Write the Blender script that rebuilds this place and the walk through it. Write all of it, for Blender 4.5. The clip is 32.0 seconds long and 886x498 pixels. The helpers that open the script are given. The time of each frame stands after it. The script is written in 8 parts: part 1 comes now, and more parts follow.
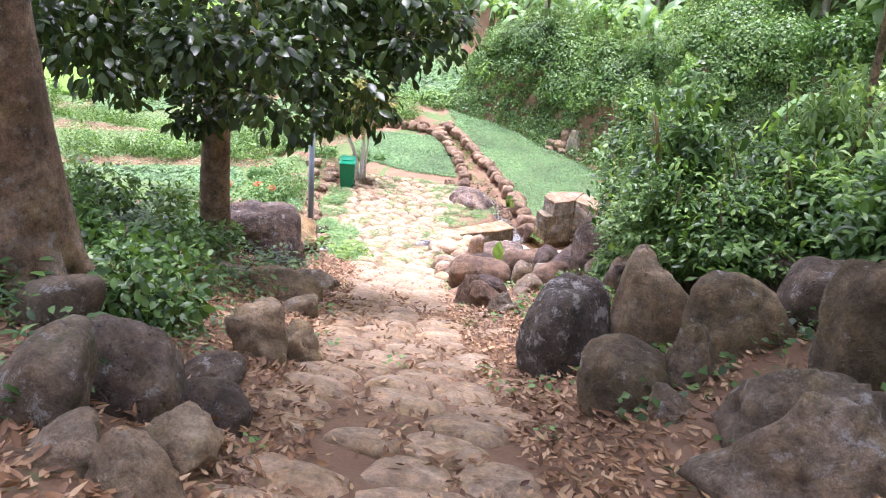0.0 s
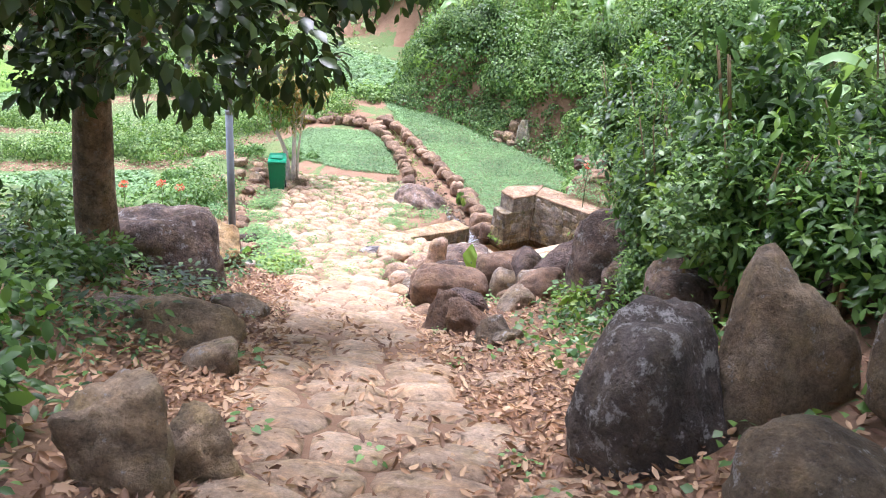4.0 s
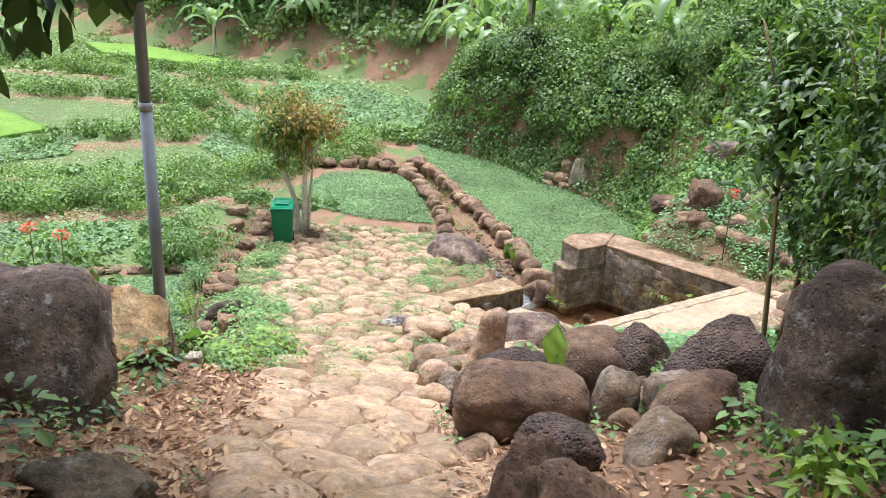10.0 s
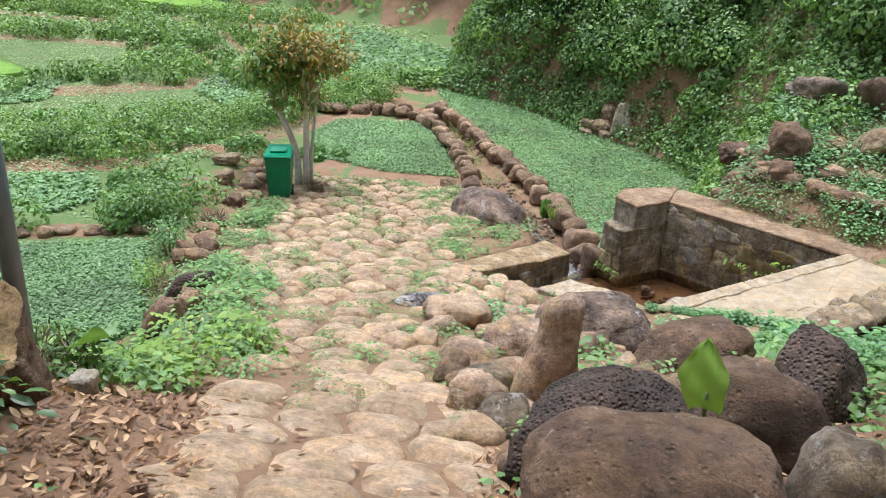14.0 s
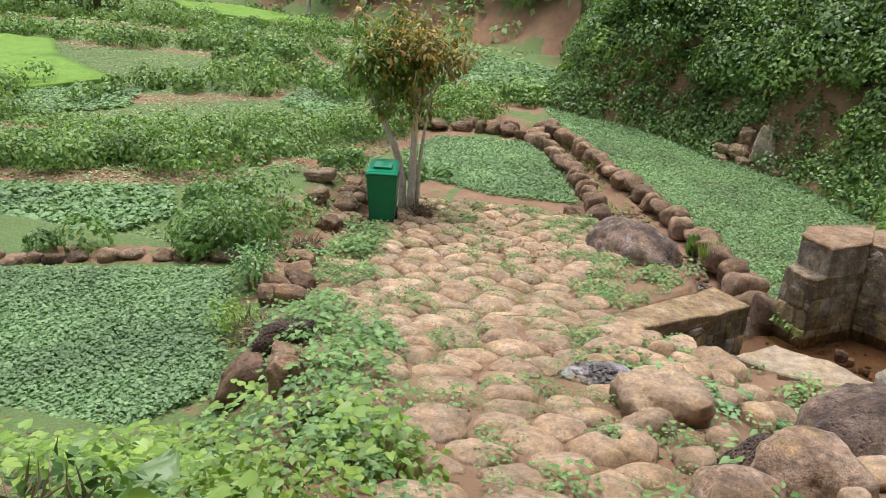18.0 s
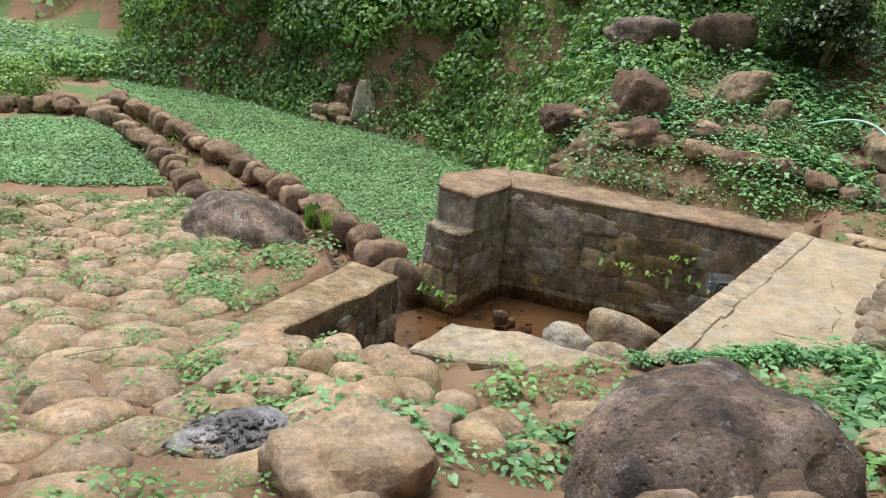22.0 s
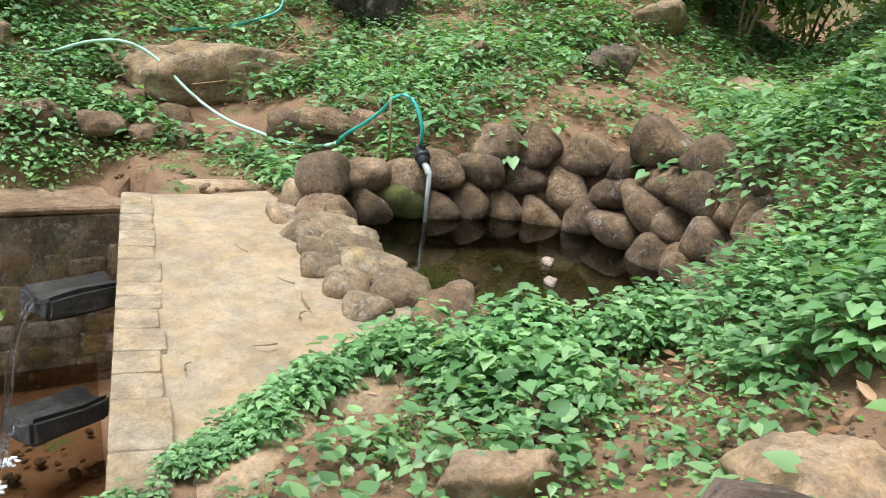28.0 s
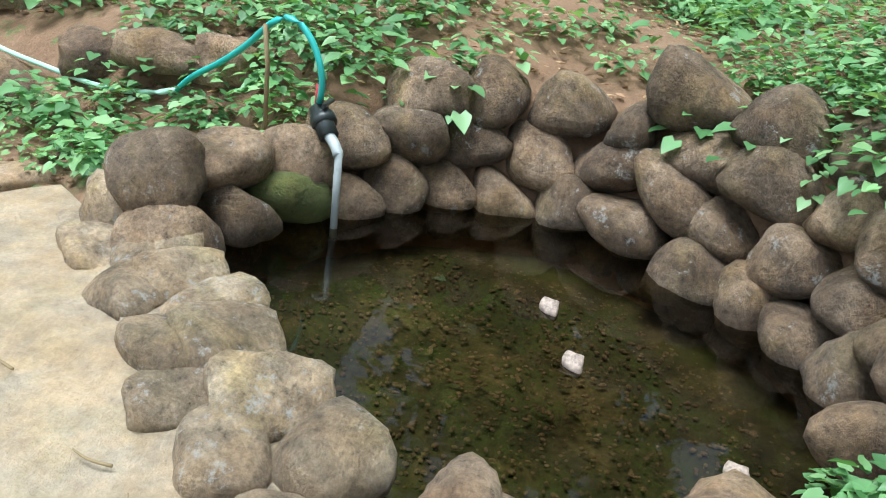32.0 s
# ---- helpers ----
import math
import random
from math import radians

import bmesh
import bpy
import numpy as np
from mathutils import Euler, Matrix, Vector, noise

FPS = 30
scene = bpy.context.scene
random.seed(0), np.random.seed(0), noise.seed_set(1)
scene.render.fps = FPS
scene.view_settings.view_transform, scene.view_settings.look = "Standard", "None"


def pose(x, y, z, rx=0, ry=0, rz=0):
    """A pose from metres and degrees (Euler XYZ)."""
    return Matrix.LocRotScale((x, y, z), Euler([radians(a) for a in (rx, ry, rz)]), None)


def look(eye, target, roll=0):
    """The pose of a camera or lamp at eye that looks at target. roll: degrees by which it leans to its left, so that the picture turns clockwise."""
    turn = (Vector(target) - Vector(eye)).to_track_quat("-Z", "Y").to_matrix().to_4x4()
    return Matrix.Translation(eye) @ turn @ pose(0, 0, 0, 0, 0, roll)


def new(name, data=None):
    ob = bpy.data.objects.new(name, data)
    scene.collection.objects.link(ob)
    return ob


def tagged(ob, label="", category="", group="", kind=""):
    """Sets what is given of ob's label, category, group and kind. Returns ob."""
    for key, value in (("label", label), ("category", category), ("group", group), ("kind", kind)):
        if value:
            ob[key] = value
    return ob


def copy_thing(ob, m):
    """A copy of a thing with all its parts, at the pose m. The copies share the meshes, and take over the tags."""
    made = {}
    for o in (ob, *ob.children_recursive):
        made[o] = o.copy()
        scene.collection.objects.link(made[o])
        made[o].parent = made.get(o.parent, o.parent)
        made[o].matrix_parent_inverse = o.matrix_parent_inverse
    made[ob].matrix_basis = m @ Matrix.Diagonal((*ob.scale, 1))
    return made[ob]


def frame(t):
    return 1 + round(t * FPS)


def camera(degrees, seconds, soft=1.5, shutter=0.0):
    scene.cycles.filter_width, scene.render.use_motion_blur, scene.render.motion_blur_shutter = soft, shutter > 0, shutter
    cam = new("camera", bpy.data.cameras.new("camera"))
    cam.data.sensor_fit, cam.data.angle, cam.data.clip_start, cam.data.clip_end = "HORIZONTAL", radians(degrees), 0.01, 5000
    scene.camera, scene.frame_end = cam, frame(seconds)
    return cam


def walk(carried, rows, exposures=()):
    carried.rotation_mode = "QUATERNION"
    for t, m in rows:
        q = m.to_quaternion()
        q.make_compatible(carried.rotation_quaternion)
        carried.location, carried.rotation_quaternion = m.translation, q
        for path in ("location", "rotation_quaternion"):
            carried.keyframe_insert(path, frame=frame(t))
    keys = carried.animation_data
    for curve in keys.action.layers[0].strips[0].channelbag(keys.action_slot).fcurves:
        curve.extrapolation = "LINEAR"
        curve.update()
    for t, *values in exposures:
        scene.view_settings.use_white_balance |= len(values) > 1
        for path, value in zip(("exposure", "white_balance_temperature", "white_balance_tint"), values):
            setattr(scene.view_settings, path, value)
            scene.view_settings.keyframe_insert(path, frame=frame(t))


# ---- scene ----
EXPOSURES = [(0, 1.67, 5750, 28), (4, 1.57, 5700, 24), (6, 1.45, 6000, 20), (9, 1.22, 6050, 17), (11, 1.0, 5950, 12), (13, 0.86, 5850, 10), (15.5, 0.77, 6050, 11), (17.5, 0.68, 6250, 14), (19, 0.31, 6600, 12), (20, 0.57, 6300, 11), (22, 0.62, 6100, 7), (24, 0.82, 5950, 8), (27, 0.9, 6150, 6), (29, 0.83, 6350, 6), (30, 0.8, 6250, 6), (31, 0.78, 6100, 4), (32, 1.05, 5700, 0)]
cam = camera(55.0, 32.0, 1.0)
PATH = [
    (0, (1.902, -1.572, 10.240), (1.597, 0.219, 9.404), 5.0),
    (0.5, (1.799, -1.295, 10.065), (1.549, 0.512, 9.247), 5.6),
    (1, (1.755, -0.937, 9.895), (1.442, 0.864, 9.084), 6.9),
    (1.5, (1.591, -0.592, 9.691), (1.298, 1.204, 8.862), 5.5),
    (2, (1.452, -0.186, 9.511), (1.171, 1.620, 8.700), 4.6),
    (2.5, (1.313, 0.207, 9.339), (1.146, 2.022, 8.515), 4.9),
    (4.5, (0.988, 1.580, 8.830), (0.839, 3.400, 8.015), 4.5),
    (5, (0.886, 1.971, 8.672), (0.730, 3.809, 7.897), 3.1),
    (5.5, (0.838, 2.438, 8.496), (0.659, 4.308, 7.810), 2.8),
    (6, (0.853, 2.826, 8.338), (0.719, 4.665, 7.564), 2.6),
    (6.5, (0.918, 3.219, 8.182), (0.785, 5.055, 7.400), 3.6),
    (7, (0.875, 3.629, 8.006), (0.741, 5.469, 7.233), 3.0),
    (7.5, (0.759, 4.022, 7.855), (0.537, 5.894, 7.186), 2.4),
    (8, (0.592, 4.391, 7.728), (0.355, 6.251, 7.032), 1.2),
    (8.5, (0.552, 4.798, 7.529), (0.350, 6.651, 6.804), 0.7),
    (9, (0.493, 5.220, 7.371), (0.340, 7.075, 6.639), 1.3),
    (9.5, (0.456, 5.649, 7.228), (0.287, 7.526, 6.560), 1.8),
    (10, (0.383, 6.036, 7.044), (0.132, 7.890, 6.338), 2.9),
    (10.5, (0.267, 6.422, 6.888), (-0.029, 8.253, 6.141), 2.3),
    (11, (0.160, 6.829, 6.736), (-0.211, 8.643, 5.980), 1.8),
    (11.5, (0.064, 7.236, 6.587), (-0.286, 9.030, 5.774), 0.9),
    (12, (0.049, 7.664, 6.421), (-0.276, 9.457, 5.597), 1.5),
    (12.5, (-0.053, 8.057, 6.231), (-0.360, 9.849, 5.398), 0.9),
    (13, (-0.087, 8.366, 6.122), (-0.371, 10.163, 5.292), 0.7),
    (13.5, (-0.121, 8.759, 5.969), (-0.409, 10.568, 5.166), 2.5),
    (14, (-0.233, 9.117, 5.823), (-0.514, 10.928, 5.024), 2.7),
    (14.5, (-0.295, 9.381, 5.721), (-0.690, 11.184, 4.950), 2.3),
    (15, (-0.531, 9.760, 5.548), (-0.976, 11.550, 4.775), 1.7),
    (15.5, (-0.652, 10.131, 5.384), (-1.161, 11.924, 4.658), 0.8),
    (17.5, (-1.532, 11.317, 4.915), (-1.986, 13.115, 4.168), 2.3),
    (18, (-1.747, 11.648, 4.804), (-2.192, 13.448, 4.053), 2.9),
    (18.5, (-1.880, 11.986, 4.654), (-2.454, 13.793, 4.018), 2.9),
    (19, (-1.949, 12.255, 4.587), (-2.414, 14.085, 3.928), 3.1),
    (19.5, (-1.934, 12.601, 4.376), (-2.213, 14.459, 3.692), 3.5),
    (20, (-1.996, 12.999, 4.192), (-1.873, 14.880, 3.522), 6.2),
    (20.5, (-2.022, 13.330, 4.093), (-1.807, 15.207, 3.437), 5.7),
    (21, (-1.990, 13.706, 4.017), (-1.720, 15.575, 3.361), 5.8),
    (21.5, (-2.008, 14.099, 3.776), (-1.616, 15.922, 3.052), 4.4),
    (22, (-1.903, 14.497, 3.620), (-1.439, 16.303, 2.897), 5.0),
    (22.5, (-1.878, 14.885, 3.503), (-1.335, 16.667, 2.776), 5.4),
    (23, (-1.927, 15.283, 3.361), (-1.329, 17.056, 2.653), 4.7),
    (23.5, (-1.964, 15.677, 3.180), (-1.233, 17.420, 2.524), 5.3),
    (24, (-2.079, 15.942, 3.062), (-1.134, 17.583, 2.420), 5.2),
    (24.5, (-1.992, 16.221, 2.973), (-0.961, 17.810, 2.333), 6.0),
    (26.5, (-1.714, 17.400, 2.653), (-0.212, 18.632, 2.179), 3.8),
    (27, (-1.541, 17.592, 2.594), (0.079, 18.648, 2.083), 3.9),
    (27.5, (-1.240, 17.736, 2.555), (0.480, 18.591, 2.000), 4.9),
    (28, (-0.947, 17.932, 2.434), (0.861, 18.560, 1.852), 7.0),
    (28.5, (-0.625, 18.079, 2.376), (1.178, 18.658, 1.734), 6.6),
    (29, (-0.248, 18.225, 2.342), (1.523, 18.754, 1.576), 8.1),
    (29.5, (0.092, 18.473, 2.332), (1.908, 18.936, 1.633), 8.2),
    (30, (0.389, 18.619, 2.329), (2.217, 19.057, 1.648), 7.6),
    (30.5, (0.729, 18.730, 2.347), (2.547, 19.172, 1.642), 8.1),
    (31, (0.930, 18.929, 2.398), (2.737, 19.317, 1.634), 7.9),
    (31.5, (1.101, 19.073, 2.408), (2.918, 19.326, 1.611), 8.7),
    (32, (1.461, 19.207, 2.335), (3.275, 19.447, 1.527), 8.8),
]
walk(cam, [(t, look(eye, target, roll)) for t, eye, target, roll in PATH], EXPOSURES)

# world and light: bright overcast day
world = bpy.data.worlds.new("overcast_sky")
scene.world = world
world.use_nodes = True
wn = world.node_tree.nodes
sky = wn.new("ShaderNodeTexSky")
sky.sky_type, sky.sun_disc = "NISHITA", False
sky.sun_elevation, sky.sun_rotation = radians(76), radians(337)
sky.air_density, sky.dust_density, sky.ozone_density = 1.0, 4.0, 1.0
wn["Background"].inputs["Strength"].default_value = 0.15
grey = wn.new("ShaderNodeHueSaturation")
grey.inputs["Saturation"].default_value = 0.35
world.node_tree.links.new(sky.outputs["Color"], grey.inputs["Color"])
world.node_tree.links.new(grey.outputs["Color"], wn["Background"].inputs["Color"])

sun_data = bpy.data.lights.new("sun", "SUN")
sun_data.energy, sun_data.angle, sun_data.color = 2.1, radians(30), (1.0, 0.985, 0.97)
sun = new("sun", sun_data)
sun.matrix_world = look((-6, 14, 62), (0, 0, 0))

# ---- shape of the land ----
def ramp(v, a, b):
    u = np.clip((v - a) / (b - a), 0.0, 1.0)
    return u * u * (3 - 2 * u)


def profile(y):
    return np.interp(y, [-40, -12, -6, -2, 3, 6.7, 10.4, 13.75, 16.5, 19, 22, 25.3, 29.5, 39],
                     [22, 12.4, 10.3, 8.7, 6.68, 5.25, 3.7, 2.32, 1.4, 0.72, -0.05, -0.5, -1.0, -1.2])


def path_x(y):
    return np.interp(y, [-6, -2, 2.2, 5, 8, 12.3, 13.4, 15.7, 17, 20, 24.5, 27.5], [2.6, 2.1, 1.3, 0.5, -0.25, -1.2, -1.4, -2.1, -2.7, -3.2, -4.2, -4.4])


def path_half(y):
    return np.interp(y, [-6, 5, 11.5, 14.5, 15.7, 17, 18.5, 20.5, 23, 25, 28], [0.95, 0.92, 1.0, 0.88, 0.86, 1.0, 1.3, 1.75, 2.05, 2.0, 1.6])


def side(x, y, x0, y0, x1, y1):
    """Distance to the right of the line from the first point to the second."""
    n = math.hypot(x1 - x0, y1 - y0)
    return ((x - x0) * (y1 - y0) - (y - y0) * (x1 - x0)) / n


def bank_side(x, y):
    """Distance behind the foot of the steep bank that bends round the watercress."""
    foot = np.interp(y, [27, 30.3, 31.75, 34.3, 35.8, 38, 39, 39.8, 41.5, 45, 53, 58, 70], [4.9, 3.6, 2.75, 1.35, -0.4, -2.1, -4.1, -5.3, -6.0, -6.4, -5.8, -6.6, -10.0])
    return 0.75 * (x - foot)


POND_Z, POOL_Z, CRESS_Z = 0.62, -1.06, -1.35


POOL = [(1.68, 24.84), (0.45, 24.6), (-1.55, 21.4), (-1.12, 20.9), (1.15, 19.85), (4.25, 22.45), (4.7, 22.85)]
POOL_SIDES = list(zip(POOL, POOL[1:] + POOL[:1]))

SPRING = [(3.5, 18.6), (4.0, 18.1), (4.7, 17.95), (5.15, 18.15), (5.75, 18.8), (5.98, 19.25), (5.85, 19.9), (5.4, 20.32), (4.8, 20.7), (4.3, 20.4), (3.35, 19.45)]
NEAR_SLAB = [(-0.58, 20.55), (0.9, 19.83), (1.25, 19.98), (1.05, 20.12), (0.45, 20.75), (-0.1, 21.0)]
WALKWAY = [(1.08, 19.72), (2.75, 19.55), (3.45, 19.75), (4.3, 20.55), (5.05, 21.6), (4.2, 22.36)]
PIER = [(0.42, 24.62), (0.84, 24.22), (1.62, 24.88), (1.85, 25.7), (0.95, 25.35)]
BEHIND = [(1.4, 24.8), (4.9, 22.5), (5.5, 23.5), (1.9, 26.0)]
RAMP_WALL = [(-1.95, 21.75), (-1.58, 21.52), (-0.12, 23.38), (-0.62, 23.85)]


BUND_LINES = [(-16, 23.8, -9.2, 26.4, 0.9), (-22, 26, -9.3, 30.8, 1.3), (-12, 30, -7.2, 38.5, 1.3), (-12.5, 38, -5.4, 41.2, 1.3), (-26, 31, -13, 40, 1.6), (-22, 46, -9, 45.0, 1.3), (-36, 52, -14, 52, 1.8), (-45, 60, -16, 61, 2.0), (-9.8, 21.0, -7.0, 22.2, 0.4), (-15, 40, -22, 49, 1.8), (-8.4, 26.6, -6.9, 31.4, 0.7), (-30, 44, -16, 45, 1.4), (-7.3, 21.4, -8.8, 24.4, 0.8), (-17.5, 28.5, -12, 33.5, 1.2), (-10.5, 27.2, -7.4, 27.6, 0.7)]


def ground_z(x, y):
    x, y = np.asarray(x, float), np.asarray(y, float)
    z = profile(y)
    left = path_x(y) - path_half(y) - x
    right = x - path_x(y) - path_half(y)
    # banks beside the upper path
    up_l = 1 - ramp(y, 10.5, 15)
    z = z + up_l * (0.17 * np.clip(left, 0, 3.5) - 0.25 * np.clip(left - 5.0, 0, 12))
    up_r = 1 - ramp(y, 13, 19)
    z = z + up_r * ((0.42 - 0.1 * ramp(y, 7, 10)) * np.clip(right, 0, 2.5) + 0.22 * np.clip(right - 2.5, 0, 14))
    z = z + 0.3 * np.exp(-((x + 3.4) ** 2 + (y - 12.6) ** 2))
    # terraces left of the lower path, stepping down to the valley
    low_l = ramp(y, 14, 18) * ramp(left, 0.3, 1.6)
    steps = 0.15 - 0.25 * ramp(y, 21.6, 22.2) - 0.35 * ramp(y, 27, 28) - 0.5 * ramp(y, 33, 34.5) - 0.6 * ramp(y, 43, 45) - 0.5 * ramp(y, 60, 62)
    z = z * (1 - low_l) + (steps) * low_l
    # shelf round the pool and the spring pond, the hillside above it
    flat_r = ramp(y, 16.5, 20.2) * ramp(right, -0.2, 1.6)
    beyond = np.maximum((x - 1.8) * 0.52 + (y - 25.6) * 0.855, (x - 6.1) * 0.95)
    near = ramp(x, -1.3, -0.2)
    shelf = profile(y) * (1 - near) + near * (0.36 + 0.3 * ramp(x, -0.2, 1.2)) + 0.36 * np.clip(beyond, 0, 60)
    slope = side(x, y, 1.75, 25.8, 3.2, 31.4)
    lower = np.minimum(shelf, CRESS_Z + 1.7 * np.clip(slope, 0, 60) + 3 * (1 - ramp(y, 24.3, 25.3)))
    z = z * (1 - flat_r) + lower * flat_r
    # the watercress fields and the steep bank behind them
    far = ramp(y, 27.2, 29.0) * (1 - ramp(x, 0.5, 2.0))
    z = z * (1 - far) + np.minimum(z, CRESS_Z) * far
    z = z - 1.2 * ramp(y - 10 * ramp(-x, 15, 19), 40.5, 43.0)
    bank = bank_side(x, y)
    z = z + ramp(y, 28.0, 31.0) * (3.3 * ramp(bank, 0.0, 2.4) + 0.4 * np.clip(bank - 3.5, 0, 50))
    # slope closing the far end of the valley
    end = side(x, y, -14, 66, -70, 92)
    z = z + ramp(y, 55, 60) * (3.0 * ramp(end, 0, 2.5) + 0.35 * np.clip(end - 2.5, 0, 60))
    # stream bed and the pit of the pool
    bed = np.abs(x - np.interp(y, [24.1, 27, 29.3, 31.5, 34, 36.5], [0.1, -1.15, -2.1, -2.95, -3.9, -5.2])) * 0.93
    z = np.where((y > 23.2) & (y < 37), np.minimum(z, -1.5 + 0.25 * ramp(bed, 0.25, 0.5) + 0.9 * ramp(bed, 0.5, 0.9) + 5 * ramp(bed, 0.9, 1.1)), z)
    pit = np.minimum.reduce([-side(x, y, *a, *b) for a, b in POOL_SIDES])
    z = np.where(pit > -0.2, -1.25, z)
    for plan, top in ((NEAR_SLAB, 0.22), (WALKWAY, 0.6), (RAMP_WALL, -0.45), (PIER, -0.35)):
        on = np.minimum.reduce([-side(x, y, *a, *b) for a, b in zip(plan, plan[1:] + plan[:1])])
        z = np.where(on > -0.03, np.minimum(z, top), z)
    strip = np.minimum.reduce([-side(x, y, *a, *b) for a, b in zip(BEHIND, BEHIND[1:] + BEHIND[:1])])
    z = np.where(strip > -0.1, np.minimum(z, 0.31 + 0.9 * np.clip(0.4 - strip, 0, 1)), z)
    z = np.where((strip > -0.1) & (pit > -0.2), -1.25, z)
    basin = np.minimum.reduce([-side(x, y, *a, *b) for a, b in zip(SPRING, SPRING[1:] + SPRING[:1])])
    z = z + 0.5 * ramp(-basin, 0.1, 0.55) * (1 - ramp(-basin, 1.2, 4.0)) * ramp(x - 0.35 * (y - 19.0), 4.6, 5.6) * (y > 14)
    z = np.where(basin > -0.25, np.minimum(z, 0.24 + 1.7 * np.clip(-basin, 0, 1)), z)
    return z


def gz(x, y):
    return float(ground_z(x, y))


rng = np.random.default_rng(7)
RND = random.Random(11)


# ---- materials ----
def material(name, rough=0.8, metal=0.0):
    m = bpy.data.materials.new(name)
    m.use_nodes = True
    b = m.node_tree.nodes["Principled BSDF"]
    b.inputs["Roughness"].default_value = rough
    b.inputs["Metallic"].default_value = metal
    return m, m.node_tree.nodes, m.node_tree.links, b


def noise_at(nodes, links, vec, scale, detail=5.0, rough=0.6):
    n = nodes.new("ShaderNodeTexNoise")
    n.inputs["Scale"].default_value, n.inputs["Detail"].default_value, n.inputs["Roughness"].default_value = scale, detail, rough
    links.new(vec, n.inputs["Vector"])
    return n.outputs["Fac"]


def ramp_of(nodes, links, fac, stops):
    r = nodes.new("ShaderNodeValToRGB")
    while len(r.color_ramp.elements) < len(stops):
        r.color_ramp.elements.new(0.5)
    for e, (p, c) in zip(r.color_ramp.elements, stops):
        e.position, e.color = p, (*c, 1)
    links.new(fac, r.inputs["Fac"])
    return r.outputs["Color"]


def blend(nodes, links, fac, a, b, mode="MIX"):
    m = nodes.new("ShaderNodeMix")
    m.data_type, m.blend_type = "RGBA", mode
    for sock, v in ((m.inputs[0], fac), (m.inputs[6], a), (m.inputs[7], b)):
        if isinstance(v, (int, float)):
            sock.default_value = v
        elif isinstance(v, tuple):
            sock.default_value = (*v, 1)
        else:
            links.new(v, sock)
    return m.outputs[2]


def span(nodes, links, v, a, b, lo=0.0, hi=1.0):
    m = nodes.new("ShaderNodeMapRange")
    links.new(v, m.inputs[0])
    for i, x in enumerate((a, b, lo, hi)):
        m.inputs[i + 1].default_value = x
    return m.outputs[0]


def bump(nodes, links, bsdf, height, strength, distance):
    b = nodes.new("ShaderNodeBump")
    b.inputs["Strength"].default_value, b.inputs["Distance"].default_value = strength, distance
    links.new(height, b.inputs["Height"])
    links.new(b.outputs["Normal"], bsdf.inputs["Normal"])


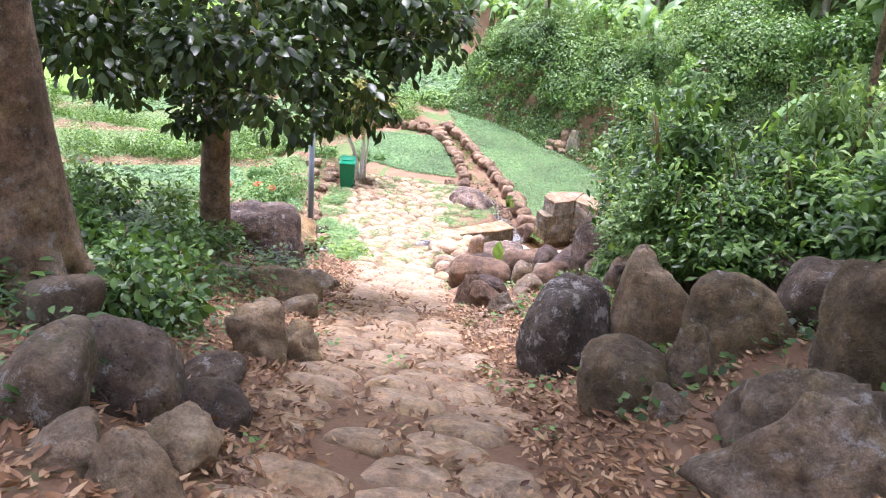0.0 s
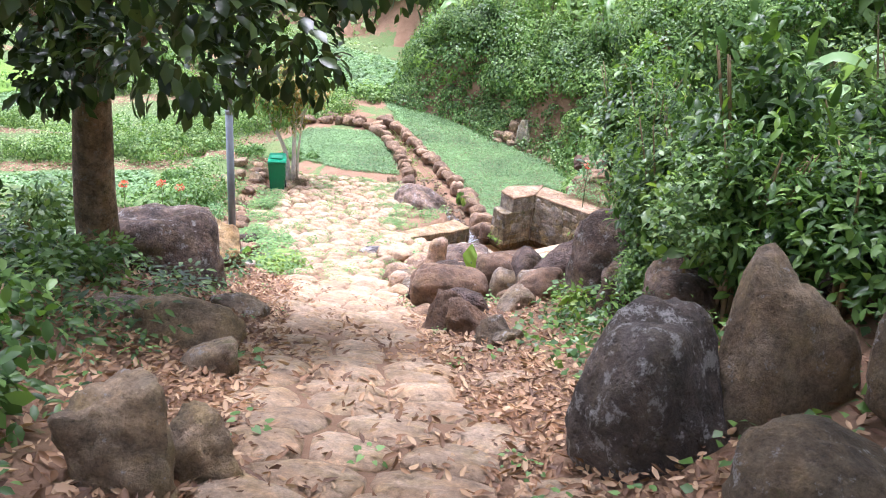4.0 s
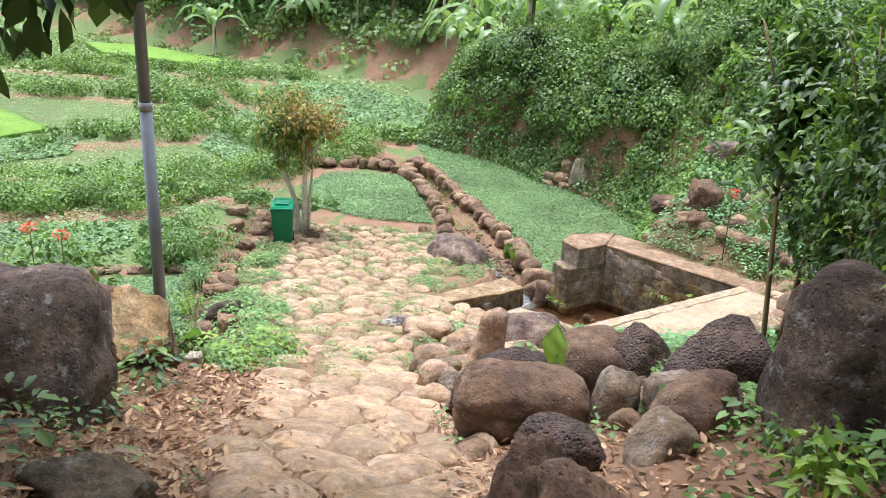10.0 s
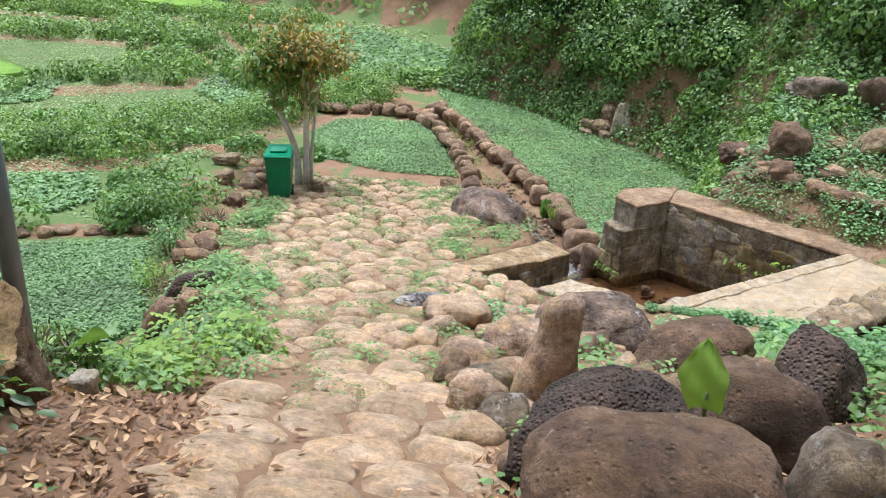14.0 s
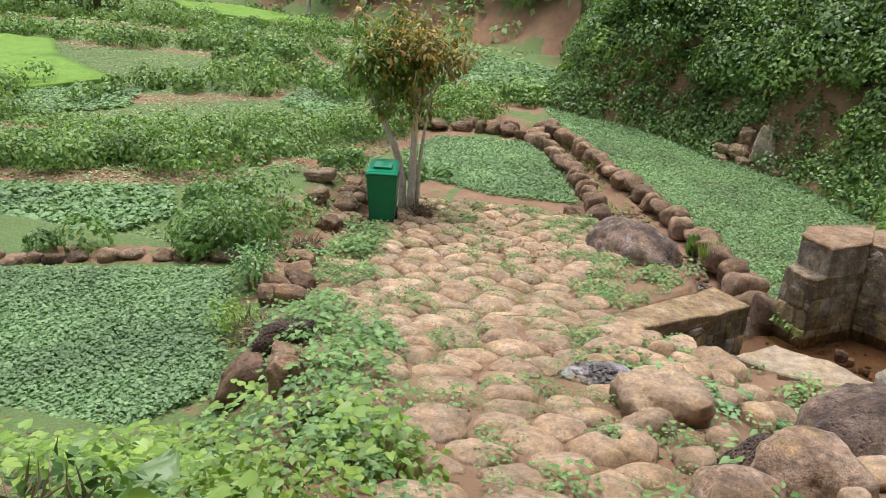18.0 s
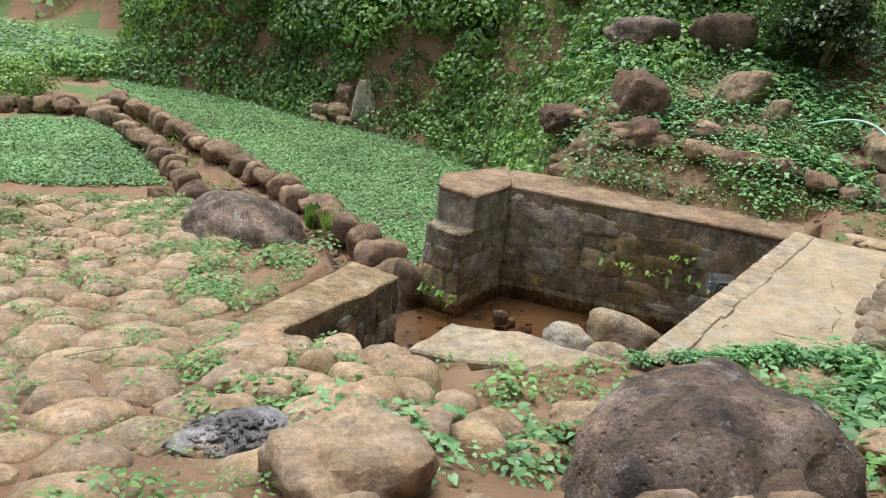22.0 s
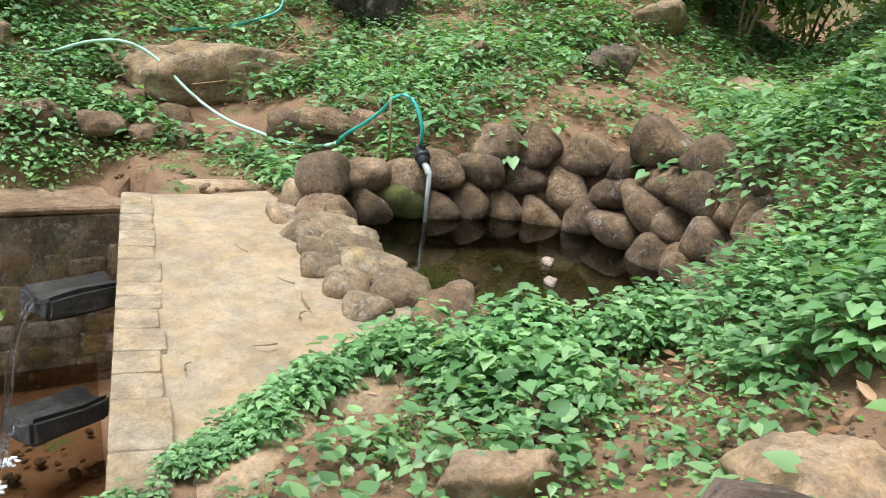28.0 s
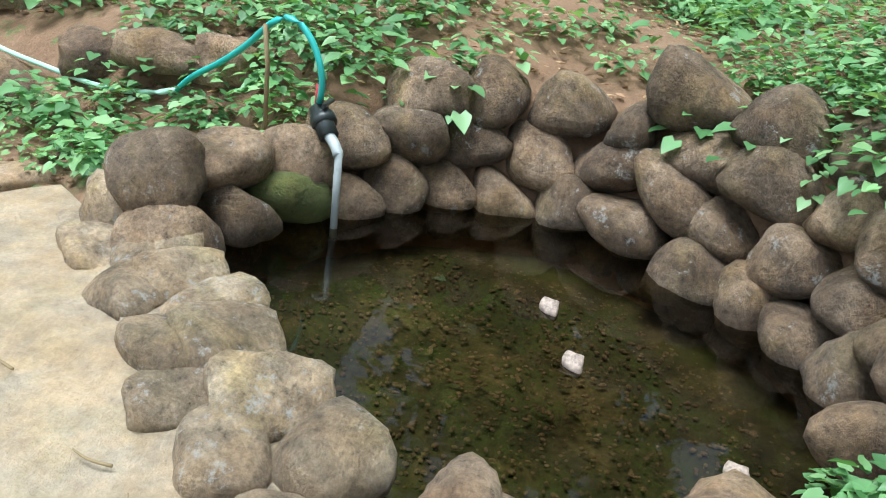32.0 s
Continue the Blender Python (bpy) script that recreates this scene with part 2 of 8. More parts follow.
def stone(name, dark, mid, light, lichen=0.0, pores=0.0, rough=0.85, grain=22.0, vary=0.25, moss=0.0, streaks=0.0, mottle=1.0):
    """Weathered stone: broad stains, blotches, fine grain, optional pale lichen, pores, moss and run-off streaks."""
    m, n, l, b = material(name, rough)
    pos = n.new("ShaderNodeNewGeometry").outputs["Position"]
    info = n.new("ShaderNodeObjectInfo").outputs["Random"]
    broad = noise_at(n, l, pos, 2.3, 5, 0.65)
    blotch = noise_at(n, l, pos, 8.5, 8, 0.75)
    fine = noise_at(n, l, pos, grain * 2.2, 8, 0.8)
    c = ramp_of(n, l, broad, [(0.36, dark), (0.5, mid), (0.63, light)])
    c = blend(n, l, 0.3 + 0.3 * (1 - mottle), c, mid)

    def gain(fac, a, b, lo, hi):
        q = n.new("ShaderNodeCombineColor")
        v = span(n, l, fac, a, b, lo, hi)
        for k in range(3):
            l.new(v, q.inputs[k])
        return q.outputs[0]

    c = blend(n, l, 1.0, c, gain(blotch, 0.34, 0.62, 1 - 0.42 * mottle, 1 + 0.5 * mottle), "MULTIPLY")
    c = blend(n, l, 1.0, c, gain(fine, 0.34, 0.62, 1 - 0.3 * mottle, 1 + 0.32 * mottle), "MULTIPLY")
    warm = span(n, l, noise_at(n, l, pos, 4.1, 6, 0.7), 0.42, 0.62, 0, 0.6)
    c = blend(n, l, warm, c, (1.16, 1.0, 0.78), "MULTIPLY")
    olive = span(n, l, noise_at(n, l, pos, 3.3, 7, 0.72), 0.50, 0.60, 0, 0.55 * mottle)
    c = blend(n, l, olive, c, (0.92, 0.93, 0.66), "MULTIPLY")
    speck = span(n, l, noise_at(n, l, pos, 26.0, 10, 0.85), 0.60, 0.66, 0, 0.35 * mottle)
    c = blend(n, l, speck, c, tuple(min(0.7, 1.35 * v) for v in light))
    pit = span(n, l, noise_at(n, l, pos, 17.0, 10, 0.85), 0.415, 0.345, 0, 0.75 * mottle)
    c = blend(n, l, pit, c, tuple(0.4 * v for v in dark))
    tone = span(n, l, info, 0, 1, 1 - vary, 1 + vary)
    g = n.new("ShaderNodeCombineColor")
    for i in range(3):
        l.new(tone, g.inputs[i])
    c = blend(n, l, 1.0, c, g.outputs[0], "MULTIPLY")
    if streaks:
        mp = n.new("ShaderNodeMapping")
        mp.inputs["Scale"].default_value = (1.0, 1.0, 0.33)
        l.new(pos, mp.inputs["Vector"])
        run = noise_at(n, l, mp.outputs[0], 3.6, 9, 0.78)
        c = blend(n, l, span(n, l, run, 0.46, 0.66, 0, streaks), c, tuple(0.32 * v for v in dark))
        c = blend(n, l, span(n, l, noise_at(n, l, pos, 1.7, 5, 0.7), 0.58, 0.66, 0, 0.6 * streaks), c, (0.30, 0.17, 0.06))
        c = blend(n, l, span(n, l, noise_at(n, l, pos, 1.3, 7, 0.75), 0.60, 0.66, 0, 0.8 * streaks), c, (0.42, 0.39, 0.36))
    if lichen:
        spots = span(n, l, noise_at(n, l, pos, 6.0, 10, 0.8), 0.61 - 0.1 * lichen, 0.66 - 0.1 * lichen, 0, 0.7)
        c = blend(n, l, spots, c, (0.46, 0.44, 0.41))
    if moss:
        green = span(n, l, noise_at(n, l, pos, 3.1, 8, 0.75), 0.62 - 0.15 * moss, 0.75 - 0.15 * moss, 0, 0.8)
        c = blend(n, l, green, c, (0.10, 0.12, 0.03))
    l.new(c, b.inputs["Base Color"])
    add = n.new("ShaderNodeMath")
    add.operation = "MULTIPLY_ADD"
    l.new(fine, add.inputs[0])
    add.inputs[1].default_value = 0.35
    l.new(span(n, l, blotch, 0.0, 1.0, 0.0, 2.0), add.inputs[2])
    h = add.outputs[0]
    if pores:
        v = n.new("ShaderNodeTexVoronoi")
        v.inputs["Scale"].default_value = 30.0 if pores > 1 else 17.0
        l.new(pos, v.inputs["Vector"])
        holes = span(n, l, v.outputs["Distance"], 0.0 if pores > 1 else 0.1, 0.5 if pores > 1 else 0.24)
        mm = n.new("ShaderNodeMath")
        mm.operation = "MULTIPLY_ADD"
        l.new(holes, mm.inputs[0])
        mm.inputs[1].default_value = 1.6 * pores
        l.new(h, mm.inputs[2])
        h = mm.outputs[0]
    bump(n, l, b, h, 0.9, 0.045 * (0.4 + 0.6 * mottle))
    return m


def foliage(name, dark, mid, light, rough=0.5, glow=0.3, scale=0.35):
    """Leaf: each leaf its own tone, patches of lighter and darker growth, some light through the blade."""
    m, n, l, b = material(name, rough)
    geo = n.new("ShaderNodeNewGeometry")
    tone = ramp_of(n, l, geo.outputs["Random Per Island"], [(0.0, dark), (0.5, mid), (1.0, light)])
    patch = span(n, l, noise_at(n, l, geo.outputs["Position"], scale, 4), 0.3, 0.7, 0.72, 1.28)
    g = n.new("ShaderNodeCombineColor")
    for i in range(3):
        l.new(patch, g.inputs[i])
    c = blend(n, l, 1.0, tone, g.outputs[0], "MULTIPLY")
    l.new(c, b.inputs["Base Color"])
    t = n.new("ShaderNodeBsdfTranslucent")
    l.new(blend(n, l, 1.0, c, (1.3, 1.25, 0.6), "MULTIPLY"), t.inputs["Color"])
    mix = n.new("ShaderNodeMixShader")
    mix.inputs[0].default_value = glow
    l.new(b.outputs[0], mix.inputs[1])
    l.new(t.outputs[0], mix.inputs[2])
    l.new(mix.outputs[0], n["Material Output"].inputs["Surface"])
    return m


def plain(name, colour, rough=0.5, metal=0.0, vary=0.2, scale=9.0, relief=0.2):
    m, n, l, b = material(name, rough, metal)
    pos = n.new("ShaderNodeNewGeometry").outputs["Position"]
    f = noise_at(n, l, pos, scale, 6, 0.65)
    c = ramp_of(n, l, f, [(0.3, tuple(v * (1 - vary) for v in colour)), (0.7, tuple(min(1, v * (1 + vary)) for v in colour))])
    l.new(c, b.inputs["Base Color"])
    bump(n, l, b, noise_at(n, l, pos, scale * 6, 5), relief, 0.004)
    return m


def water(name, tint, wave=0.02, scale=6.0):
    m, n, l, b = material(name)
    n.remove(b)
    pos = n.new("ShaderNodeNewGeometry").outputs["Position"]
    clear, shine, fr = n.new("ShaderNodeBsdfTransparent"), n.new("ShaderNodeBsdfGlossy"), n.new("ShaderNodeFresnel")
    clear.inputs["Color"].default_value = (*tint, 1)
    shine.inputs["Roughness"].default_value = 0.03
    fr.inputs["IOR"].default_value = 1.33
    bp = n.new("ShaderNodeBump")
    bp.inputs["Strength"].default_value, bp.inputs["Distance"].default_value = wave, 0.05
    l.new(noise_at(n, l, pos, scale, 3), bp.inputs["Height"])
    l.new(bp.outputs[0], shine.inputs["Normal"])
    l.new(bp.outputs[0], fr.inputs["Normal"])
    mix = n.new("ShaderNodeMixShader")
    l.new(fr.outputs[0], mix.inputs[0])
    l.new(clear.outputs[0], mix.inputs[1])
    l.new(shine.outputs[0], mix.inputs[2])
    l.new(mix.outputs[0], n["Material Output"].inputs["Surface"])
    return m


def ground_material():
    m, n, l, b = material("earth_and_grass", 0.95)
    pos = n.new("ShaderNodeNewGeometry").outputs["Position"]
    fine, broad = noise_at(n, l, pos, 30, 8, 0.75), noise_at(n, l, pos, 1.6, 6, 0.65)
    soil = ramp_of(n, l, broad, [(0.3, (0.18, 0.102, 0.056)), (0.5, (0.275, 0.167, 0.098)), (0.72, (0.37, 0.247, 0.158))])
    soil = blend(n, l, 0.5, soil, ramp_of(n, l, fine, [(0.3, (0.135, 0.075, 0.041)), (0.6, (0.28, 0.16, 0.092)), (0.8, (0.42, 0.285, 0.185))]))
    brown = span(n, l, noise_at(n, l, pos, 0.9, 8, 0.75), 0.52, 0.68)
    turf = ramp_of(n, l, fine, [(0.3, (0.06, 0.10, 0.03)), (0.55, (0.13, 0.20, 0.06)), (0.75, (0.22, 0.30, 0.11))])
    turf = blend(n, l, brown, turf, ramp_of(n, l, fine, [(0.3, (0.07, 0.075, 0.025)), (0.55, (0.17, 0.17, 0.06)), (0.75, (0.30, 0.28, 0.13))]))
    at = n.new("ShaderNodeAttribute")
    at.attribute_name = "cover"
    edge = n.new("ShaderNodeMath")
    edge.operation = "ADD"
    l.new(at.outputs["Fac"], edge.inputs[0])
    l.new(span(n, l, noise_at(n, l, pos, 2.4, 7, 0.7), 0.25, 0.75, -0.55, 0.55), edge.inputs[1])
    c = blend(n, l, span(n, l, edge.outputs[0], 0.42, 0.62), soil, turf)
    l.new(c, b.inputs["Base Color"])
    clods = blend(n, l, 0.5, fine, noise_at(n, l, pos, 9, 6, 0.7))
    bump(n, l, b, clods, 0.9, 0.06)
    return m


EARTH = ground_material()
COBBLE = stone("worn_tan_stone", (0.255, 0.177, 0.115), (0.38, 0.274, 0.186), (0.48, 0.37, 0.266), grain=16, vary=0.16, rough=0.9, mottle=0.8)
BROWN = stone("brown_stone", (0.062, 0.037, 0.023), (0.128, 0.079, 0.051), (0.21, 0.137, 0.092), lichen=0.1, pores=0.35, vary=0.2, mottle=0.9)
GREY = stone("grey_stone", (0.08, 0.06, 0.042), (0.175, 0.134, 0.095), (0.29, 0.232, 0.17), lichen=0.55, moss=0.25, vary=0.22)
DARK = stone("dark_basalt", (0.048, 0.036, 0.028), (0.118, 0.088, 0.068), (0.21, 0.163, 0.128), lichen=0.45, pores=0.5, vary=0.15)
TAN = stone("tan_stone", (0.15, 0.11, 0.07), (0.25, 0.185, 0.12), (0.35, 0.27, 0.185), lichen=0.15, vary=0.16)
POROUS = stone("porous_lava_stone", (0.03, 0.02, 0.016), (0.075, 0.05, 0.041), (0.145, 0.099, 0.082), pores=1.6, vary=0.15)
MOSSY = stone("mossy_stone", (0.062, 0.045, 0.026), (0.145, 0.107, 0.065), (0.245, 0.187, 0.12), lichen=0.3, moss=0.25, vary=0.25)
KERBSTONE = stone("reddish_kerb_stone", (0.11, 0.069, 0.045), (0.2, 0.132, 0.085), (0.31, 0.223, 0.152), vary=0.3)
PONDSTONE = stone("river_stone", (0.065, 0.042, 0.026), (0.155, 0.106, 0.068), (0.28, 0.205, 0.142), lichen=0.3, vary=0.3, mottle=1.1)
PURPLE = stone("purplish_basalt", (0.044, 0.031, 0.025), (0.125, 0.087, 0.07), (0.26, 0.193, 0.155), lichen=0.5, pores=0.6, vary=0.15, mottle=1.3)
LICHENED = stone("lichen_streaked_basalt", (0.03, 0.024, 0.02), (0.065, 0.052, 0.044), (0.13, 0.105, 0.088), lichen=0.75, pores=0.3, vary=0.1)
MOSSED = stone("moss_grown_stone", (0.06, 0.06, 0.02), (0.12, 0.12, 0.03), (0.2, 0.19, 0.05), moss=2.0, vary=0.1)
EDGE = stone("pale_cemented_stone", (0.16, 0.115, 0.075), (0.285, 0.215, 0.145), (0.41, 0.33, 0.24), lichen=0.45, vary=0.18)
STUMP = stone("pinkish_brown_stone", (0.19, 0.125, 0.083), (0.35, 0.24, 0.17), (0.5, 0.38, 0.29), lichen=0.2, vary=0.1, mottle=1.2)
CUT = stone("fresh_cut_stone", (0.22, 0.135, 0.065), (0.36, 0.25, 0.13), (0.48, 0.37, 0.24), vary=0.1)
PALE = stone("pale_stone", (0.24, 0.205, 0.165), (0.36, 0.315, 0.26), (0.48, 0.43, 0.37), vary=0.1)
WALLSTONE = stone("mossy_wall_stone", (0.12, 0.09, 0.052), (0.25, 0.195, 0.12), (0.40, 0.33, 0.225), lichen=0.35, moss=0.55, vary=0.45, streaks=0.85)
MORTAR = stone("old_mortar", (0.10, 0.078, 0.05), (0.22, 0.175, 0.115), (0.38, 0.325, 0.25), lichen=0.5, moss=0.5, vary=0.05, streaks=0.7)
CEMENT = stone("worn_cement", (0.27, 0.21, 0.145), (0.39, 0.315, 0.23), (0.49, 0.41, 0.31), grain=26, vary=0.05, rough=0.92, mottle=0.65)
SANDY = stone("sandy_cement", (0.30, 0.232, 0.155), (0.41, 0.328, 0.235), (0.49, 0.41, 0.31), grain=30, vary=0.05, rough=0.92, mottle=0.4)
COPING = stone("soil_stained_cement", (0.16, 0.103, 0.066), (0.265, 0.18, 0.117), (0.37, 0.27, 0.185), vary=0.05, rough=0.92, mottle=0.8, streaks=0.15)
WHITEWASH = stone("peeling_plaster", (0.13, 0.105, 0.08), (0.30, 0.26, 0.215), (0.46, 0.42, 0.37), lichen=0.4, moss=0.3, vary=0.05, streaks=0.6)
OCHRE = stone("ochre_stained_plaster", (0.10, 0.068, 0.03), (0.22, 0.155, 0.07), (0.36, 0.28, 0.15), lichen=0.2, moss=0.45, vary=0.05, mottle=1.2, streaks=0.4)
WORNTOP = stone("weathered_wall_top", (0.17, 0.115, 0.065), (0.31, 0.22, 0.13), (0.44, 0.335, 0.215), lichen=0.2, moss=0.3, vary=0.05, rough=0.92, streaks=0.25)
BORDER = stone("whitish_border_stone", (0.29, 0.23, 0.165), (0.41, 0.34, 0.255), (0.52, 0.445, 0.345), vary=0.12, mottle=0.7)
PEBBLE = stone("stream_pebble", (0.10, 0.065, 0.04), (0.20, 0.14, 0.09), (0.34, 0.26, 0.18), vary=0.35)
BARK = stone("tree_bark", (0.15, 0.10, 0.07), (0.28, 0.19, 0.13), (0.42, 0.32, 0.24), lichen=0.45, grain=30, vary=0.05, mottle=1.3, streaks=0.4)
PALEBARK = stone("pale_bark", (0.36, 0.33, 0.30), (0.55, 0.52, 0.48), (0.66, 0.63, 0.59), grain=30, vary=0.05, mottle=0.5)
STEM = plain("green_stem", (0.10, 0.14, 0.04), 0.6)
CANE = plain("dry_cane", (0.26, 0.19, 0.10), 0.85)
LITTER = foliage("fallen_leaves", (0.10, 0.046, 0.02), (0.29, 0.155, 0.073), (0.52, 0.355, 0.205), 0.6, 0.12, 1.5)
CANOPY = foliage("dark_glossy_leaves", (0.02, 0.038, 0.014), (0.048, 0.085, 0.03), (0.105, 0.16, 0.055), 0.3, 0.42)
SHRUB = foliage("shrub_leaves", (0.023, 0.063, 0.013), (0.082, 0.175, 0.037), (0.195, 0.335, 0.08), 0.4, 0.32)
YOUNG = foliage("young_shoot_leaves", (0.10, 0.20, 0.03), (0.18, 0.32, 0.055), (0.28, 0.43, 0.09), 0.4, 0.4)
HERB = foliage("heart_leaves", (0.068, 0.165, 0.055), (0.15, 0.31, 0.118), (0.275, 0.45, 0.2), 0.45, 0.33, 1.2)
WEED = foliage("weed_leaves", (0.07, 0.15, 0.035), (0.13, 0.26, 0.065), (0.22, 0.37, 0.11), 0.5, 0.28, 1.2)
BUND = foliage("hedge_leaves", (0.05, 0.115, 0.02), (0.15, 0.28, 0.06), (0.28, 0.41, 0.125), 0.52, 0.3, 0.7)
LIME = foliage("lime_leaves", (0.12, 0.22, 0.03), (0.20, 0.34, 0.05), (0.30, 0.43, 0.08), 0.45, 0.35)
CRESS = foliage("watercress_leaves", (0.095, 0.19, 0.07), (0.18, 0.315, 0.125), (0.28, 0.43, 0.20), 0.55, 0.3, 0.5)
MEADOW = foliage("flooded_field_leaves", (0.14, 0.22, 0.085), (0.23, 0.33, 0.135), (0.35, 0.45, 0.21), 0.45, 0.3, 0.25)
GRASS = foliage("grass_blades", (0.13, 0.21, 0.05), (0.21, 0.32, 0.085), (0.32, 0.43, 0.15), 0.6, 0.35)
CREEPER = foliage("creeper_leaves", (0.05, 0.112, 0.028), (0.13, 0.242, 0.066), (0.26, 0.39, 0.128), 0.42, 0.38)
FARLEAF = foliage("far_leaves", (0.12, 0.21, 0.08), (0.25, 0.385, 0.155), (0.40, 0.55, 0.25), 0.5, 0.46)
BANANA = foliage("banana_leaf", (0.13, 0.23, 0.08), (0.22, 0.36, 0.14), (0.34, 0.48, 0.22), 0.35, 0.45)
YELLOWED = foliage("yellowing_leaves", (0.10, 0.13, 0.025), (0.28, 0.22, 0.05), (0.45, 0.25, 0.06), 0.5, 0.3, 2.0)
PETAL = foliage("red_petals", (0.55, 0.06, 0.03), (0.7, 0.10, 0.05), (0.8, 0.18, 0.08), 0.5, 0.3)
SWARD = stone("rice_sward", (0.10, 0.215, 0.022), (0.13, 0.26, 0.028), (0.165, 0.30, 0.04), grain=30, vary=0.0, mottle=0.6)
DRY = foliage("dry_stalks", (0.12, 0.08, 0.05), (0.20, 0.15, 0.10), (0.30, 0.24, 0.17), 0.9, 0.1)
STREAMWATER = water("stream_water", (0.62, 0.50, 0.36), 0.5, 14)
POOLWATER = water("pool_water", (0.6, 0.50, 0.38), 0.2, 9)
PONDWATER = water("pond_water", (0.37, 0.33, 0.22), 0.03, 3)
PONDBED = stone("pond_bed", (0.02, 0.022, 0.008), (0.07, 0.06, 0.028), (0.20, 0.155, 0.085), grain=16, moss=1.1, vary=0.1)
BINGREEN = plain("green_plastic", (0.004, 0.17, 0.075), 0.35, vary=0.08, relief=0.05)
LIDGREEN = plain("lid_plastic", (0.01, 0.30, 0.15), 0.3, vary=0.06, relief=0.05)
RUBBER = plain("black_rubber", (0.02, 0.02, 0.022), 0.7)
STEEL = plain("painted_steel", (0.21, 0.235, 0.26), 0.45, 0.3, vary=0.15)
STEELPALE = plain("bare_steel_band", (0.36, 0.38, 0.42), 0.45, 0.4, vary=0.15)
HOSE = plain("pale_green_hose", (0.42, 0.66, 0.52), 0.4, vary=0.08)
HOSETEAL = plain("teal_hose", (0.06, 0.42, 0.38), 0.35, vary=0.08)
PVC = plain("grey_pvc", (0.34, 0.36, 0.36), 0.45)
TAPBLACK = plain("black_tap", (0.025, 0.03, 0.03), 0.4)
FLOAT = plain("pale_fruit", (0.30, 0.23, 0.19), 0.7, vary=0.6, scale=40)
FOAM = plain("white_foam", (0.75, 0.77, 0.8), 0.4)
ASHES = stone("grey_ash", (0.04, 0.037, 0.04), (0.16, 0.15, 0.155), (0.42, 0.40, 0.41), grain=60)
FALL = water("falling_water", (0.92, 0.93, 0.95), 0.6, 40)


# ---- mesh helpers ----
def fast_mesh(name, verts, faces, mats, smooth=False, index=None):
    """A mesh from arrays; faces is an (n, 3) or (n, 4) array."""
    me = bpy.data.meshes.new(name)
    verts, faces = np.asarray(verts, np.float32), np.asarray(faces, np.int32)
    k = faces.shape[1]
    me.vertices.add(len(verts))
    me.vertices.foreach_set("co", verts.ravel())
    me.loops.add(faces.size)
    me.loops.foreach_set("vertex_index", faces.ravel())
    me.polygons.add(len(faces))
    me.polygons.foreach_set("loop_start", np.arange(0, faces.size, k, dtype=np.int32))
    for m in mats if isinstance(mats, (list, tuple)) else [mats]:
        me.materials.append(m)
    if smooth:
        me.polygons.foreach_set("use_smooth", np.ones(len(faces), bool))
    if index is not None:
        me.polygons.foreach_set("material_index", np.asarray(index, np.int32))
    me.update()
    me.validate()
    return me


def part(name, bm, mat, parent, label="", smooth=False):
    """Link a bmesh as one mesh object under a thing or a part."""
    me = bpy.data.meshes.new(name)
    if smooth:
        for f in bm.faces:
            f.smooth = True
    bm.to_mesh(me)
    bm.free()
    me.materials.append(mat)
    return piece(name, me, parent, label)


def piece(name, me, parent=None, label="", at=None):
    ob = new(name, me)
    if at is not None:
        ob.matrix_basis = at
    ob.parent = parent
    if label:
        tagged(ob, label)
    return ob


def thing(name, at, label, category, group="", kind=""):
    ob = new(name)
    ob.empty_display_size = 0.1
    ob.matrix_basis = at
    return tagged(ob, label, category, group, kind)


SPHERES = {}


def sphere(level):
    if level not in SPHERES:
        bm = bmesh.new()
        bmesh.ops.create_icosphere(bm, subdivisions=level, radius=1.0)
        v = np.array([p.co[:] for p in bm.verts])
        f = np.array([[p.index for p in q.verts] for q in bm.faces])
        bm.free()
        SPHERES[level] = (v / np.linalg.norm(v, axis=1, keepdims=True), f)
    return SPHERES[level]


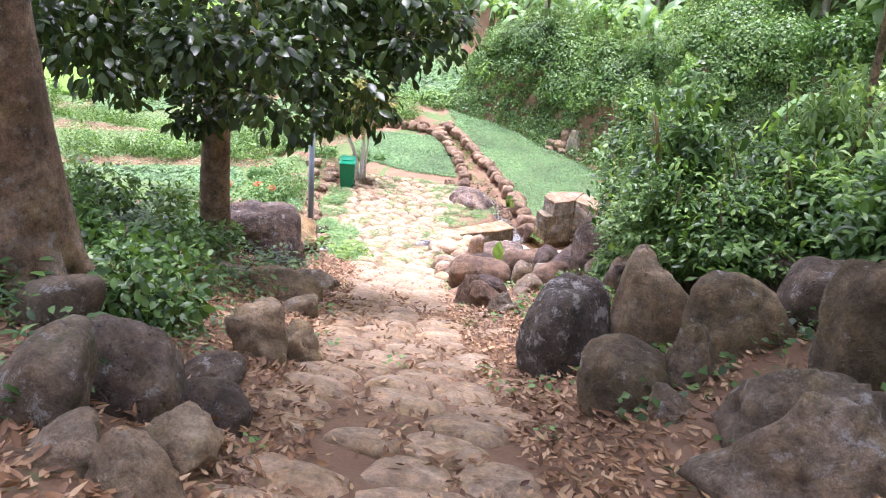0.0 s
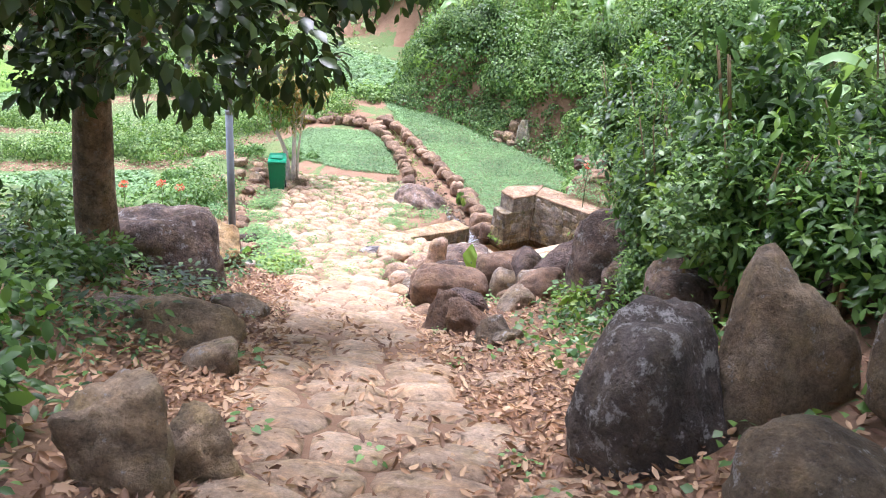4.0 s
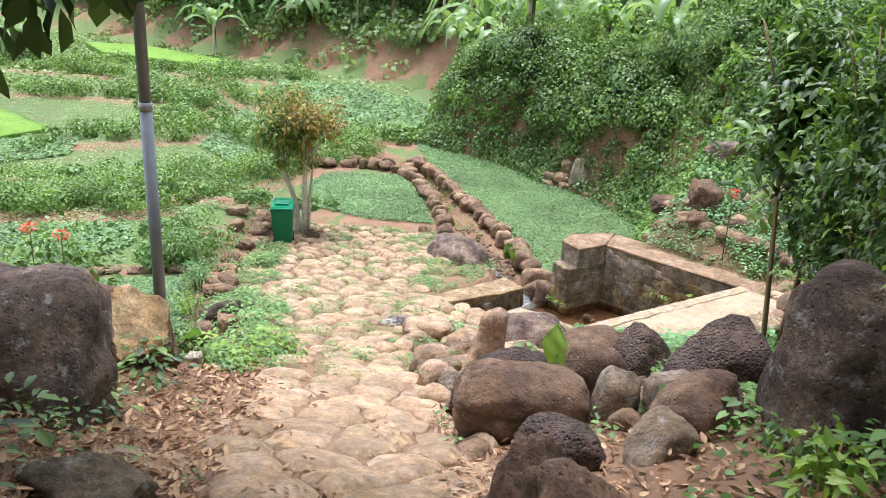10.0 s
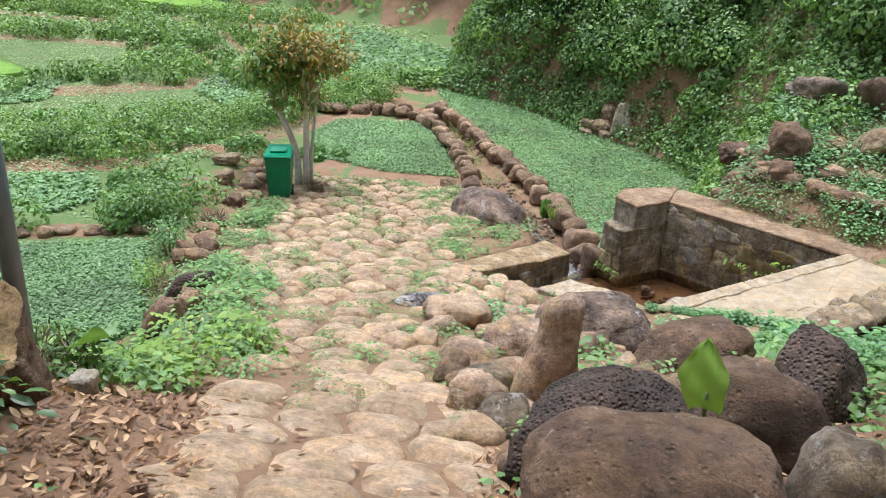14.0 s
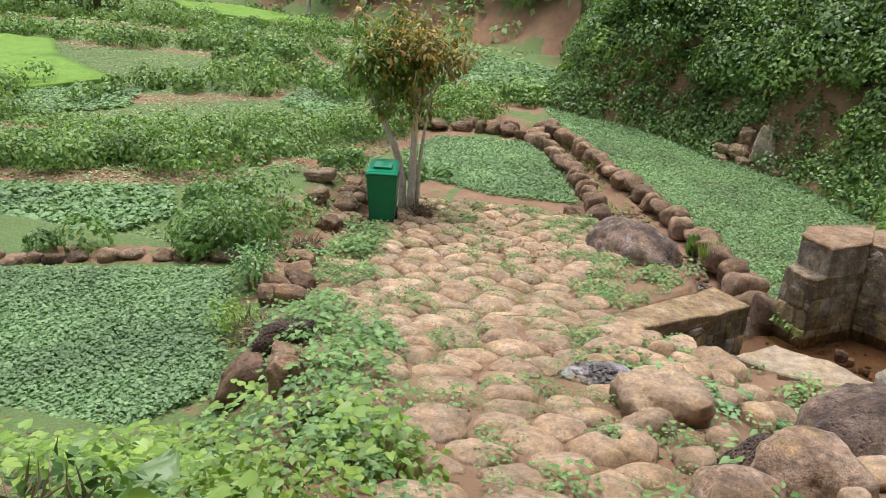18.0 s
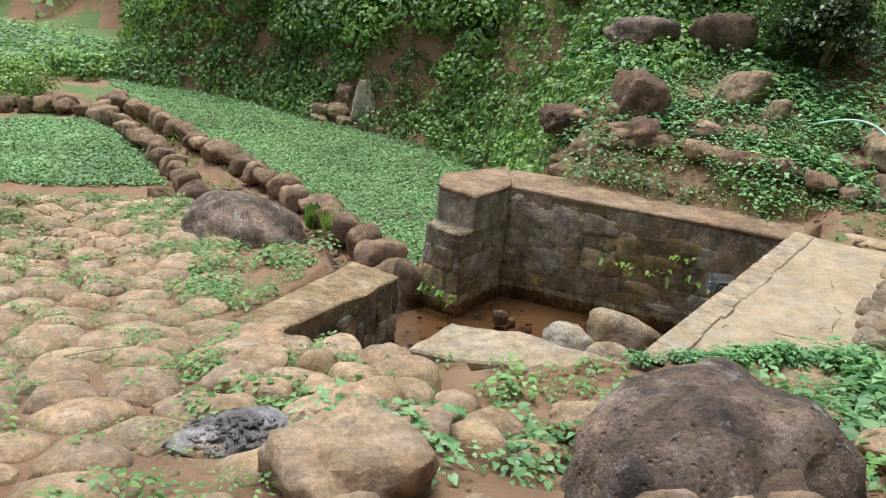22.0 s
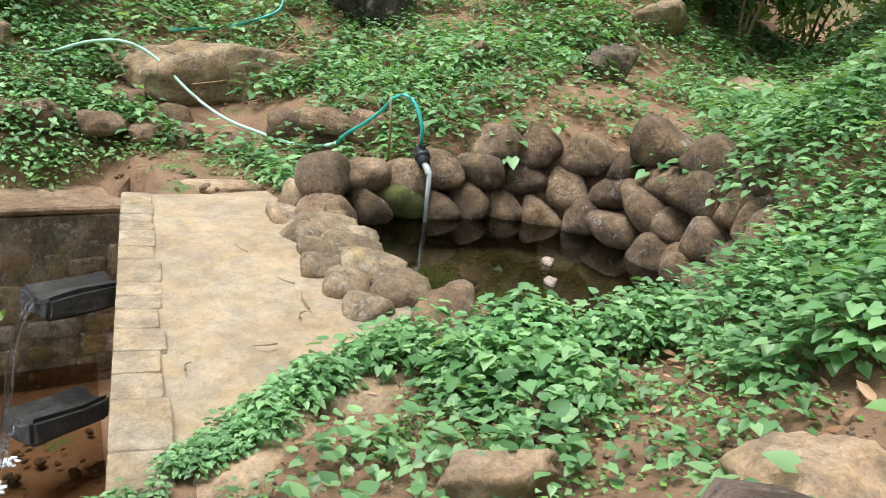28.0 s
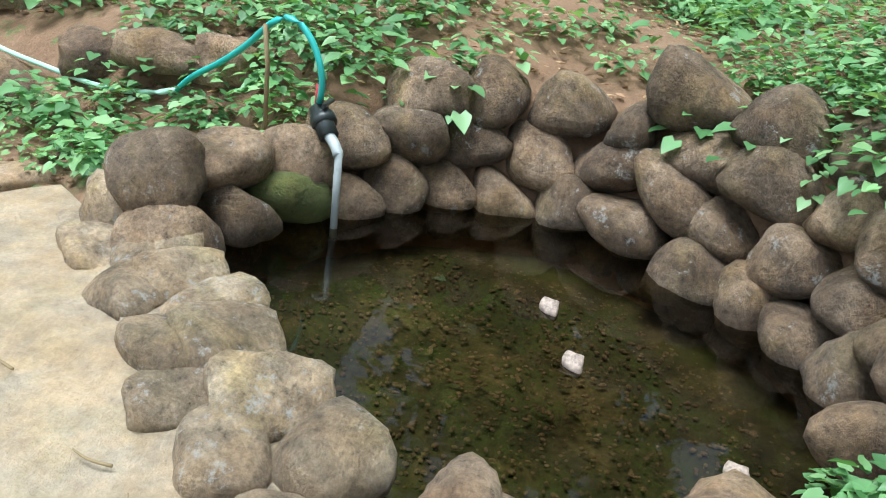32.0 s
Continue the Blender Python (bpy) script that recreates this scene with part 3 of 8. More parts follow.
def rock_mesh(name, seed, level, mat, hard=7.0, facets=11, rough=0.05, cut=None, peak=0.0, lean=0.0, full=False):
    """A stone of about unit half-size: facets blended round by a power mean, then broken by noise. It reaches from z = -1 to 1."""
    g = np.random.default_rng(seed)
    v, f = sphere(level)
    n = g.normal(size=(facets, 3))
    n /= np.linalg.norm(n, axis=1, keepdims=True)
    n = np.vstack([n, np.eye(3), -np.eye(3)])
    d = np.concatenate([g.uniform(0.62, 1.05, facets), g.uniform(0.85, 1.0, 6)])
    if full:
        d[:facets] += 0.25
    if hard > 8:
        d[:facets] -= 0.06
    hard = (2.6 if hard > 8 else 1.5) * hard
    r = (np.clip(v @ n.T / d, 0, None) ** hard).sum(1) ** (-1 / hard)
    shift = g.uniform(-40, 40, 3)
    wob = np.array([noise.fractal(Vector(p * 1.5 + shift), 0.8, 2.1, 4) for p in v])
    fine = np.array([noise.turbulence(Vector(p * 2.6 + shift), 4, False) for p in v])
    chip = np.array([abs(noise.noise(Vector(p * 3.4 + shift))) + 0.5 * abs(noise.noise(Vector(p * 7.5 - shift))) for p in v])
    v = v * (r * (1 + rough * 1.5 * wob + rough * 1.5 * (fine - 0.5) - rough * 0.9 * np.clip(0.22 - chip, 0, 1) / 0.22))[:, None]
    v[:, :2] *= (1 - g.uniform(0.0, 0.22) * v[:, 2:3])
    v[:, 0] += g.uniform(-0.25, 0.25) * v[:, 2] + g.uniform(-0.18, 0.18) * v[:, 1]
    v[:, :2] *= 1 - peak * np.clip(v[:, 2:3] * 0.5 + 0.5, 0, 1.1)
    v[:, 0] += lean * v[:, 2]
    v[:, 2] *= 1 + g.uniform(-0.2, 0.2) * v[:, 0] + g.uniform(-0.2, 0.2) * v[:, 1]
    lo, hi = v.min(0), v.max(0)
    v = (v - (lo + hi) / 2) / ((hi - lo) / 2)
    index = None
    if cut is not None:
        axis, depth = np.array(cut[:3]) / np.linalg.norm(cut[:3]), cut[3]
        over = v @ axis - depth
        v = v - np.clip(over, 0, None)[:, None] * axis * 0.94
        index = (over[f].mean(1) > 0.0).astype(np.int32)
    return fast_mesh(name, v, f, mat, smooth=True, index=index)


def leaves(name, pos, axis, up, length, width, mat, shape="blade"):
    """One mesh of many leaves. axis: the way each points; up: about its upper side."""
    n = len(pos)
    axis = axis / np.linalg.norm(axis, axis=1, keepdims=True)
    across = np.cross(up, axis)
    across /= np.linalg.norm(across, axis=1, keepdims=True) + 1e-9
    over = np.cross(axis, across)
    if shape == "blade" and mat in (FARLEAF, GRASS, CRESS, CREEPER, BUND):
        tmpl = np.array([(0, 0, 0), (0.42, 0.5, 0.07), (0.42, -0.5, 0.03), (1, 0, -0.1)])
        fc = np.array([(0, 2, 1), (1, 2, 3)])
    elif shape == "heart":
        tmpl = np.array([(0.12, 0, 0), (-0.06, 0.28, 0.03), (0.28, 0.5, 0.06), (0.66, 0.3, 0.02), (1, 0, -0.12), (0.66, -0.3, 0.02), (0.28, -0.5, 0.06), (-0.06, -0.28, 0.03), (0.45, 0, -0.03)])
        fc = np.array([(8, 0, 1), (8, 1, 2), (8, 2, 3), (8, 3, 4), (8, 4, 5), (8, 5, 6), (8, 6, 7), (8, 7, 0)])
    elif shape == "ivy":
        tmpl = np.array([(0.1, 0, 0), (-0.04, 0.16, 0.03), (0.04, 0.38, 0.03), (0.2, 0.48, 0.1), (0.46, 0.4, 0.03), (0.72, 0.24, 0.04), (1, 0, -0.16), (0.72, -0.24, 0.0), (0.45, -0.42, 0.07), (0.2, -0.46, 0.03), (0.02, -0.38, 0.08), (-0.04, -0.16, 0.0), (0.36, 0, -0.05), (0.7, 0, -0.07)])
        fc = np.array([(12, 0, 1), (12, 1, 2), (12, 2, 3), (12, 3, 4), (12, 4, 13), (4, 5, 13), (5, 6, 13), (6, 7, 13), (7, 8, 13), (12, 13, 8), (12, 8, 9), (12, 9, 10), (12, 10, 11), (12, 11, 0)])
    elif shape == "long":
        tmpl = np.array([(0, 0, 0), (0.3, 0.42, 0.06), (0.3, 0, 0), (0.3, -0.42, 0.06), (0.68, 0.5, 0.03), (0.68, 0, -0.03), (0.68, -0.5, 0.03), (1, 0, -0.16)])
        fc = np.array([(0, 2, 1), (0, 3, 2), (1, 2, 5), (1, 5, 4), (2, 3, 6), (2, 6, 5), (4, 5, 7), (5, 6, 7)])
    elif shape == "curl":
        tmpl = np.array([(0, 0, 0.08), (0.26, 0.42, 0.13), (0.3, 0, 0.02), (0.24, -0.4, 0.08), (0.66, 0.4, 0.12), (0.68, 0, 0.03), (0.62, -0.38, 0.17), (1, 0.05, 0.15)])
        fc = np.array([(0, 2, 1), (0, 3, 2), (1, 2, 5), (1, 5, 4), (2, 3, 6), (2, 6, 5), (4, 5, 7), (5, 6, 7)])
    else:
        tmpl = np.array([(0, 0, 0), (0.42, 0.5, 0.07), (0.45, 0, 0), (0.42, -0.5, 0.07), (1, 0, -0.12)])
        fc = np.array([(0, 2, 1), (1, 2, 4), (0, 3, 2), (2, 3, 4)])
    L, W = np.asarray(length)[:, None, None], np.asarray(width)[:, None, None]
    v = pos[:, None, :] + tmpl[None, :, 0:1] * L * axis[:, None, :] + tmpl[None, :, 1:2] * W * across[:, None, :] + tmpl[None, :, 2:3] * L * over[:, None, :]
    f = (fc[None] + (np.arange(n) * len(tmpl))[:, None, None]).reshape(-1, 3)
    return fast_mesh(name, v.reshape(-1, 3), f, mat)


def broad_leaf(name, length, width, mat, bend=0.5, seed=0):
    """One large heart-shaped leaf standing along +z, its upper side towards +x, with a wavy rim and a fold along the midrib."""
    g = random.Random(seed)
    nu, nv, V, F = 12, 8, [], []
    for i in range(nu + 1):
        u = i / nu
        half = width / 2 * (math.sin(math.pi * min(1, 0.16 + 0.84 * u)) ** 0.75 if u < 1 else 0.02)
        for k in range(nv + 1):
            v = 2 * k / nv - 1
            back = 0.22 * length * abs(v) ** 2 * max(0, 0.35 - u)
            V.append((bend * length * 0.35 * u * u * -1 + 0.12 * half * abs(v) + 0.012 * math.sin(9 * u + 4 * v + seed) + 0.01 * g.uniform(-1, 1) * abs(v), v * half * (1 + 0.06 * math.sin(13 * u + seed)), length * u - back))
    for i in range(nu):
        for k in range(nv):
            b = i * (nv + 1) + k
            F.append((b, b + 1, b + nv + 2, b + nv + 1))
    return fast_mesh(name, V, F, mat, smooth=True)


def tube(points, radius, sides=8, taper=None):
    """A bmesh tube along points."""
    bm = bmesh.new()
    pts = [Vector(p) for p in points]
    rings = []
    for i, p in enumerate(pts):
        t = (pts[min(i + 1, len(pts) - 1)] - pts[max(i - 1, 0)]).normalized()
        across = t.cross(Vector((0.0, 1.0, 0.0)) if abs(t.y) < 0.9 else Vector((1.0, 0.0, 0.0))).normalized()
        over = across.cross(t)
        r = radius if taper is None else radius + (taper - radius) * i / (len(pts) - 1)
        rings.append([bm.verts.new(p + across * (r * math.cos(a)) - over * (r * math.sin(a))) for a in (2 * math.pi * k / sides for k in range(sides))])
    for a, b in zip(rings, rings[1:]):
        for k in range(sides):
            bm.faces.new((a[k], a[(k + 1) % sides], b[(k + 1) % sides], b[k]))
    bm.faces.new(rings[0][::-1])
    bm.faces.new(rings[-1])
    for f in bm.faces:
        f.smooth = True
    return bm


def smooth_line(points, n):
    """n points along a soft curve through the given ones."""
    p = np.array(points, float)
    s = np.concatenate([[0], np.cumsum(np.linalg.norm(np.diff(p, axis=0), axis=1))])
    q = np.linspace(0, s[-1], n)
    line = np.stack([np.interp(q, s, p[:, i]) for i in range(3)], 1)
    for _ in range(max(2, n // 10)):
        line[1:-1] = (line[:-2] + 2 * line[1:-1] + line[2:]) / 4
    return line


def box(x0, x1, y0, y1, z0, z1, bevel=0.02):
    bm = bmesh.new()
    bmesh.ops.create_cube(bm, size=1.0)
    for v in bm.verts:
        v.co = Vector(((x0 + x1) / 2 + v.co.x * (x1 - x0), (y0 + y1) / 2 + v.co.y * (y1 - y0), (z0 + z1) / 2 + v.co.z * (z1 - z0)))
    if bevel:
        bmesh.ops.bevel(bm, geom=bm.edges[:], offset=bevel, segments=2, affect="EDGES")
    return bm


def prism(outline, z0, z1, bevel=0.03, cuts=0, wear=0.0, seed=0):
    """An upright block over a plan outline (counter-clockwise), with worn edges. z1 may be a list, a height a corner."""
    tops = z1 if isinstance(z1, (list, tuple)) else [z1] * len(outline)
    bm = bmesh.new()
    lo = [bm.verts.new((x, y, z0)) for x, y in outline]
    hi = [bm.verts.new((x, y, z)) for (x, y), z in zip(outline, tops)]
    bm.faces.new(lo[::-1])
    bm.faces.new(hi)
    k = len(outline)
    for i in range(k):
        bm.faces.new((lo[i], lo[(i + 1) % k], hi[(i + 1) % k], hi[i]))
    if bevel:
        bmesh.ops.bevel(bm, geom=[e for e in bm.edges if not (e.verts[0].co.z == z0 and e.verts[1].co.z == z0)], offset=bevel * 0.4, segments=1, affect="EDGES")
    if cuts:
        bmesh.ops.triangulate(bm, faces=bm.faces[:])
        bmesh.ops.subdivide_edges(bm, edges=bm.edges[:], cuts=cuts, use_grid_fill=True)
        for v in bm.verts:
            w = noise.noise_vector(v.co * 2.7 + Vector((seed, 0, 0))) * wear + noise.noise_vector(v.co * 9 + Vector((seed, 0, 0))) * wear * 0.4
            v.co += w
    return bm


# ---- the land ----
def axis_lines(fine0, fine1, step, far):
    mid = list(np.arange(fine0, fine1 + step / 2, step))
    lo, hi, s = [], [], step
    a, b = fine0, fine1
    while a > -far or b < far:
        s *= 1.09
        a, b = a - s, b + s
        lo.append(a)
        hi.append(b)
    return np.array(lo[::-1] + mid + hi)


def build_ground():
    xs, ys = axis_lines(-9.0, 9.0, 0.13, 500), axis_lines(-4.0, 38.0, 0.14, 500)
    X, Y = np.meshgrid(xs, ys)
    Z = ground_z(X, Y)
    rough = np.array([noise.fractal(Vector((x * 1.3, y * 1.3, 0.0)), 0.9, 2.1, 4) for x, y in zip(X.ravel(), Y.ravel())]).reshape(X.shape)
    wet = (Z < CRESS_Z - 0.02) | (np.abs(Z + 1.25) < 0.01)
    Z = Z + np.where(wet, 0.008, 0.028) * rough
    left = path_x(Y) - path_half(Y) - X
    right = X - path_x(Y) - path_half(Y)
    cover = np.clip(0.15 + 0.55 * ramp(left, 0.2, 1.6) * ramp(Y, 12, 15) + 0.3 * ramp(left, 1.5, 3) + 0.35 * ramp(right, 1.5, 3.5), 0, 1)
    cover = np.where(Y > 27, 0.68, cover)
    cover = np.where((Z < -1.22) & (Y < 37) & (X > -6) & (Y > 19), 0.0, cover)
    bank = bank_side(X, Y)
    cover = np.where((bank > -0.1) & (bank < 2.4) & (Y > 30), 0.2, cover)
    cover = np.where((X > 0.5) & (Y > 16.5) & (Y < 27), np.where(Y < 20, 0.05, 0.26), cover)
    flats = (left > 1.4) & (Y > 22) & (X < -8) & (side(X, Y, -14, 66, -70, 92) < -0.5)
    cover = np.where(flats, 0.95, cover)
    for ax, ay, bx, by, w in BUND_LINES:
        n = math.hypot(bx - ax, by - ay)
        u, d = ((X - ax) * (bx - ax) + (Y - ay) * (by - ay)) / n / n, side(X, Y, ax, ay, bx, by)
        cover = np.where((u > 0) & (u < 1) & (d > 0.5 * w) & (d < 1.15 * w + 0.35), 0.3, cover)
    soil_bank = side(X, Y, -14, 66, -70, 92)
    cover = np.where((soil_bank > -0.6) & (soil_bank < 2.6) & (Y > 55), 0.12, cover)
    V = np.stack([X, Y, Z], -1).reshape(-1, 3)
    nx = len(xs)
    i = (np.arange(len(ys) - 1)[:, None] * nx + np.arange(nx - 1)).ravel()
    F = np.stack([i, i + 1, i + nx + 1, i + nx], 1)
    me = fast_mesh("ground", V, F, EARTH, smooth=True)
    at = me.attributes.new("cover", "FLOAT", "POINT")
    at.data.foreach_set("value", cover.ravel().astype(np.float32))
    return tagged(piece("ground", me), "reddish-brown earth slope with leaf litter and patches of turf", "ground", kind="structure")


build_ground()


# ---- pool: stone walls, pier, ramp, slabs, water ----
def stone_face(parent, p0, p1, z0, z1, out, seed, course=0.21, width=0.34):
    """Rough squared stones fitted into the mortar of a wall face from p0 to p1; out: the way the face looks. z1 may be a height at each end."""
    g = random.Random(seed)
    a, b = Vector((*p0, 0)), Vector((*p1, 0))
    run = b - a
    length = run.length
    run.normalize()
    o = Vector((run.y, -run.x, 0))
    flip = o.dot(Vector((*out, 0))) < 0
    o = -o if flip else o
    tops = z1 if isinstance(z1, tuple) else (z1, z1)
    turns = np.arange(14) * 2 * math.pi / 14
    rays = np.stack([np.cos(turns), np.sin(turns)], 1)
    spots, z = [], z0
    while z < max(tops):
        h, q = course * g.uniform(0.7, 1.35), g.uniform(-0.5, 0.0) * width
        while q < length:
            w = width * g.uniform(0.45, 1.6)
            low, high = z + g.uniform(-0.02, 0.02), z + h * (1 if g.random() < 0.8 else g.uniform(0.6, 0.8))
            spots.append((max(q, 0.0), min(q + w, length), low, high))
            q += w
        z += h
    for q0, q1, low, high in spots:
        px, pz = (q0 + q1) / 2, (low + high) / 2
        top = tops[0] + (tops[1] - tops[0]) * px / length
        if q1 - q0 < 0.08 or high > top + 0.03 or g.random() < 0.04 + 0.5 * max(0.0, (pz - top + 0.75) / 0.75) ** 2:
            continue
        tilt = [a + g.uniform(-0.13, 0.13) for a in (0, math.pi / 2, math.pi, -math.pi / 2)]
        n = np.array([(math.cos(a), math.sin(a)) for a in tilt])
        reach = np.array([(q1 - q0) / 2, (high - low) / 2] * 2) - g.uniform(0.004, 0.016)
        r = (np.clip(rays @ n.T / np.maximum(reach, 0.03), 0, None) ** 9).sum(1) ** (-1 / 9)
        rise, V, F = g.uniform(0.004, 0.022), [], []
        V.append(tuple(o * rise))
        for q in (0.55, 0.84, 0.97, 1.0):
            for c, e, rr in zip(rays[:, 0], rays[:, 1], r):
                x, y = c * rr * q, e * rr * q
                lift = (rise * (1 - 0.6 * q ** 9) if q < 1 else -0.02) + 0.009 * noise.noise(Vector((9 * (px + x), 9 * (pz + y), seed)))
                v = run * x + o * lift
                V.append((v.x, v.y, y))
        for k in range(14):
            F.append((0, 1 + k, 1 + (k + 1) % 14))
            for j in range(3):
                m, w = 1 + 14 * j + k, 1 + 14 * j + (k + 1) % 14
                F += [(m, m + 14, w + 14), (m, w + 14, w)]
        F = [f[::-1] for f in F] if flip else F
        at = a + run * px
        piece("stone_block", fast_mesh("stone_block", V, F, g.choice((WALLSTONE, WALLSTONE, WALLSTONE, WALLSTONE, OCHRE, WHITEWASH, MOSSY)), smooth=True), parent, at=Matrix.Translation((at.x, at.y, pz)))


back = thing("pool_back_wall", pose(0, 0, 0), "tall mossy stone and mortar wall of the spring pool", "wall", kind="structure")
part("wall_core", prism([(1.50, 25.0), (4.75, 22.78), (5.2, 23.4), (1.95, 25.62)], -1.4, 0.30, 0.03, 5, 0.014), MORTAR, back, smooth=False)
part("coping", prism([(1.49, 24.99), (4.76, 22.77), (5.3, 23.45), (1.9, 25.72)], 0.29, 0.36, 0.05, 5, 0.03, 5), COPING, back, "worn earth-stained cement top", smooth=False)
stone_face(back, (1.62, 24.91), (4.70, 22.81), -1.2, 0.24, (-0.56, -0.83), 3, 0.25, 0.34)
g = random.Random(33)
for q, (along, up, wide, high, mat) in enumerate([(0.10, -0.25, 0.42, 0.36, WHITEWASH), (0.21, -0.08, 0.34, 0.26, WHITEWASH), (0.17, -0.55, 0.26, 0.2, WHITEWASH), (0.33, 0.05, 0.3, 0.14, WHITEWASH), (0.05, 0.08, 0.2, 0.16, WHITEWASH), (0.45, -0.2, 0.26, 0.17, OCHRE), (0.55, -0.32, 0.3, 0.16, OCHRE), (0.62, -0.02, 0.24, 0.12, OCHRE), (0.4, -0.5, 0.22, 0.13, OCHRE)]):
    V, F = [(0, 0, 0.0)], []
    for ring, lift in ((0.6, 0.0), (0.93, 0.0), (1.0, -0.02)):
        for k in range(24):
            a = 2 * math.pi * k / 24
            r = ring * (1 + 0.5 * noise.noise(Vector((1.4 * math.cos(a), 1.4 * math.sin(a), 5 + q))) + 0.25 * noise.noise(Vector((4 * math.cos(a), 4 * math.sin(a), q))))
            u, h = wide * r * math.cos(a), high * r * math.sin(a)
            V.append((0.826 * u - 0.563 * lift, -0.563 * u - 0.826 * lift, h))
    for k in range(24):
        F.append((0, 1 + k, 1 + (k + 1) % 24))
        for j in range(2):
            m, w = 1 + 24 * j + k, 1 + 24 * j + (k + 1) % 24
            F += [(m, m + 24, w + 24), (m, w + 24, w)]
    piece("plaster_patch", fast_mesh("plaster_patch", V, [f[::-1] for f in F], mat, smooth=True), back, at=Matrix.Translation((1.62 + 3.08 * along - 0.011, 24.91 - 2.1 * along - 0.016, up)))

pier = thing("pool_pier", pose(0, 0, 0), "stepped stone pier with worn cement top beside the pool outlet", "pier", kind="structure")
part("pier_high", prism([(0.62, 24.83), (1.02, 24.40), (1.62, 24.90), (1.85, 25.75), (0.80, 25.30)], -1.4, 0.34, 0.06, 5, 0.025, 2), WHITEWASH, pier, "grey-white plastered upper block", smooth=False)
part("pier_step", prism([(0.42, 24.62), (0.84, 24.22), (1.615, 24.86), (0.95, 25.3)], -1.4, -0.08, 0.06, 5, 0.035, 3), MORTAR, pier, smooth=False)
stone_face(pier, (0.43, 24.61), (0.84, 24.21), -1.2, -0.14, (-0.7, -0.7), 5, 0.24, 0.28)
stone_face(pier, (0.84, 24.21), (1.60, 24.85), -1.2, -0.14, (0.6, -0.8), 6, 0.22, 0.26)
part("pier_top", prism([(0.61, 24.83), (1.02, 24.38), (1.64, 24.90), (1.86, 25.77), (0.79, 25.32)], 0.33, 0.395, 0.05, 5, 0.025, 6), COPING, pier, "soil-stained cement top", smooth=False)

ramp_wall = thing("pool_ramp_wall", pose(0, 0, 0), "low stone wall with sloping cement top between path and pool", "wall", kind="structure")
part("wall_core", prism(RAMP_WALL, -1.4, [0.0, 0.0, -0.32, -0.32], 0.04, 4, 0.02, 8), MORTAR, ramp_wall, smooth=False)
part("coping", prism([(-1.96, 21.76), (-1.575, 21.515), (-0.11, 23.375), (-0.62, 23.86)], -0.3, [0.03, 0.03, -0.29, -0.29], 0.04, 5, 0.03, 9), WORNTOP, ramp_wall, smooth=False)
stone_face(ramp_wall, (-1.56, 21.53), (-0.11, 23.37), -1.2, (-0.06, -0.36), (0.75, -0.66), 9, 0.22, 0.28)

side_wall = thing("pool_side_wall", pose(0, 0, 0), "low rough stone wall holding the paving above the pool", "wall", kind="structure")
part("wall_core", prism([(-2.0, 21.75), (-1.35, 20.62), (-0.65, 20.42), (-0.5, 20.85), (-1.08, 20.86), (-1.57, 21.42)], -1.4, [0.03, 0.19, 0.25, 0.18, 0.15, 0.06], 0.03, 3, 0.02, 21), MORTAR, side_wall, smooth=False)
stone_face(side_wall, (-1.07, 20.86), (-1.57, 21.44), -1.2, 0.0, (0.83, 0.55), 22, 0.25, 0.36)
stone_face(side_wall, (-0.5, 20.86), (-1.07, 20.87), -1.2, 0.1, (0.4, 0.9), 23, 0.25, 0.36)

near_slab = thing("pool_near_slab", pose(0, 0, 0), "worn cement slab along the near edge of the pool", "slab", kind="structure")
part("slab", prism(NEAR_SLAB, -1.3, [0.32, 0.40, 0.40, 0.38, 0.34, 0.32], 0.05, 7, 0.035, 10), CEMENT, near_slab, smooth=False)
stone_face(near_slab, (1.05, 20.12), (-0.1, 21.0), -1.15, 0.2, (0.6, 0.8), 12)
stone_face(near_slab, (-0.1, 21.0), (-0.65, 20.62), -1.15, 0.1, (0.5, 0.86), 13)

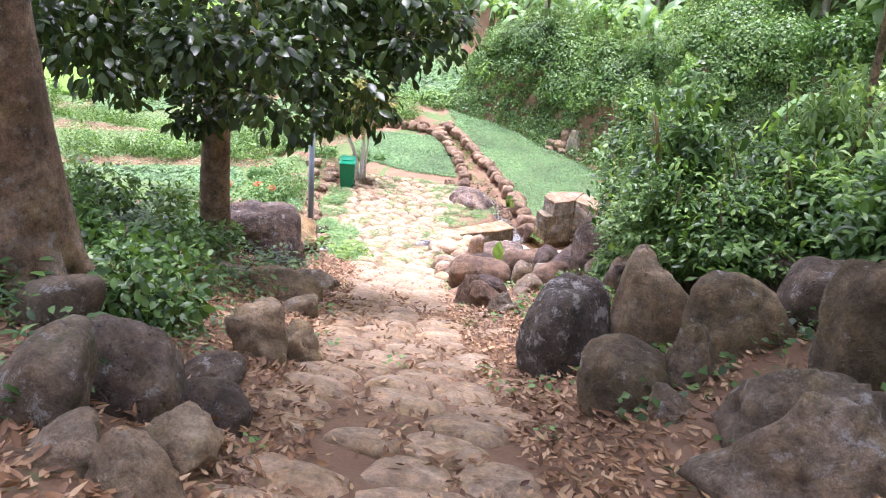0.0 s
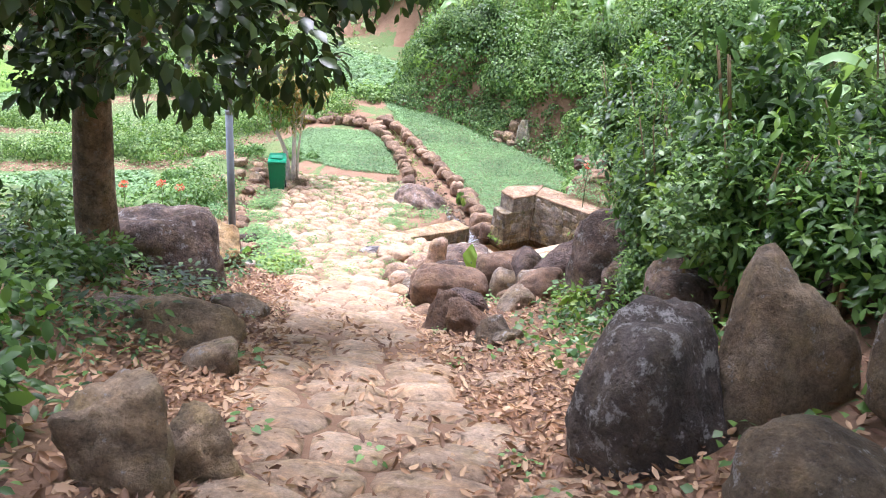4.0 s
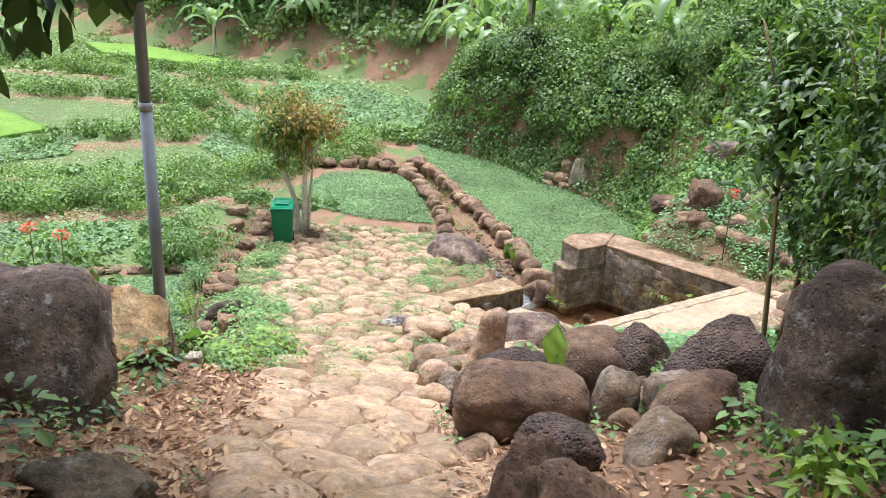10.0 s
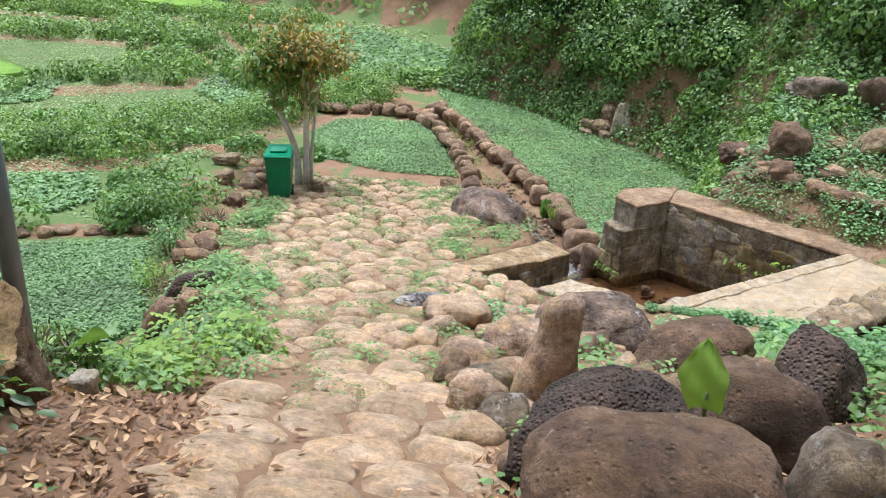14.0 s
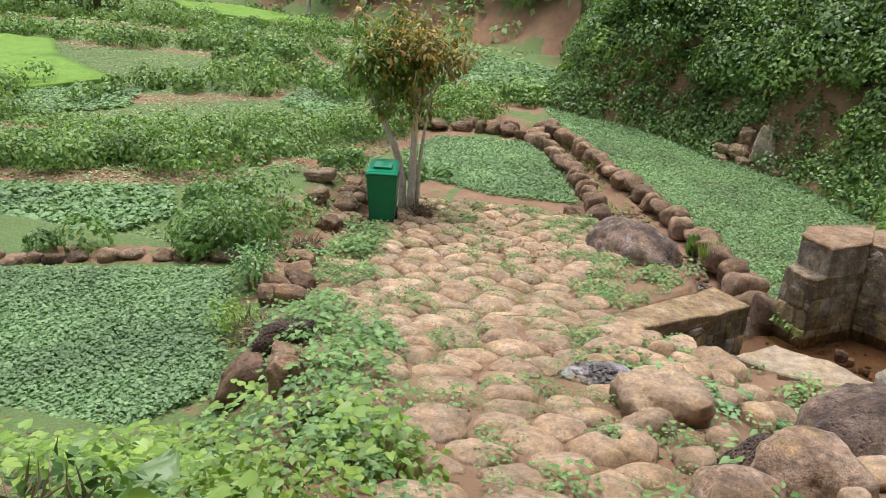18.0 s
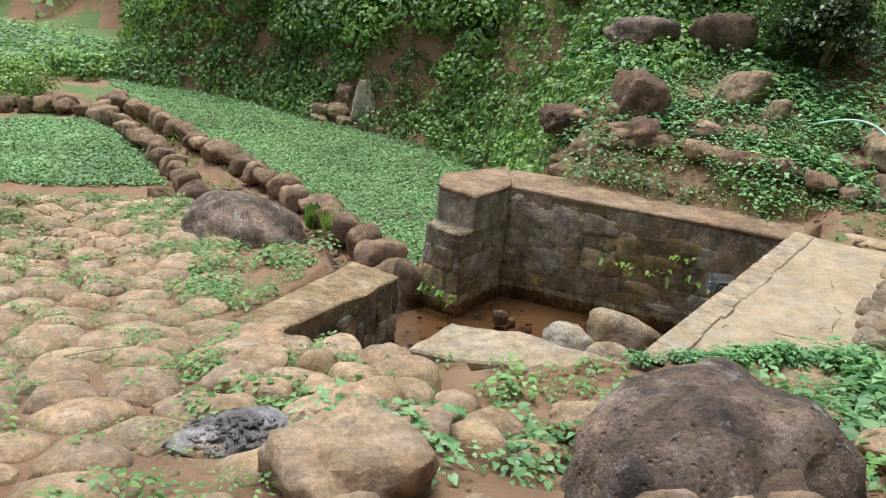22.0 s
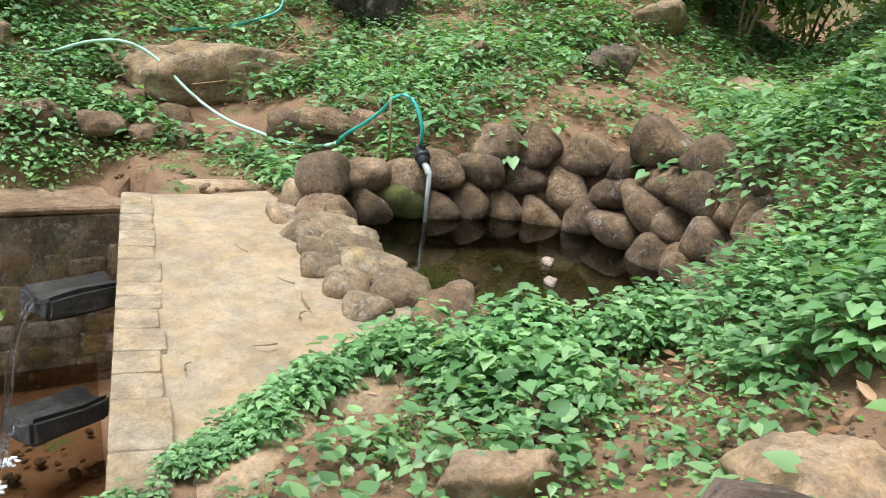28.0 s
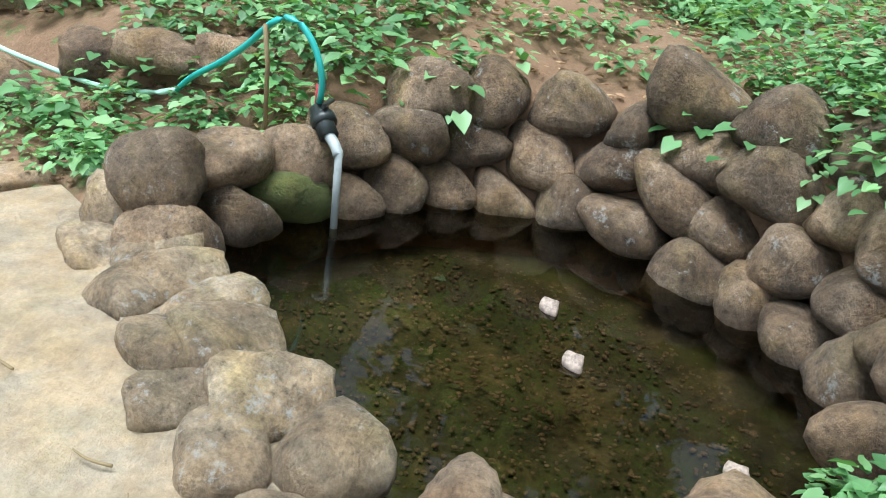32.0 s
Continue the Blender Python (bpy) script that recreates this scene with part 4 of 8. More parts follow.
walk_slab = thing("spring_walkway", pose(0, 0, 0), "broad sandy cement walkway between the pool and the spring pond", "walkway", kind="structure")
part("wall_core", prism([(1.11, 19.72), (2.75, 19.58), (3.43, 19.8), (4.25, 20.6), (4.98, 21.6), (4.2, 22.34)], -1.3, 0.58, 0.02, 4, 0.01, 13), MORTAR, walk_slab)
part("slab", prism(WALKWAY, 0.57, [0.64, 0.66, 0.66, 0.66, 0.66, 0.64], 0.06, 6, 0.02, 11), SANDY, walk_slab, smooth=False)
g = random.Random(71)
q, run = 0.0, Vector((3.12, 2.64, 0)).normalized()
across = Vector((run.y, -run.x, 0))
while q < 3.95:
    w = min(g.uniform(0.18, 0.42), 4.08 - q)
    d, V, F = g.uniform(0.105, 0.125), [], []
    for ring, lift in ((0.0, 0.004), (0.9, 0.004), (0.985, 0.003), (1.0, -0.03)):
        for k in range(24):
            a = 2 * math.pi * k / 24
            c, e = math.cos(a), math.sin(a)
            r = (abs(c / (w / 2 - 0.002)) ** 30 + abs(e / d) ** 30) ** (-1 / 30) * ring
            v = run * (r * c) + across * (r * e)
            V.append((v.x, v.y, lift + 0.006 * noise.noise(Vector((5 * (q + r * c), 5 * r * e, 3)))))
    for j in range(3):
        for k in range(24):
            F.append((24 * j + k, 24 * j + 24 + k, 24 * j + 24 + (k + 1) % 24, 24 * j + (k + 1) % 24))
    at = Vector((1.09, 19.73, 0)) + run * (q + w / 2) + across * (d - 0.02)
    piece("rim_stone", fast_mesh("rim_stone", V, F, CEMENT, smooth=True), walk_slab, at=Matrix.Translation((at.x, at.y, 0.654 + g.uniform(0, 0.004))))
    q += w
stone_face(walk_slab, (1.1, 19.74), (4.19, 22.35), -1.15, 0.6, (-0.65, 0.76), 14, 0.24, 0.34)

bed_me = fast_mesh("pool_water", [(1.9, 25.0, POOL_Z), (0.3, 24.7, POOL_Z), (-1.5, 22.1, POOL_Z), (-0.75, 20.7, POOL_Z), (1.2, 19.7, POOL_Z), (4.6, 23.0, POOL_Z)], [(0, 1, 2), (0, 2, 3), (0, 3, 4), (0, 4, 5)], POOLWATER)
tagged(piece("pool_water", bed_me), "shallow brown water standing in the stone pool", "water", kind="structure").visible_shadow = False
st = [(0.5, 24.3, -1.12), (-0.4, 24.0, -1.12), (-1.7, 26.8, -1.36), (-0.95, 27.0, -1.36), (-2.1, 28.2, -1.42), (-1.35, 28.4, -1.42)]
me = fast_mesh("stream_water", st, [(0, 1, 2), (0, 2, 3), (3, 2, 4), (3, 4, 5)], STREAMWATER)
tagged(piece("stream_water", me), "thin brown stream running between stone kerbs", "water", kind="structure").visible_shadow = False
ring = [(4.65 + 1.12 * (x - 4.65), 19.2 + 1.12 * (y - 19.2), POND_Z) for x, y in SPRING]
me = fast_mesh("spring_pond_water", ring + [(4.65, 19.2, POND_Z)], [(i, (i + 1) % len(ring), len(ring)) for i in range(len(ring))], PONDWATER)
bed = [(x, y, 0.36 + 0.02 * math.sin(7 * x + 5 * y)) for x, y, _ in ring] + [(4.65, 19.2, 0.30)]
tagged(piece("spring_pond_bed", fast_mesh("spring_pond_bed", bed, [(i, (i + 1) % len(ring), len(ring)) for i in range(len(ring))], PONDBED)), "dark mossy pebble bed of the spring pond", "pond bed", kind="structure")
tagged(piece("spring_pond_water", me), "clear dark green water of the spring pond", "water", kind="structure").visible_shadow = False


# ---- boulders ----
ROCKS = {}


def rock(mat, hard, variant, peak=0.0, lean=0.0, full=False):
    key = (mat.name, hard, variant, peak, lean, full)
    if key not in ROCKS:
        ROCKS[key] = rock_mesh("boulder", 17 * variant + int(hard * 100) % 91, 4, mat, hard=hard, facets=9 if hard > 6 else 7, rough=0.085 if hard > 6 else 0.05, peak=peak, lean=lean, full=full)
    return ROCKS[key]


def boulders(rows, mat, label, hard=5.0, group="", sink=0.22, name="boulder", base=None, peak=0.0, lean=0.0, full=False):
    """Rows of x, y, width, depth, height above ground, turn."""
    for i, (x, y, w, d, h, turn) in enumerate(rows):
        z = gz(x, y) if base is None else base
        tall = h / (1 - sink)
        m = Matrix.Translation((x, y, z + h - tall / 2)) @ Matrix.Rotation(radians(turn), 4, "Z") @ Matrix.Rotation(radians((i * 37) % 17 - 8), 4, "X") @ Matrix.Diagonal((w / 2, d / 2, tall / 2, 1))
        tagged(piece(name, rock(mat, hard, 1 + (i * 7 + int(abs(x) * 10)) % 5, peak, lean, full), at=m), label, "boulder", group)


# beside the upper path, left
boulders([(-0.72, 1.68, 0.66, 0.6, 0.5, 10), (-1.65, 3.05, 0.7, 0.6, 0.42, 60), (-0.3, 1.25, 0.42, 0.4, 0.2, 20)], GREY, "grey lichen-spotted boulder beside the stone path", 5, "boulders by the upper path")
boulders([(-0.56, 2.2, 0.7, 0.62, 0.52, 30), (-0.46, 3.1, 0.46, 0.4, 0.22, 0), (-0.1, 2.35, 0.5, 0.44, 0.27, 50)], DARK, "dark pitted boulder beside the stone path", 4, "boulders by the upper path")
boulders([(0.1, 1.2, 0.52, 0.42, 0.32, 15), (0.1, 1.68, 0.4, 0.36, 0.26, 70), (-0.55, 4.15, 0.56, 0.5, 0.5, 15), (-0.3, 4.42, 0.36, 0.4, 0.36, 40)], TAN, "angular tan boulder beside the stone path", 13, "boulders by the upper path")
boulders([(-2.6, 4.55, 0.6, 0.5, 0.42, 15)], PALE, "pale flat-topped block at the foot of the big tree", 13)
boulders([(-1.5, 7.05, 1.0, 0.6, 0.4, 12)], TAN, "long rounded tan boulder lying beside the path", 4, "boulders by the upper path")
boulders([(-1.05, 6.42, 0.46, 0.42, 0.27, 20), (-1.9, 9.4, 0.7, 0.5, 0.25, 0), (-2.3, 7.6, 0.6, 0.5, 0.2, 0)], GREY, "small grey boulder among fallen leaves", 6, "boulders by the upper path")
boulders([(-3.4, 10.95, 1.65, 1.3, 0.9, 5)], PURPLE, "large dark-brown lichen-flecked boulder above the path", 5, full=True)
split = rock_mesh("split_boulder", 61, 5, [BROWN, CUT], hard=11, facets=4, rough=0.05, cut=(0.35, -0.5, 0.8, 0.3))
tagged(piece("boulder", split, at=Matrix.Translation((-3.22, 12.4, gz(-3.22, 12.4) + 0.26)) @ Matrix.Rotation(0.25, 4, "Z") @ Matrix.Rotation(0.2, 4, "Y") @ Matrix.Diagonal((0.42, 0.36, 0.36, 1))), "brown boulder split open to a fresh yellow-tan face", "boulder")
# beside the upper path, right
boulders([(1.95, 5.33, 0.9, 0.86, 0.86, 20)], LICHENED, "large dark pitted boulder with white lichen", 5, peak=0.45, lean=0.3)
boulders([(2.68, 5.62, 0.86, 0.66, 0.95, 20)], TAN, "tall pointed tan boulder standing on the bank", 4.5, peak=0.42, lean=0.05)
boulders([(2.42, 4.08, 0.74, 0.66, 0.5, 0), (3.32, 5.0, 0.85, 0.8, 0.64, 40), (3.95, 3.75, 0.85, 0.8, 0.88, 10)], MOSSY, "round brownish-grey boulder on the bank above the path", 4, "boulders by the upper path")
boulders([(2.86, 4.3, 0.44, 0.4, 0.5, 30), (2.74, 3.62, 0.38, 0.34, 0.2, 0), (3.3, 3.05, 0.8, 0.7, 0.52, 0), (3.25, 2.25, 1.0, 0.8, 0.6, 30)], GREY, "grey-green angular boulder on the bank above the path", 11, "boulders by the upper path")
boulders([(4.05, 5.3, 0.85, 0.8, 0.55, 0), (3.3, 8.2, 1.0, 0.8, 0.7, 0), (4.0, 7.2, 1.0, 0.9, 0.7, 30), (4.4, 8.6, 0.9, 0.8, 0.6, 10)], DARK, "dark boulder under the bushes of the bank", 5, "boulders by the upper path")
boulders([(2.45, 9.5, 0.8, 0.7, 0.6, 30), (2.75, 8.6, 0.8, 0.7, 0.55, 0), (2.6, 7.6, 0.7, 0.6, 0.5, 60), (2.36, 11.0, 1.08, 1.05, 1.1, 15), (2.7, 12.0, 0.9, 0.9, 0.9, 40)], PURPLE, "large brown boulder with white lichen under the bushes", 4, "boulders by the upper path")
boulders([(1.0, 8.95, 0.42, 0.4, 0.32, 0), (1.15, 8.65, 0.3, 0.3, 0.2, 40)], GREY, "small grey boulder at the edge of the path", 9, "boulders by the upper path")
# the pile between path and pool
boulders([(0.62, 11.15, 0.69, 0.6, 0.36, 0)], POROUS, "pitted reddish-brown boulder at the foot of the pile", 5.5, "boulder pile")
boulders([(1.52, 11.66, 0.85, 0.7, 0.44, 60)], BROWN, "broad brown boulder at the foot of the pile", 3.0, "boulder pile", full=True)
boulders([(1.2, 11.1, 0.5, 0.46, 0.3, 20)], GREY, "small rounded grey boulder at the foot of the pile", 5, "boulder pile")
boulders([(0.36, 10.2, 0.5, 0.5, 0.56, 10), (0.72, 9.8, 0.6, 0.5, 0.42, 20)], BROWN, "blocky brown boulder at the edge of the path", 11, "boulder pile")
egg = rock_mesh("egg_boulder", 12, 5, BROWN, hard=2.2, facets=1, rough=0.03, full=True)
tagged(piece("boulder", egg, at=Matrix.Translation((0.28, 12.3, gz(0.28, 12.3) + 0.25)) @ Matrix.Rotation(0.1, 4, "Z") @ Matrix.Diagonal((0.6, 0.4, 0.37, 1))), "big smooth egg-shaped brown boulder", "boulder", "boulder pile")
boulders([(1.02, 12.25, 0.38, 0.4, 0.45, 0), (1.5, 12.1, 0.5, 0.5, 0.35, 30), (-0.55, 14.2, 0.4, 0.4, 0.26, 0), (-0.72, 15.0, 0.42, 0.38, 0.3, 30)], GREY, "small rounded grey-brown boulder in the pile", 2.8, "boulder pile", full=True)
boulders([(0.16, 13.42, 1.25, 0.85, 0.58, 0), (1.4, 13.95, 0.74, 0.7, 0.55, 30), (1.85, 12.8, 0.95, 0.85, 0.62, 0), (-0.75, 16.6, 0.55, 0.5, 0.32, 10)], POROUS, "porous dark red lava boulder in the pile", 5, "boulder pile")
boulders([(-0.98, 15.95, 0.6, 0.5, 0.24, 0), (-0.78, 14.75, 0.5, 0.4, 0.3, 50), (-0.55, 16.35, 0.75, 0.6, 0.4, 30)], STUMP, "pinkish-brown rounded boulder in the pile", 4, "boulder pile")
boulders([(0.85, 13.2, 0.75, 0.7, 0.6, 0), (0.95, 15.75, 0.95, 0.7, 0.42, 20)], BROWN, "rounded reddish-brown boulder in the pile", 2.8, "boulder pile", full=True)


def stump_stone(x, y, height):
    """An upright stone, broad at the foot, drawn in below its knobbed head."""
    me_v, me_f, n = [], [], 28
    rings = [(-0.15, 0.0, 0.27), (0.0, 0.01, 0.262), (0.14, 0.03, 0.245), (0.28, 0.045, 0.225), (0.42, 0.06, 0.205), (0.54, 0.075, 0.185), (0.65, 0.09, 0.168), (0.75, 0.10, 0.158), (0.84, 0.11, 0.155), (0.91, 0.115, 0.14), (0.96, 0.115, 0.11), (0.99, 0.115, 0.06)]
    for u, shift, half in rings:
        for k in range(n):
            a = 2 * math.pi * k / n
            c, e = math.cos(a), math.sin(a)
            r = half * (abs(c) ** 2.6 + abs(e) ** 2.6) ** (-1 / 2.6) * (1 + 0.16 * noise.noise(Vector((1.6 * c, 1.6 * e, 2.6 * u))) + 0.07 * noise.noise(Vector((5 * c, 5 * e, 9 * u))))
            me_v.append((shift + r * c, 0.8 * r * e + 0.04 * u, u * height + 0.03 * c))
    me_v.append((0.12, 0.03, height))
    for j in range(len(rings) - 1):
        for k in range(n):
            a, b = j * n + k, j * n + (k + 1) % n
            me_f += [(a, b, b + n), (a, b + n, a + n)]
    top = (len(rings) - 1) * n
    me_f += [(top + k, top + (k + 1) % n, len(me_v) - 1) for k in range(n)]
    return tagged(piece("boulder", fast_mesh("stump_stone", me_v, me_f, STUMP, smooth=True), at=pose(x, y, gz(x, y) - 0.02)), "upright stump-shaped tan-brown stone with a knobbed head", "boulder", "boulder pile")


stump_stone(-0.3, 14.92, 0.9)
boulders([(0.1, 17.3, 1.35, 1.0, 0.62, 15)], PURPLE, "large dark flat-topped boulder near the pool", 4, full=True)
boulders([(-1.36, 17.95, 0.92, 0.85, 0.33, 25)], COBBLE, "broad worn tan boulder at the edge of the paving", 7)
boulders([(-1.9, 25.35, 1.75, 1.15, 0.75, -30)], PURPLE, "smooth dark purple-brown boulder beside the stream", 4)
# hillside above the pool
boulders([(3.9, 25.93, 0.88, 0.75, 0.66, 0), (3.27, 26.97, 1.04, 0.75, 0.4, 10), (3.62, 25.2, 0.48, 0.45, 0.4, 0), (4.4, 25.11, 0.44, 0.35, 0.22, 0)], BROWN, "purplish-brown boulder on the grassy slope", 7, "slope boulders")
boulders([(5.38, 25.93, 0.86, 0.75, 0.46, 0), (5.61, 25.28, 0.4, 0.35, 0.33, 0)], TAN, "rounded tan boulder on the grassy slope", 5, "slope boulders")
boulders([(4.55, 27.8, 1.15, 0.9, 0.55, 0), (13.0, 22.0, 1.2, 1.0, 0.8, 0), (8.6, 19.6, 0.7, 0.6, 0.4, 0)], DARK, "dark boulder with white lichen on the slope", 8, "slope boulders")
boulders([(9.9, 23.2, 1.7, 1.2, 1.5, 20)], LICHENED, "tall dark lichen-marked boulder standing on the slope", 9, "slope boulders")
boulders([(6.98, 23.62, 2.3, 0.85, 0.55, -46)], TAN, "long flat brown boulder lying on the slope", 9)
boulders([(11.2, 19.5, 0.9, 0.7, 0.4, 0), (10.0, 18.2, 0.8, 0.6, 0.35, 30), (8.2, 21.0, 0.7, 0.5, 0.3, 0)], TAN, "tan boulder half hidden in creeping plants", 6, "slope boulders")
boulders([(1.05, 35.1, 0.62, 0.5, 0.85, 0)], PALE, "pale standing rock at the foot of the bank", 10, peak=0.4, lean=0.15)
boulders([(0.5, 35.4, 0.6, 0.5, 0.36, 0), (0.1, 35.7, 0.6, 0.5, 0.32, 0), (0.05, 35.4, 0.5, 0.4, 0.2, 0), (1.45, 34.4, 0.45, 0.36, 0.22, 0), (0.65, 35.1, 0.42, 0.36, 0.2, 30), (0.7, 35.6, 0.5, 0.4, 0.4, 50)], TAN, "tan rock exposed in the bank", 7, "bank rocks")
# along the edges of the lower paving
boulders([(-5.2, 17.95, 0.52, 0.5, 0.42, 15), (-6.75, 24.0, 0.55, 0.45, 0.24, -20)], BROWN, "angular brown boulder at the edge of the paving", 9, "paving boulders")
boulders([(-4.3, 17.1, 0.34, 0.3, 0.28, 0), (-5.9, 20.1, 0.38, 0.32, 0.24, 30), (-5.75, 20.6, 0.34, 0.3, 0.2, 0), (-4.45, 17.4, 0.36, 0.3, 0.24, 60)], KERBSTONE, "small pinkish boulder among weeds", 7, "paving boulders")
boulders([(-7.0, 25.4, 0.5, 0.42, 0.3, 0), (-7.4, 25.0, 0.45, 0.4, 0.24, 40), (-7.7, 25.9, 0.6, 0.4, 0.22, 10), (-6.9, 26.1, 0.4, 0.36, 0.3, 70)], TAN, "pale tan stone in the heap beside the bin", 9, "paving boulders")
boulders([(-5.0, 18.5, 0.6, 0.5, 0.32, 10)], POROUS, "dark rough boulder beside dry brush", 6, "paving boulders")
boulders([(1.66, 18.5, 0.46, 0.4, 0.2, 0), (1.5, 17.6, 0.55, 0.5, 0.24, 40), (0.42, 19.0, 0.8, 0.4, 0.18, 5)], COBBLE, "flat pale tan boulder beside the herbs", 8, "pond boulders")
boulders([(2.2, 18.5, 0.3, 0.26, 0.14, 0), (3.14, 19.3, 0.52, 0.42, 0.26, 30), (3.36, 18.4, 0.36, 0.26, 0.16, 0)], KERBSTONE, "reddish boulder half under the herbs", 5, "pond boulders")
boulders([(5.74, 27.3, 1.0, 0.8, 0.65, 0)], BROWN, "brown boulder at the top of the slope", 6, "slope boulders")
boulders([(-2.75, 28.6, 0.75, 0.65, 0.5, 0)], BROWN, "rounded brown boulder at the start of the stream kerb", 5, "stream boulders")
boulders([(-3.15, 28.4, 0.45, 0.35, 0.42, 20), (-2.2, 28.2, 0.4, 0.4, 0.25, 0)], KERBSTONE, "small reddish boulder at the start of the stream kerb", 7, "stream boulders")


# ---- plants and trees ----
def lump(centre, radius, n, g, squash=1.0, shell=0.55):
    """Points spread through a lump, mostly near its skin, with the outward way at each."""
    d = g.normal(size=(n, 3))
    d /= np.linalg.norm(d, axis=1, keepdims=True)
    r = radius * (shell + (1 - shell) * g.random((n, 1)) ** 0.6)
    return np.asarray(centre) + d * r * (1, 1, squash), d


def bush_mesh(name, seed, width, height, count, size, mat, shape="blade", lumps=9, droop=0.35):
    """A crown of leaves over several lumps, standing on z = 0."""
    g = np.random.default_rng(seed)
    P, D = [], []
    for k in range(lumps):
        a, rr = g.uniform(0, 2 * math.pi), width * 0.36 * math.sqrt(g.random())
        zz = height * g.uniform(0.25, 0.75)
        p, d = lump((rr * math.cos(a), rr * math.sin(a), zz), width * g.uniform(0.16, 0.3), count // lumps, g, min(1.2, height / width))
        P.append(p)
        D.append(d)
    P, D = np.vstack(P), np.vstack(D)
    keep = P[:, 2] > 0.02
    P, D = P[keep], D[keep]
    n = len(P)
    axis = D * (1, 1, 0.5) + g.normal(scale=0.5, size=(n, 3)) + (0, 0, -droop)
    up = np.array((0, 0, 0.7)) + g.normal(scale=0.4, size=(n, 3)) + 0.7 * D
    s = size * g.uniform(0.6, 1.3, n)
    return leaves(name, P, axis, up, s, s * 0.5, mat, shape)


def branch_bm(points, r0, r1, sides=8):
    return tube(smooth_line(points, 10), r0, sides, r1)


def shrub(x, y, w, h, count, size, mat, label, group="", shape="blade", seed=0, stems=4, z=None):
    t = thing("shrub", pose(x, y, gz(x, y) - 0.03 if z is None else z), label, "shrub", group)
    piece("crown", bush_mesh("crown", seed, w, h, count, size, mat, shape), t)
    g = random.Random(seed)
    for k in range(stems):
        a = g.uniform(0, 6.28)
        part("stem", branch_bm([(0.05 * math.cos(a), 0.05 * math.sin(a), -0.1), (0.12 * w * math.cos(a), 0.12 * w * math.sin(a), h * 0.35), (0.25 * w * math.cos(a), 0.25 * w * math.sin(a), h * 0.7)], 0.018 + 0.006 * w, 0.006, 6), CANE, t)
    return t


SPRAYS = {}


def spray_mesh(name, seed, twigs, leaf, mat, per=9, ratio=0.42, tips=False):
    """Leaves set in turn along many twigs that reach out of an uneven dome, two metres wide and two high."""
    g = np.random.default_rng(seed)
    a, e = g.uniform(0, 2 * math.pi, twigs), np.arcsin(g.uniform(-0.15, 1.0, twigs))
    d = np.stack([np.cos(a) * np.cos(e), np.sin(a) * np.cos(e), np.sin(e)], 1)
    lumpy = np.array([0.78 + 0.55 * noise.noise(Vector(v * 1.9) + Vector((seed, 0, 0))) for v in d])
    depth = g.uniform(0.9, 1.05, twigs) if tips else 0.45 + 0.55 * g.random(twigs) ** 0.6
    tip = d * (1.0, 1.0, 1.3) * (lumpy * depth)[:, None] + (0, 0, 0.62)
    way = d * (1, 1, 0.5) + (0, 0, 0.45) + g.normal(scale=0.35, size=d.shape)
    way /= np.linalg.norm(way, axis=1, keepdims=True)
    k = np.arange(per)
    u = (k / per)[None, :, None]
    run = leaf * per * 0.42
    pos = tip[:, None, :] - way[:, None, :] * (run * (1 - u)) - np.array((0, 0, 1.0)) * (0.25 * run * u * u)
    s1 = np.cross(way, g.normal(size=way.shape))
    s1 /= np.linalg.norm(s1, axis=1, keepdims=True)
    s2 = np.cross(way, s1)
    phi = k * 2.4
    out = s1[:, None, :] * np.cos(phi)[None, :, None] + s2[:, None, :] * np.sin(phi)[None, :, None]
    axis = (0.55 * way[:, None, :] + 0.85 * out + (0, 0, -0.28)).reshape(-1, 3)
    axis = axis + g.normal(scale=0.15, size=axis.shape)
    up = np.repeat(0.35 * d, per, 0) + (0, 0, 1.0) + g.normal(scale=0.22, size=axis.shape)
    s = leaf * g.uniform(0.6, 1.2, len(axis)) * np.tile(1.0 - 0.45 * (k / per) ** 3, twigs)
    return leaves(name, pos.reshape(-1, 3), axis, up, s, s * ratio, mat, "long" if leaf > 0.15 else "blade")


def leafy_shrub(x, y, w, h, variant, label, group, lift=0.0, mat=None, stems=4, shoots=True):
    """A shrub with leaves along its twigs and paler young shoots at their ends."""
    mat = mat or SHRUB
    t = thing("shrub", pose(x, y, gz(x, y) - 0.03), label, "shrub", group)
    g = random.Random(int(x * 100) + int(y * 37))
    m = Matrix.Translation((0, 0, lift)) @ Matrix.Rotation(g.uniform(0, 6.28), 4, "Z") @ Matrix.Diagonal((w / 2, w / 2, h / 2, 1))
    leaf = (0.13, 0.17, 0.105, 0.20)[variant % 4]
    key = (variant, mat.name)
    if key not in SPRAYS:
        SPRAYS[key] = (spray_mesh("crown", 700 + variant, int(62 / leaf), leaf, mat, 9, (0.42, 0.36, 0.5, 0.4)[variant % 4]), spray_mesh("new_growth", 740 + variant, 18, leaf * 0.9, YOUNG, 6, 0.42, True))
    piece("crown", SPRAYS[key][0], t, at=m)
    if shoots:
        tagged(piece("new_growth", SPRAYS[key][1], t, at=m), "pale yellow-green young leaves", kind="stuff")
    for k in range(stems):
        a = g.uniform(0, 6.28)
        part("stem", branch_bm([(0.05 * math.cos(a), 0.05 * math.sin(a), -0.1), (0.12 * w * math.cos(a), 0.12 * w * math.sin(a), lift + h * 0.3), (0.28 * w * math.cos(a), 0.28 * w * math.sin(a), lift + h * 0.7)], 0.016 + 0.006 * w, 0.006, 6), CANE, t)
    return t


